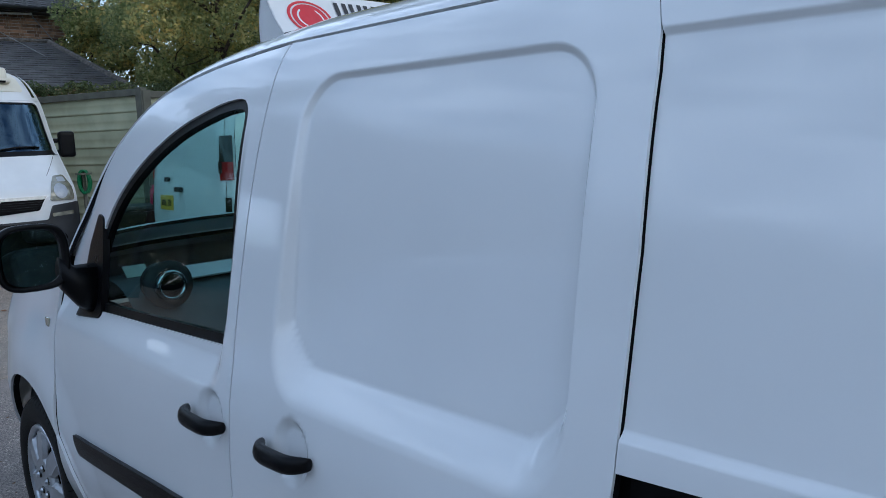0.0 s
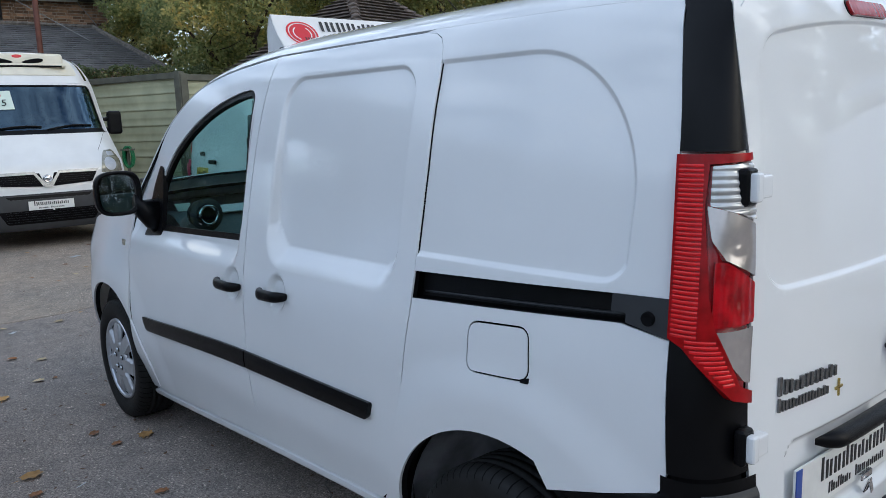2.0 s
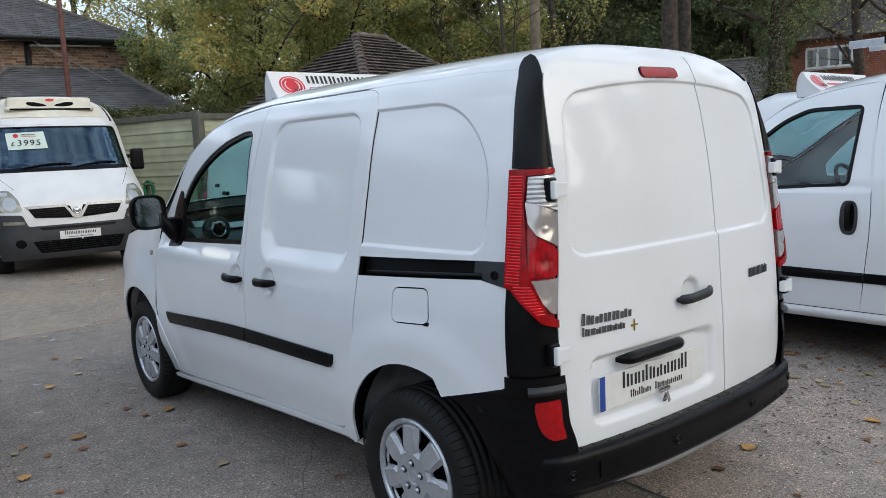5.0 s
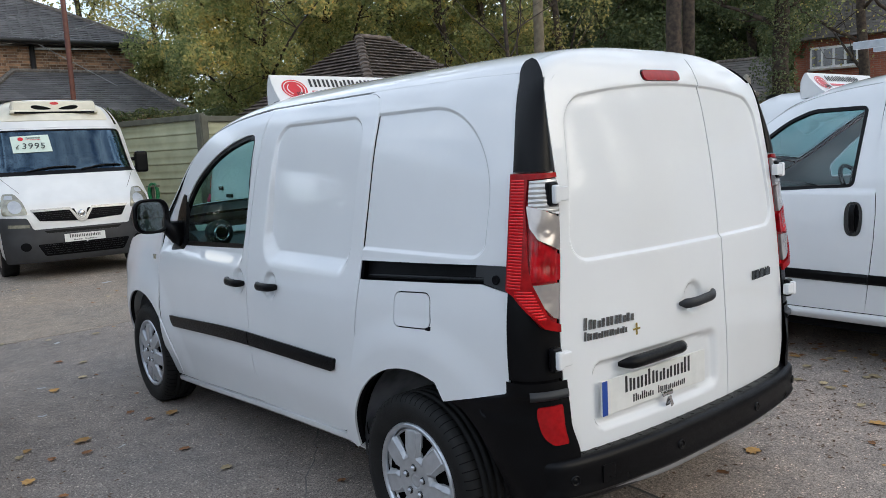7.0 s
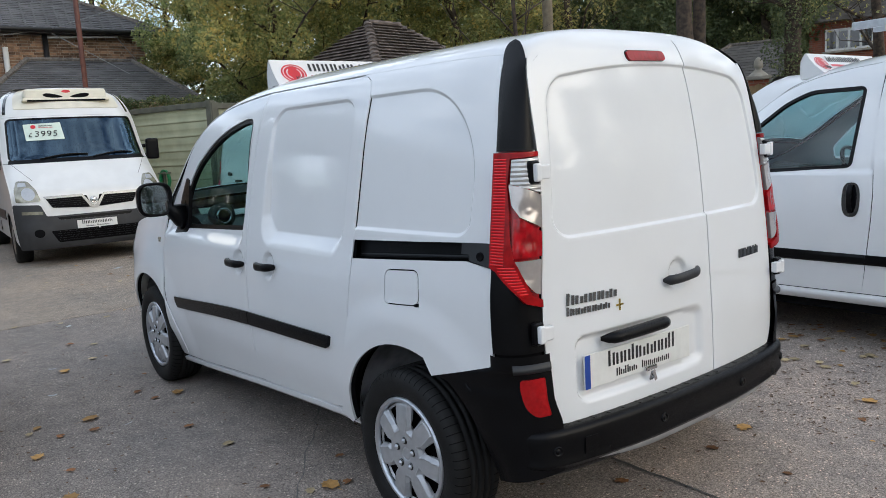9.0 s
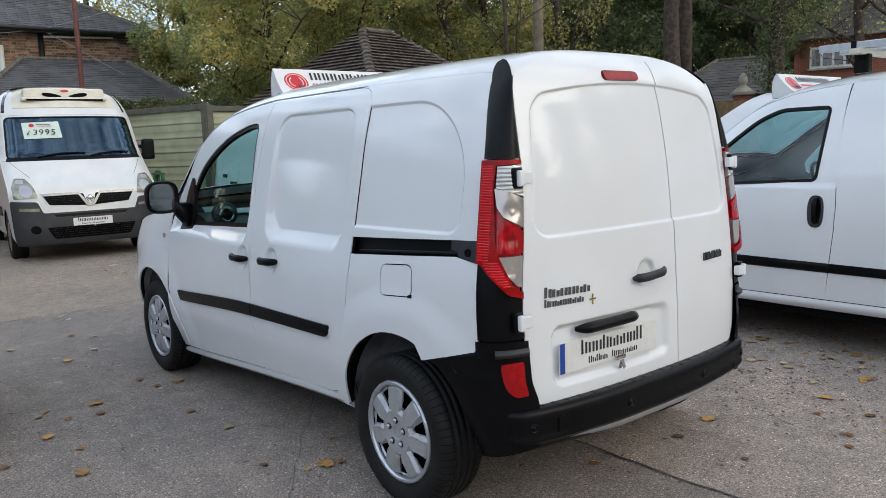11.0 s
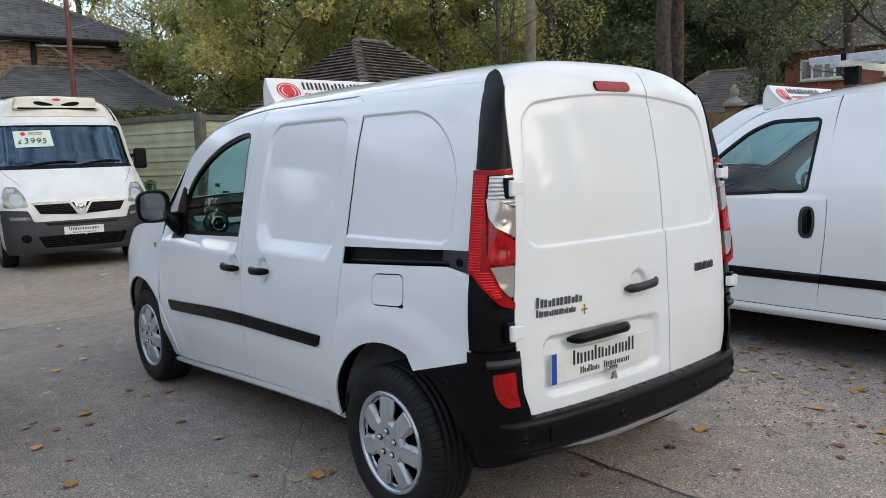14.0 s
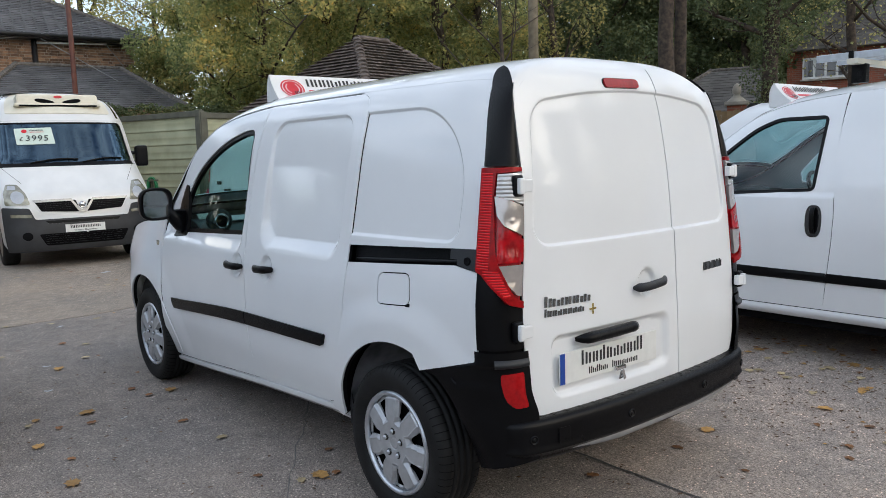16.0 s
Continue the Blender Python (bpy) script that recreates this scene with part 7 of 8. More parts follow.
def hip_roof(parent, x0, x1, y0, y1, ze, zr, ridge0, ridge1, ry, gauge, width, thick, mat, seed, over=0.3, which="front left right back", cap=None, hips=True, jit=1.0, under=0.0):
    """Four lapped faces with ridge and hip tiles."""
    x0, x1, y0, y1 = x0 - over, x1 + over, y0 - over, y1 + over
    A, B, C, D = (x0, y0, ze), (x1, y0, ze), (x1, y1, ze), (x0, y1, ze)
    R0, R1 = (ridge0, ry, zr), (ridge1, ry, zr)
    base = mesh("roof", [A, B, C, D, R0, R1], [(0, 1, 5, 4), (1, 2, 5), (2, 3, 4, 5), (3, 0, 4), (3, 2, 1, 0)], mat, parent, flat=True)
    if "front" in which:
        courses("slate", (A, B, R1, R0), gauge, width, thick, mat, base, seed, jit=jit, under=under)
    if "right" in which:
        courses("slate", (B, C, R1, R1), gauge, width, thick, mat, base, seed + 1, jit=jit, under=under)
    if "left" in which:
        courses("slate", (D, A, R0, R0), gauge, width, thick, mat, base, seed + 2, jit=jit, under=under)
    for p, q in ((R0, R1), (A, R0), (B, R1)) if hips else ((R0, R1),):
        n = max(2, int((Vector(q) - Vector(p)).length / 0.33))
        vs, fs = [], []
        for k in range(n):
            a, b = Vector(p).lerp(Vector(q), k / n), Vector(p).lerp(Vector(q), (k + 1.08) / n)
            tv, tf = tube([a + Vector((0, 0, 0.0)), b + Vector((0, 0, 0.012))], 0.075, 7)
            o = len(vs)
            vs += tv
            fs += [tuple(o + i for i in f_) for f_ in tf]
        tagged(mesh("ridge_tile", vs, fs, cap or LICHEN, base, flat=True), kind="stuff")
    return base


# house with an upper brick storey and a slate roof
house = thing("brick_house", "old brown brick house with slate hipped roof and black gutter", "house")
block("wall", (0.72, 25.0, 2.45), (9.44, 7.4, 4.9), MORTAR, house, 0.02)
hip_roof(house, -4.0, 5.45, 21.3, 28.7, 5.0, 7.0, -0.5, 2.87, 25.0, 0.22, 0.28, 0.012, SLATE, 3, 0.45)
block("fascia", (0.75, 20.88, 4.93), (10.3, 0.05, 0.15), PIPEBLACK, house, 0.01)
vs, fs = tube([(-4.4, 20.82, 4.94), (5.9, 20.82, 4.94)], 0.06)
mesh("gutter", vs, fs, PIPEBLACK, house)
# soffit coloured black, for the shadow under the eave
block("soffit", (0.75, 21.1, 4.88), (10.3, 0.42, 0.03), PIPEBLACK, house, 0.004)
vs, fs = tube([(2.75, 21.22, 4.9), (2.75, 21.22, 0.2)], 0.07)
mesh("downpipe", vs, fs, PIPEBLACK, house)
vs, fs = tube([(1.75, 21.2, 4.50), (1.75, 21.2, 2.0)], 0.07)
mesh("vent_pipe", vs, fs, WINWHITE, house)
vs, fs = tube([(2.80, 21.15, 4.78), (4.6, 21.0, 4.83)], 0.03)
mesh("waste_pipe", vs, fs, WINWHITE, house)


def brick_skin(parent, x0, x1, y, z0, z1, seed):
    """Bricks laid as alternate stretchers and headers, standing proud of the mortar."""
    r_ = random.Random(seed)
    vs, fs = [], []
    row = 0
    z = z0
    while z + 0.065 < z1:
        x, head = x0 - (0.169 if row % 2 else 0.0), row % 2 == 0
        while x < x1:
            wide = 0.213 if head else 0.100
            head = not head
            a, b = max(x, x0), min(x + wide, x1)
            if b - a > 0.03:
                d = y - 0.010 - r_.uniform(0, 0.005)
                k = len(vs)
                vs += [(a, d, z), (b, d, z), (b, d, z + 0.063), (a, d, z + 0.063), (a, y, z), (b, y, z), (b, y, z + 0.063), (a, y, z + 0.063)]
                fs += [(k, k + 1, k + 2, k + 3), (k, k + 4, k + 5, k + 1), (k + 2, k + 6, k + 7, k + 3), (k, k + 3, k + 7, k + 4), (k + 1, k + 5, k + 6, k + 2)]
            x += wide + 0.012
        z += 0.075
        row += 1
    return tagged(mesh("brick", vs, fs, STOCK, parent, flat=True), kind="stuff")


brick_skin(house, -1.2, 5.44, 21.3, 3.2, 4.86, 61)
outb = thing("outbuilding", "low brick outbuilding with a grey slate hipped roof against the house", "outbuilding")
block("wall", (2.75, 18.9, 1.35), (4.4, 4.7, 2.7), BRICK, outb, 0.02)
hip_roof(outb, 0.5, 4.98, 16.9, 23.6, 2.72, 4.07, 2.06, 4.70, 20.3, 0.20, 0.26, 0.012, SLATE, 9, 0.25, "front right left")
wing_ = thing("slate_lean_to", "grey slate hipped wing roof with lichened ridge tiles", "outbuilding")
block("wall", (-2.6, 18.0, 1.3), (4.4, 4.0, 2.6), BRICK, wing_, 0.02)
hip_roof(wing_, -4.8, -0.4, 16.0, 20.0, 2.6, 3.95, -2.9, -2.3, 18.0, 0.20, 0.26, 0.012, SLATE, 15, 0.25, "front right")

# small square hut with a clay-tile roof
hut = thing("tiled_hut", "small building with a steep brown clay tile roof", "outbuilding", m=pose(8.2, 12.95, 0, 0, 0, 10))
block("wall", (0, 0, 1.2), (4.6, 4.4, 2.4), BRICK, hut, 0.02)
hip_roof(hut, -2.3, 2.3, -2.2, 2.2, 2.35, 4.15, -0.5, 0.5, 0.0, 0.165, 0.17, 0.055, CLAY, 23, 0.25, cap=CLAY, hips=False, jit=0.25, under=0.05)
# bonnet tiles lapping over the hips, one to a course
for p, q in (((-2.55, -2.45, 2.35), (-0.5, 0, 4.15)), ((2.55, -2.45, 2.35), (0.5, 0, 4.15))):
    p, q = Vector(p), Vector(q)
    side = (q - p).cross(Vector((0, 0, 1))).normalized()
    up = side.cross(q - p).normalized()
    for k in range(18):
        a, b = p.lerp(q, k / 18), p.lerp(q, (k + 1.3) / 18)
        rings = [[tuple(e + side * (w * math.cos(g_)) + up * (h * math.sin(g_) - 0.03)) for g_ in np.linspace(0, math.pi, 9)] + [tuple(e - up * 0.05)] for e, w, h in ((a, 0.12, 0.10), (b, 0.09, 0.05))]
        vs, fs = loft(rings)
        mesh("bonnet_tile", vs, fs, CLAY, hut, flat=True)

# far grey-roofed house and red brick house
grey = thing("grey_roofed_house", "low house with pale grey slate roof behind a fence", "house", m=pose(19.65, 6.72, 0, 0, 0, -67.7))
block("wall", (-3.7, 2.5, 1.2), (3.4, 5.0, 2.4), BRICKRED, grey, 0.02)
hip_roof(grey, -5.4, -2.0, 0, 5.0, 2.4, 3.80, -4.1, -2.6, 2.5, 0.22, 0.3, 0.012, SLATELIGHT, 31, 0.3, "front left right")
for k in range(3):
    w = block("window", (-4.85 + 1.15 * k, -0.02, 1.95), (0.62, 0.08, 0.7), WINWHITE, grey, 0.01)
    block("pane", (-4.85 + 1.15 * k, -0.065, 1.93), (0.46, 0.01, 0.54), GLOSSBLACK, w, 0.002)
redh = thing("red_brick_house", "red brick house with white casement windows and slate roof", "house", m=pose(29.3, 6.3, 0, 0, 0, -73))
block("wall", (0.3, 3.5, 2.45), (13.4, 7.0, 4.9), BRICKRED, redh, 0.02)
hip_roof(redh, -6.4, 7.0, 0, 7.0, 4.9, 8.2, -3.5, 3.5, 3.5, 0.24, 0.3, 0.012, SLATELIGHT, 41, 0.4, "front left")
for x0 in (-5.02, -2.2):
    w = block("window", (x0, -0.03, 4.22), (1.62, 0.12, 0.80), WINWHITE, redh, 0.01)
    for k in range(4):
        block("pane", (x0 - 0.585 + 0.39 * k, -0.095, 4.22), (0.30, 0.01, 0.62), GLOSSBLACK, w, 0.002)
    block("sill", (x0, -0.08, 3.79), (1.75, 0.2, 0.07), STONE, w, 0.01)

# boarded fence and gate pier
wf = thing("board_fence", "brown close-boarded timber fence", "fence", m=pose(14.77, 7.6, 0, 0, 0, -60))
bd = bpy.data.meshes.new("board")
bm = bmesh.new()
box(bm, (0, 0, 1.12), (0.138, 0.022, 2.24), 0.006)
bm.to_mesh(bd)
bm.free()
bd.materials.append(WOODFENCE)
for k in range(44):
    o = new("board", bd)
    o.parent = wf
    o.matrix_basis = pose(-2.6 + 0.14 * k, 0.012 * (k % 2), 0.02 * math.sin(k * 2.3))
for z in (0.5, 1.8):
    block("rail", (0.45, 0.06, z), (6.2, 0.06, 0.09), WOODFENCE, wf, 0.01)
pier = thing("gate_pier", "brick gate pier with a stone cap and ball finial", "pier", m=pose(15.74, 7.92, 0, 0, 0, -60))
block("shaft", (0, 0, 1.2), (0.46, 0.46, 2.4), BRICKRED, pier, 0.01)
block("cap", (0, 0, 2.45), (0.58, 0.58, 0.10), STONE, pier, 0.03)
vs, fs = lathe([(2.50, 0.36), (2.56, 0.28), (2.63, 0.14), (2.68, 0.11), (2.70, 0.15), (2.77, 0.165), (2.86, 0.145), (2.93, 0.08), (2.96, 0.0)], 24, "z")
mesh("finial", [(a * 0.66, b * 0.66, c) for a, b, c in vs], [q[::-1] for q in fs], STONE, pier)

# poles and wires
def pole(name, x, y, h, r0, mat, label, taper=0.75):
    vs, fs = tube([(x, y, -0.1), (x + 0.02, y, h * 0.5), (x + 0.01, y, h)], r0, 14, taper)
    return tagged(mesh(name, vs, fs, mat), label, "pole")


pole("telegraph_pole", 9.10, 8.62, 8.5, 0.115, POLEWOOD, "weathered timber telegraph pole")
pole("steel_pole", 1.80, 14.1, 7.5, 0.048, RUSTPOLE, "thin red-brown painted steel pole", 1.0)
WIRE = material("grey_cable", (0.30, 0.30, 0.29), 0.6, noise=0.2, scale=9)


def wire(p, q, sag, label, n=14):
    pts = [tuple(Vector(p).lerp(Vector(q), t) - Vector((0, 0, sag * 4 * t * (1 - t)))) for t in np.linspace(0, 1, n)]
    vs, fs = tube(pts, 0.011, 5)
    return tagged(mesh("overhead_cable", vs, fs, WIRE), label, "cable", "overhead cables")


wire((2.75, 21.0, 4.95), (-8, 19.0, 3.9), 0.25, "grey cable from the house eave")
wire((2.75, 21.0, 4.95), (4.2, 19.0, 3.6), 0.0, "grey cable down to the outbuilding roof")
wire((4.55, 21.0, 4.85), (5.0, 20.9, 4.2), 0.0, "grey cable down the house corner")
wire((2.75, 21.0, 4.95), (9.10, 8.62, 7.4), 0.35, "grey cable across the roof")


# ---- trees ----
def leaf_material(name, stops, trans=0.35):
    m = bpy.data.materials.new(name)
    m.use_nodes = True
    n, l = m.node_tree.nodes, m.node_tree.links
    p = n["Principled BSDF"]
    p.inputs["Roughness"].default_value = 0.55
    p.inputs["Specular IOR Level"].default_value = 0.3
    g = n.new("ShaderNodeNewGeometry")
    r = n.new("ShaderNodeValToRGB")
    r.color_ramp.elements.remove(r.color_ramp.elements[1])
    for i, (pos, c) in enumerate(stops):
        e = r.color_ramp.elements[0] if i == 0 else r.color_ramp.elements.new(pos)
        e.position, e.color = pos, (*c, 1)
    # each leaf its own shade, and whole boughs turning before others
    co, nz, mr, ad = n.new("ShaderNodeTexCoord"), n.new("ShaderNodeTexNoise"), n.new("ShaderNodeMapRange"), n.new("ShaderNodeMath")
    nz.inputs["Scale"].default_value, nz.inputs["Detail"].default_value = 0.9, 3.0
    mr.inputs["From Min"].default_value, mr.inputs["From Max"].default_value = 0.36, 0.66
    mr.inputs["To Min"].default_value, mr.inputs["To Max"].default_value = 0.0, 0.5
    ad.operation, ad.inputs[1].default_value = "MULTIPLY_ADD", 0.5
    l.new(co.outputs["Object"], nz.inputs["Vector"])
    l.new(nz.outputs["Fac"], mr.inputs["Value"])
    l.new(g.outputs["Random Per Island"], ad.inputs[0])
    l.new(mr.outputs["Result"], ad.inputs[2])
    l.new(ad.outputs[0], r.inputs["Fac"])
    l.new(r.outputs["Color"], p.inputs["Base Color"])
    t, x = n.new("ShaderNodeBsdfTranslucent"), n.new("ShaderNodeMixShader")
    x.inputs["Fac"].default_value = trans
    l.new(r.outputs["Color"], t.inputs["Color"])
    l.new(p.outputs["BSDF"], x.inputs[1])
    l.new(t.outputs["BSDF"], x.inputs[2])
    l.new(x.outputs["Shader"], n["Material Output"].inputs["Surface"])
    return m


LEAF_AUTUMN = leaf_material("olive_and_yellow_leaves", [(0.0, (0.15, 0.185, 0.075)), (0.35, (0.30, 0.34, 0.135)), (0.62, (0.51, 0.49, 0.19)), (0.85, (0.76, 0.62, 0.21)), (1.0, (0.78, 0.52, 0.15))], 0.55)
LEAF_DARK = leaf_material("dark_green_leaves", [(0.0, (0.065, 0.088, 0.042)), (0.6, (0.14, 0.175, 0.078)), (1.0, (0.38, 0.36, 0.14))])
LEAF_YELLOW = leaf_material("yellowing_leaves", [(0.0, (0.16, 0.17, 0.065)), (0.5, (0.38, 0.36, 0.13)), (1.0, (0.64, 0.49, 0.15))], 0.5)
BARK = material("grey_brown_bark", (0.088, 0.064, 0.045), 0.95, noise=0.45, scale=11, bump=1.0, bump_scale=22, color2=(0.028, 0.022, 0.018), detail=8.0)


def leaf_cloud(name, centers, radii, count, size, mat, parent, seed, flatten=0.8):
    """Many small leaves scattered through overlapping clumps, thickest near each clump's skin."""
    g = np.random.default_rng(seed)
    centers, radii = np.array(centers, float), np.array(radii, float)
    w = radii ** 2 / np.sum(radii ** 2)
    pick = g.choice(len(centers), count, p=w)
    d = g.normal(size=(count, 3))
    d /= np.linalg.norm(d, axis=1)[:, None]
    rr = radii[pick] * np.where(g.random(count) < 0.75, 0.86 + 0.26 * g.random(count), 0.3 + 0.6 * g.random(count))
    P = centers[pick] + d * rr[:, None] * np.array([1, 1, flatten])
    P[:, 2] = np.maximum(P[:, 2], 0.15)
    n = d * 0.6 + g.normal(size=(count, 3)) * 0.8 + np.array([0, 0, 0.5])
    n /= np.linalg.norm(n, axis=1)[:, None]
    a = np.cross(n, g.normal(size=(count, 3)))
    a /= np.linalg.norm(a, axis=1)[:, None]
    b = np.cross(n, a)
    s = size * (0.6 + 0.8 * g.random(count))[:, None]
    V = np.stack([P - a * s, P - b * s * 0.55 + n * s * 0.12, P + a * s, P + b * s * 0.55 + n * s * 0.12], 1).reshape(-1, 3)
    me = bpy.data.meshes.new(name)
    me.vertices.add(len(V))
    me.vertices.foreach_set("co", V.ravel())
    me.loops.add(4 * count)
    me.loops.foreach_set("vertex_index", np.arange(4 * count))
    me.polygons.add(count)
    me.polygons.foreach_set("loop_start", np.arange(count) * 4)
    me.update()
    me.validate()
    me.materials.append(mat)
    ob = new(name, me)
    if parent:
        ob.parent = parent
    return ob


def grow_limbs(seed, base, height, r0, n_limb, spread, lean=(0, 0), fork=0.35, twigs=4):
    """Trunk and limbs as tubes; also gives the limb tips."""
    r_ = random.Random(seed)
    vs, fs, tips = [], [], []

    def add(pts, r, taper, n=7):
        tv, tf = tube(pts, r, n, taper)
        o = len(vs)
        vs.extend(tv)
        fs.extend(tuple(o + i for i in q) for q in tf)

    b = Vector(base)
    topv = b + Vector((lean[0], lean[1], height))
    spine = [b.lerp(topv, t) + Vector((r_.uniform(-1, 1), r_.uniform(-1, 1), 0)) * 0.03 * height * t * (1 - t) * 2 for t in np.linspace(0, 1, 7)]
    spine[0] = b - Vector((0, 0, 0.15))
    add(spine, r0, 0.35, 10)
    for k in range(n_limb):
        t = fork + (1 - fork) * (k + r_.random() * 0.6) / n_limb
        i = min(int(t * 6), 5)
        p = spine[i].lerp(spine[i + 1], t * 6 - i)
        ang = k * 2.4 + r_.uniform(-0.5, 0.5)
        ln = spread * (1.15 - 0.6 * t) * r_.uniform(0.75, 1.2)
        d = Vector((math.cos(ang), math.sin(ang), r_.uniform(0.35, 0.9)))
        pts = [p]
        for q in range(4):
            d = (d + Vector((r_.uniform(-0.25, 0.25), r_.uniform(-0.25, 0.25), r_.uniform(-0.05, 0.2)))).normalized()
            pts.append(pts[-1] + d * ln / 4)
        add(pts, r0 * 0.38 * (1.1 - t * 0.6), 0.25, 6)
        tips.append(pts[-1])
        tips.append(pts[2])
        for q in range(twigs):
            s = pts[r_.randint(1, 3)]
            e = Vector((r_.uniform(-1, 1), r_.uniform(-1, 1), r_.uniform(0.0, 1.0))).normalized()
            tw = [s, s + e * ln * 0.2, s + (e + Vector((r_.uniform(-0.4, 0.4), r_.uniform(-0.4, 0.4), 0.2))) * ln * 0.38]
            add(tw, r0 * 0.10, 0.3, 4)
            tips.append(tw[-1])
    return vs, fs, tips


def tree(az, dist, height, r0, crown, leaf, count, size, seed, label, low=0.3, spread=None, group="trees behind the yard", z_min=0.0, n_limb=9):
    x, y = -2.55 + dist * math.sin(radians(az)), -2.39 + dist * math.cos(radians(az))
    t = thing("tree", label, "tree", group, pose(x, y, 0))
    spread = spread or crown
    vs, fs, tips = grow_limbs(seed, (0, 0, 0), height * 0.92, r0, n_limb, spread, fork=low)
    mesh("trunk", vs, fs, BARK, t)
    if count:
        g = random.Random(seed)
        cs, rs = [], []
        for p in tips:
            cs.append((p.x, p.y, max(p.z, z_min + 0.4)))
            rs.append(crown * g.uniform(0.12, 0.29))
        leaf_cloud("crown", cs, rs, count, size, leaf, t, seed)
    return t


AUT, DRK = "tree with olive and yellow autumn leaves, behind the fence", "tall dark green tree behind the yard"
tree(27.4, 20.5, 8.5, 0.16, 3.0, LEAF_AUTUMN, 46000, 0.050, 101, AUT, 0.18)
tree(32.0, 23.0, 9.5, 0.18, 3.8, LEAF_AUTUMN, 46000, 0.052, 102, AUT, 0.16)
tree(36.5, 25.5, 10.0, 0.20, 4.2, LEAF_AUTUMN, 46000, 0.056, 103, AUT, 0.16)
tree(40.0, 23.0, 9.0, 0.17, 3.4, LEAF_AUTUMN, 30000, 0.050, 104, AUT, 0.15)
tree(42.8, 24.0, 10.0, 0.18, 2.6, LEAF_AUTUMN, 26000, 0.052, 105, AUT, 0.2)
tree(48.2, 23.0, 9.5, 0.15, 3.0, LEAF_YELLOW, 6000, 0.055, 106, "thin tree with yellowing leaves behind the yard", 0.2)
tree(15.5, 36.0, 11.0, 0.22, 3.4, LEAF_YELLOW, 9000, 0.075, 107, "yellowing tree behind the house roof", 0.3)
tree(23.6, 23.5, 6.6, 0.12, 2.3, LEAF_AUTUMN, 42000, 0.045, 118, AUT, 0.12)
tree(20.0, 24.0, 4.9, 0.09, 1.5, LEAF_AUTUMN, 16000, 0.042, 116, "low leafy tree against the outbuilding corner", 0.12)
tree(20.2, 33.0, 10.0, 0.16, 3.2, LEAF_YELLOW, 5000, 0.06, 117, "half-bare yellowing tree behind the house roof", 0.3, n_limb=14)
tree(51.5, 34.0, 11.0, 0.25, 4.6, LEAF_DARK, 44000, 0.07, 108, DRK, 0.1)
tree(56.5, 36.0, 11.0, 0.25, 4.6, LEAF_DARK, 46000, 0.07, 109, DRK, 0.1)
tree(61.0, 34.0, 11.0, 0.25, 4.2, LEAF_DARK, 40000, 0.07, 119, DRK, 0.1)
tree(56.0, 17.5, 12.0, 0.205, 2.4, LEAF_DARK, 0, 0.06, 111, "bare rough-barked tree trunk", 0.72)
tree(56.85, 17.9, 12.0, 0.165, 2.4, LEAF_DARK, 0, 0.06, 112, "bare rough-barked tree trunk", 0.72)
ivy_tree = tree(62.5, 19.5, 11.0, 0.22, 1.7, LEAF_DARK, 12000, 0.040, 110, "ivy-clad tree trunk with dark drooping leaves", 0.30, n_limb=14)
leaf_cloud("ivy", [(0.10 * math.sin(k * 1.9), 0.10 * math.cos(k * 1.3), 0.4 + 0.28 * k) for k in range(32)], [0.38 + 0.10 * math.sin(k * 2.3) for k in range(32)], 15000, 0.032, LEAF_DARK, ivy_tree, 210)
tree(67.5, 24.0, 10.0, 0.17, 3.6, LEAF_YELLOW, 2600, 0.045, 113, "thin tree with few yellow leaves before the red house", 0.3)
tree(71.0, 22.0, 10.0, 0.20, 3.4, LEAF_AUTUMN, 2600, 0.045, 114, "thin tree with few leaves before the red house", 0.3)
tree(44.3, 15.5, 6.4, 0.065, 2.3, LEAF_YELLOW, 0, 0.05, 115, "bare many-stemmed small tree by the pole", 0.10, n_limb=18)


def belt(name, label, category, seed, origin, az0, az1, d0, d1, z0, z1, clumps, r0, r1, count, size, mat=None):
    """A stretch of far foliage round the yard, between two bearings."""
    g = np.random.default_rng(seed)
    az_, dd = np.radians(g.uniform(az0, az1, clumps)), g.uniform(d0, d1, clumps)
    cs = np.stack([origin[0] + dd * np.sin(az_), origin[1] + dd * np.cos(az_), g.uniform(z0, z1, clumps)], 1)
    return tagged(leaf_cloud(name, cs, g.uniform(r0, r1, clumps), count, size, mat or LEAF_DARK, None, seed + 1), label, category, kind="stuff")


# woodland behind everything; its canopy is added, unseen, for the roof to reflect
belt("woodland", "dark green trees behind the timber fence", "woodland", 75, (-2.5, -2.4), 46, 67, 37, 43, 1, 13, 120, 1.4, 2.4, 90000, 0.10)
belt("woodland_belt", "dark distant woodland behind the yard", "woodland", 77, (-2.5, -2.4), 27, 95, 38, 48, 0.5, 12, 260, 1.4, 2.8, 90000, 0.17)
belt("woodland_canopy", "dark green foliage added above the woodland, out of view", "woodland", 83, (-2.5, -2.4), 29, 78, 34, 42, 14, 26, 150, 1.8, 3.2, 13000, 0.26)
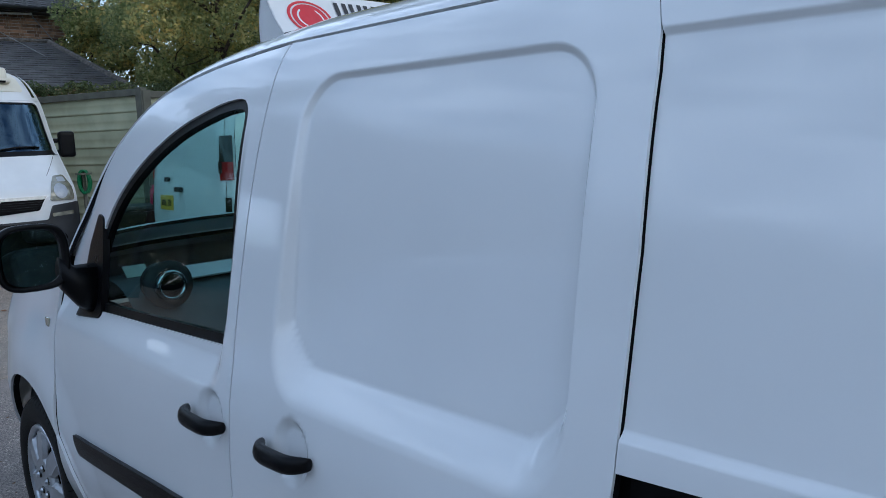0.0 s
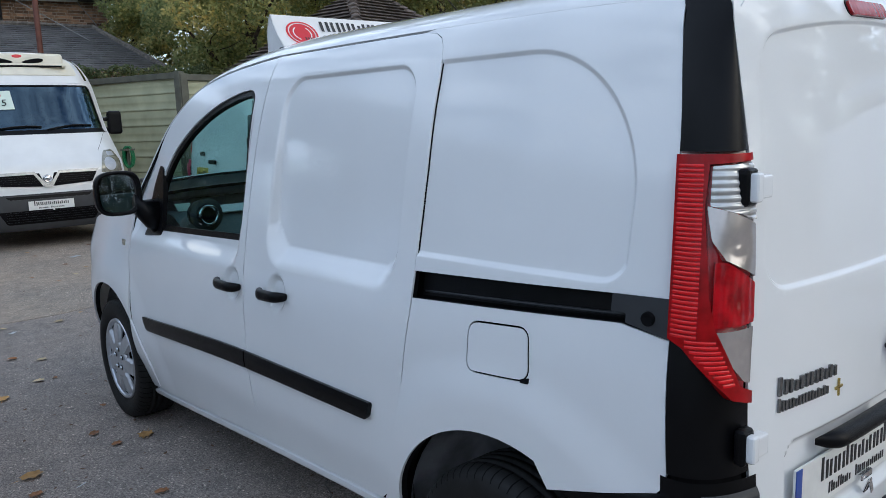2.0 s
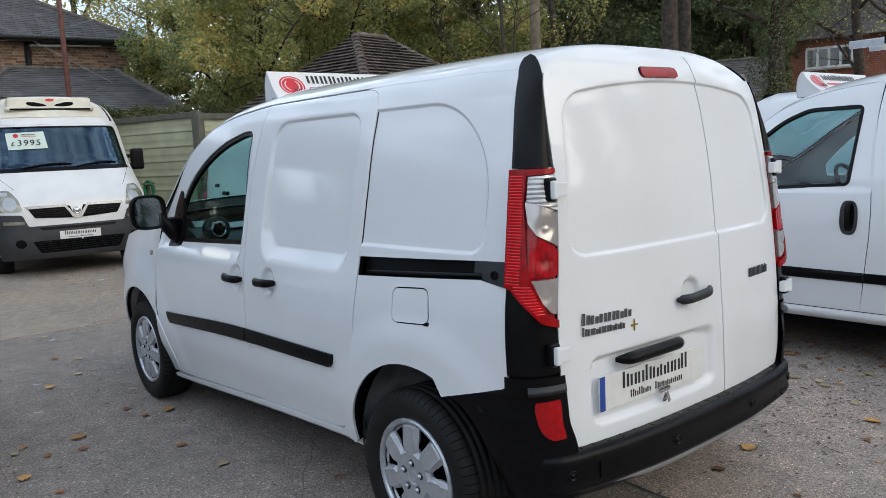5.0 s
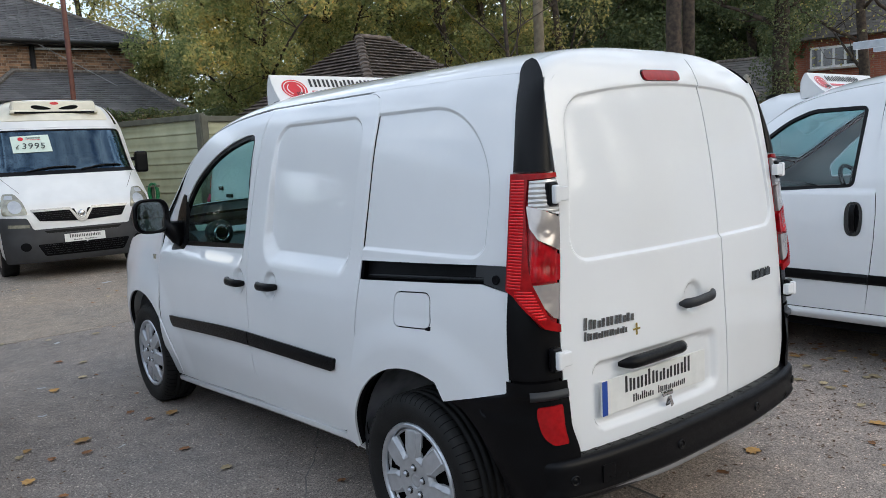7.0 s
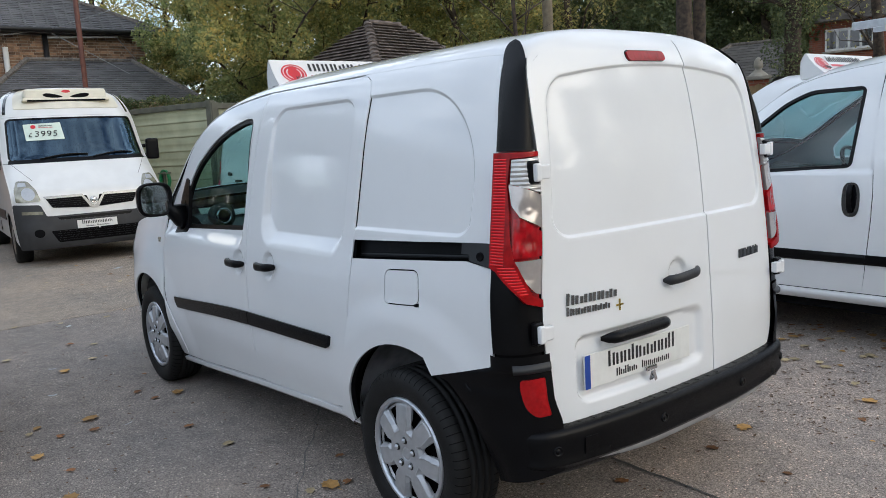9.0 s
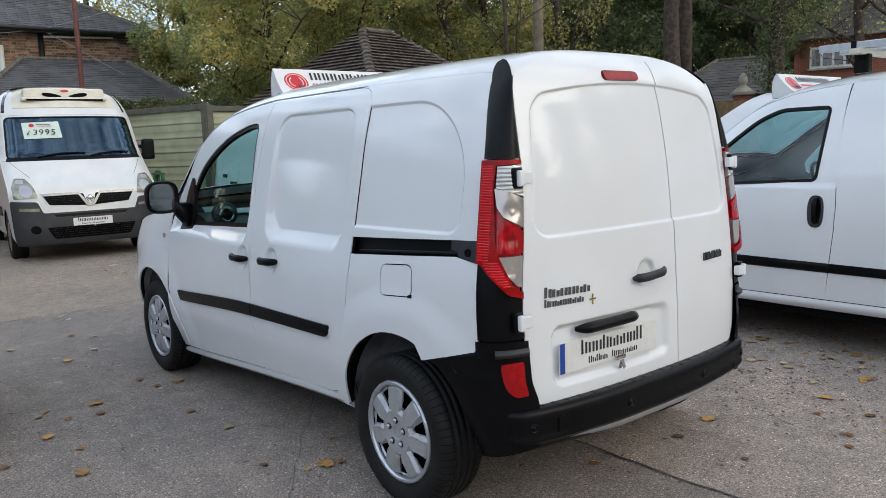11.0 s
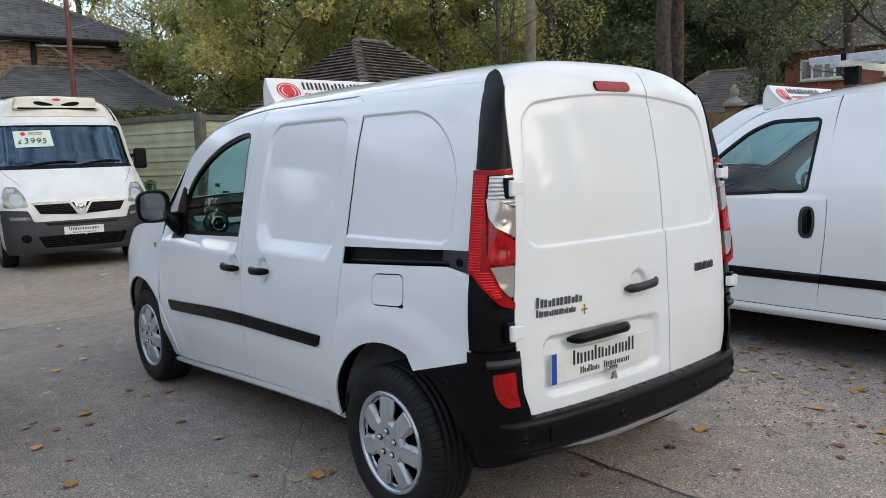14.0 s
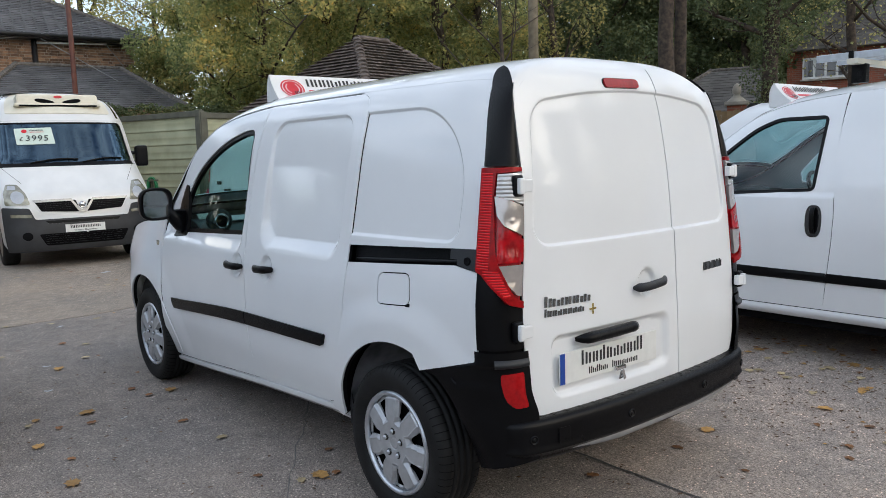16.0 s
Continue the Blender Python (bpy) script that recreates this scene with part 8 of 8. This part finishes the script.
# treeline round the rest of the yard
belt("hedge_belt", "dark hedge round the yard entrance", "hedge", 79, (0, -0.5), 96, 205, 28, 36, 0.3, 4.6, 360, 1.0, 1.7, 90000, 0.155)
belt("side_treeline", "dark trees along the side of the yard", "woodland", 85, (-0.75, 0.7), 196, 285, 24, 32, 0.5, 5.6, 440, 1.2, 2.0, 80000, 0.15)
belt("side_treeline", "tall dark trees along the side of the yard", "woodland", 93, (-0.75, 0.7), 283, 326.5, 24, 32, 0.5, 9.0, 460, 1.2, 1.9, 95000, 0.14)
belt("side_treeline", "tall dark trees along the side of the yard", "woodland", 89, (-0.75, 0.7), 334.5, 352, 24, 32, 0.5, 7.5, 130, 0.9, 1.6, 120000, 0.065)
belt("side_hedge", "low dark hedge along the side of the yard", "hedge", 87, (-0.75, 0.7), 325, 337, 24, 30, 0.2, 2.6, 80, 0.8, 1.1, 90000, 0.05)
belt("side_canopy", "dark overhanging boughs above the side hedge", "woodland", 91, (-0.75, 0.7), 325, 337, 24, 30, 6.4, 10.0, 60, 0.9, 1.5, 80000, 0.065)
tagged(leaf_cloud("creeper", [(5.7 + 0.12 * k, 20.9 - 0.1 * k, 4.7 - 0.16 * k + 0.2 * math.sin(k * 2.1)) for k in range(11)], [0.36 - 0.012 * k for k in range(11)], 2600, 0.055, LEAF_YELLOW, None, 81), "yellow-green creeper hanging at the house corner", "creeper", kind="stuff")
# ivy along the eave above the fence
cs = [(2.9 + 0.22 * k, 16.4 - 0.05 * k + 0.1 * math.sin(k), 2.66 + 0.05 * math.sin(k * 1.7)) for k in range(16)]
tagged(leaf_cloud("ivy_hedge", cs, [0.15] * 16, 4200, 0.03, LEAF_DARK, None, 80), "dark ivy growing along the roof edge", "hedge", kind="stuff")
# half-bare trees round the yard entrance
ENT = "half-bare autumn tree at the yard entrance"
# bearings 168 and 188: unseen, added to cut light on the rear doors
for az0, d0, h0, cr0, n0, sd in ((142.0, 24.0, 7.0, 2.4, 6000, 121), (131.0, 20.0, 9.0, 2.4, 7000, 122), (121.0, 21.0, 11.0, 3.2, 11000, 123), (111.0, 19.0, 10.0, 2.8, 8000, 124), (102.0, 20.0, 9.5, 3.0, 10000, 127), (168.0, 18.0, 5.0, 2.6, 9000, 125), (188.0, 17.0, 7.0, 2.8, 12000, 126)):
    tree(az0, d0, h0, 0.18, cr0, LEAF_DARK, n0, 0.11, sd, ENT, 0.22, group="trees at the yard entrance", n_limb=12)
tree(-12.0, 19.0, 9.0, 0.20, 3.0, LEAF_DARK, 16000, 0.06, 131, "half-bare autumn tree along the yard side", 0.2, group="trees at the yard entrance", n_limb=13)

# ---- clutter by the fence ----
HOSE = material("green_hose", (0.01, 0.16, 0.055), 0.4, noise=0.2, scale=30)
pts = [(2.50 + (0.075 + 0.006 * math.sin(t * 5)) * math.cos(t * 6.28) + 0.010 * t, 12.2 + 0.016 * t, 0.98 + (0.17 + 0.012 * math.sin(t * 3)) * math.sin(t * 6.28)) for t in np.linspace(0, 9, 220)]
vs, fs = tube(pts, 0.014, 6)
tagged(mesh("garden_hose", vs, fs, HOSE), "coiled green garden hose on a stand by the fence", "hose")
st_ = thing("hose_stand", "low dark post holding the garden hose", "stand", m=pose(2.54, 12.29, 0))
block("post", (0, 0, 0.56), (0.05, 0.05, 1.12), FENCEPOST, st_, 0.006)
block("hook", (0, -0.02, 1.10), (0.20, 0.16, 0.03), FENCEPOST, st_, 0.006)
tro = thing("tool_trolley", "black plastic trolley with a grey tray by the fence", "trolley", m=pose(2.35, 9.85, 0, 0, 0, -15))
block("bin", (0, 0, 0.36), (0.85, 0.55, 0.60), BLACK, tro, 0.04)
block("tray", (0, 0, 0.70), (0.92, 0.60, 0.06), GREYPLASTIC, tro, 0.02)
for sx in (-0.3, 0.3):
    vs, fs = lathe([(-0.03, 0.0), (-0.03, 0.055), (0.0, 0.06), (0.03, 0.055), (0.03, 0.0)], 20)
    t = mesh("castor", vs, [q[::-1] for q in fs], RUBBER, tro)
    t.matrix_basis = Matrix.Translation((sx, 0, 0.06))
PINK = material("pink_red_plastic", (0.55, 0.03, 0.10), 0.3, noise=0.1, scale=20)
vs, fs = lathe([(0.0, 0.0), (0.0, 0.048), (0.02, 0.052), (0.16, 0.052), (0.20, 0.035), (0.215, 0.02), (0.25, 0.02), (0.25, 0.0)], 20, "z")
bot = tagged(mesh("spray_bottle", [(a + 2.55, b + 9.72, c + 0.73) for a, b, c in vs], [q[::-1] for q in fs], PINK), "pink-red plastic bottle standing on the trolley", "bottle")

# ---- fallen leaves ----
LEAFLITTER = [material("brown_fallen_leaf", (0.30, 0.135, 0.05), 0.8, noise=0.4, scale=60, vary=0.35), material("ochre_fallen_leaf", (0.52, 0.29, 0.085), 0.75, noise=0.3, scale=60, vary=0.3), material("pale_fallen_leaf", (0.54, 0.42, 0.23), 0.75, noise=0.3, scale=60, vary=0.3)]
leaf_meshes = []
for k, mt in enumerate(LEAFLITTER * 2):
    r_ = random.Random(900 + k)
    n = 14
    vs = [(0, 0, 0.008)]
    for i in range(n):
        a = 2 * math.pi * i / n
        rr = 0.030 * (1 + 0.32 * math.cos(a) + (0.22 if i % 2 else -0.10) + r_.uniform(-0.08, 0.08))
        vs.append((rr * math.cos(a), rr * 0.72 * math.sin(a), 0.006 + 0.010 * abs(math.sin(a)) + r_.uniform(0, 0.006)))
    vs += [(0.045, 0.0, 0.006), (0.075, 0.004, 0.004), (0.045, 0.004, 0.006)]
    me = bpy.data.meshes.new("leaf")
    me.from_pydata(vs, [], [(0, i, i % n + 1) for i in range(1, n + 1)] + [(n + 1, n + 2, n + 3)])
    me.materials.append(mt)
    leaf_meshes.append(me)
r_ = random.Random(44)


def scatter(n, x0, x1, y0, y1, group):
    for _ in range(n):
        x, y = r_.uniform(x0, x1), r_.uniform(y0, y1)
        o = new("fallen_leaf", r_.choice(leaf_meshes))
        o.matrix_world = pose(x, y, 0.004, 0, 0, r_.uniform(0, 360)) @ Matrix.Scale(r_.uniform(0.35, 1.0), 4) @ Matrix.Scale(0.5, 4, (0, 0, 1))
        tagged(o, ("brown", "ochre", "pale")[leaf_meshes.index(o.data) % 3] + " dry fallen leaf lying on the tarmac", "leaf", group)


def drop_leaves(shade, spots, size):
    """Leaves lying at given places; shade: 0 brown, 1 ochre, 2 pale."""
    for x, y in spots:
        o = new("fallen_leaf", leaf_meshes[shade + 3 * r_.randint(0, 1)])
        o.matrix_world = pose(x, y, 0.004, 0, 0, r_.uniform(0, 360)) @ Matrix.Scale(size * r_.uniform(0.8, 1.2), 4) @ Matrix.Scale(0.4, 4, (0, 0, 1))
        tagged(o, ("brown", "ochre", "pale")[shade] + " dry fallen leaf lying on the tarmac", "leaf", "fallen leaves")


drop_leaves(1, [(-1.39, 2.27), (-1.75, 1.87), (-1.74, 1.25), (-0.89, 2.35), (-1.27, 3.46), (-0.88, 0.57), (2.48, -0.37), (2.77, -0.11), (1.55, -0.61), (0.82, -0.34), (2.03, -0.61), (2.45, 0.24)], 1.35)
drop_leaves(0, [(-1.44, 2.07), (-1.59, 2.12), (-1.66, 1.58), (-1.99, 1.59), (-1.04, 1.73), (-1.05, 2.57), (-0.9, 2.93), (-0.8, 0.54), (-0.69, 0.8), (-1.08, 0.75), (2.5, 0.3), (2.5, 0.23), (2.81, 0.32), (1.29, -0.67), (0.51, -0.72), (0.96, -0.97), (-0.01, -0.28), (0.53, -0.37), (2.52, -0.28)], 0.75)
drop_leaves(2, [(-0.99, 1.34), (-0.91, 4.1), (-0.54, 5.1), (-0.92, 5.17), (-0.96, 0.58), (2.54, 0.06), (1.93, 0.04), (1.99, 0.0), (1.95, -0.2), (2.27, -0.26), (2.33, -0.27), (2.31, -0.31), (1.78, -0.43)], 0.95)
scatter(26, -2.6, -0.95, 2.2, 5.2, "fallen leaves")
scatter(70, -2.5, 2.5, 5.2, 9.4, "fallen leaves")
scatter(22, 0.95, 2.6, -1.6, -0.6, "fallen leaves")
scatter(40, 2.0, 3.0, -0.9, 0.45, "fallen leaves")
# scraps of white paper and clear film
SCRAP = material("white_litter_scrap", (0.50, 0.51, 0.52), 0.5, noise=0.2, scale=60)
for x, y, w, d, turn in ((-1.27, 2.03, 0.085, 0.012, 30), (-1.32, 3.59, 0.09, 0.03, -20), (0.45, 8.27, 0.20, 0.11, 10), (-0.9, 4.99, 0.11, 0.05, 40), (-1.46, 2.92, 0.08, 0.04, -10)):
    us, ws_ = np.linspace(-0.5, 0.5, 7), np.linspace(-0.5, 0.5, 5)
    o = grid("litter_scrap", us, ws_, lambda u, v: (u * w, v * d, 0.006 + 0.10 * d * (np.sin(u * 7 + x) + np.cos(v * 6 + u * 4) + 1.6)), SCRAP, None)
    o.matrix_world = pose(x, y, 0.002, 0, 0, turn)
    o.scale = (0.6, 0.6, 0.35)
    tagged(o, "crumpled white litter scrap lying on the tarmac", "litter", "litter scraps")
LITTER = material("shredded_litter", (0.16, 0.09, 0.045), 0.85, noise=0.5, scale=90)
LITTERPALE = material("pale_grit", (0.42, 0.39, 0.34), 0.85, noise=0.3, scale=90)
g = np.random.default_rng(12)
for nm, cnt, sz, mt, lab in (("leaf_litter", 4200, 0.006, LITTER, "scraps of brown leaf litter on the tarmac"), ("grit", 2200, 0.004, LITTERPALE, "pale grit and chips on the tarmac")):
    P = np.stack([g.uniform(-3, 4, cnt), g.uniform(-2.5, 9, cnt)], 1)
    P[: cnt // 3] = np.stack([g.uniform(1.0, 3.0, cnt // 3), g.uniform(-1.5, 0.9, cnt // 3)], 1)
    vs, fs = [], []
    for x, y in P:
        b, a, s = len(vs), g.uniform(0, 6.28), sz * g.uniform(0.5, 1.8)
        for k in range(4):
            q = a + k * 1.57 + g.uniform(-0.3, 0.3)
            vs.append((x + s * math.cos(q) * (1.6 if k % 2 else 0.7), y + s * math.sin(q) * (1.6 if k % 2 else 0.7), 0.0075 + g.uniform(0, 0.004)))
        fs.append((b, b + 1, b + 2, b + 3))
    tagged(mesh(nm, vs, fs, mt, None, flat=True), lab, "litter", kind="stuff")
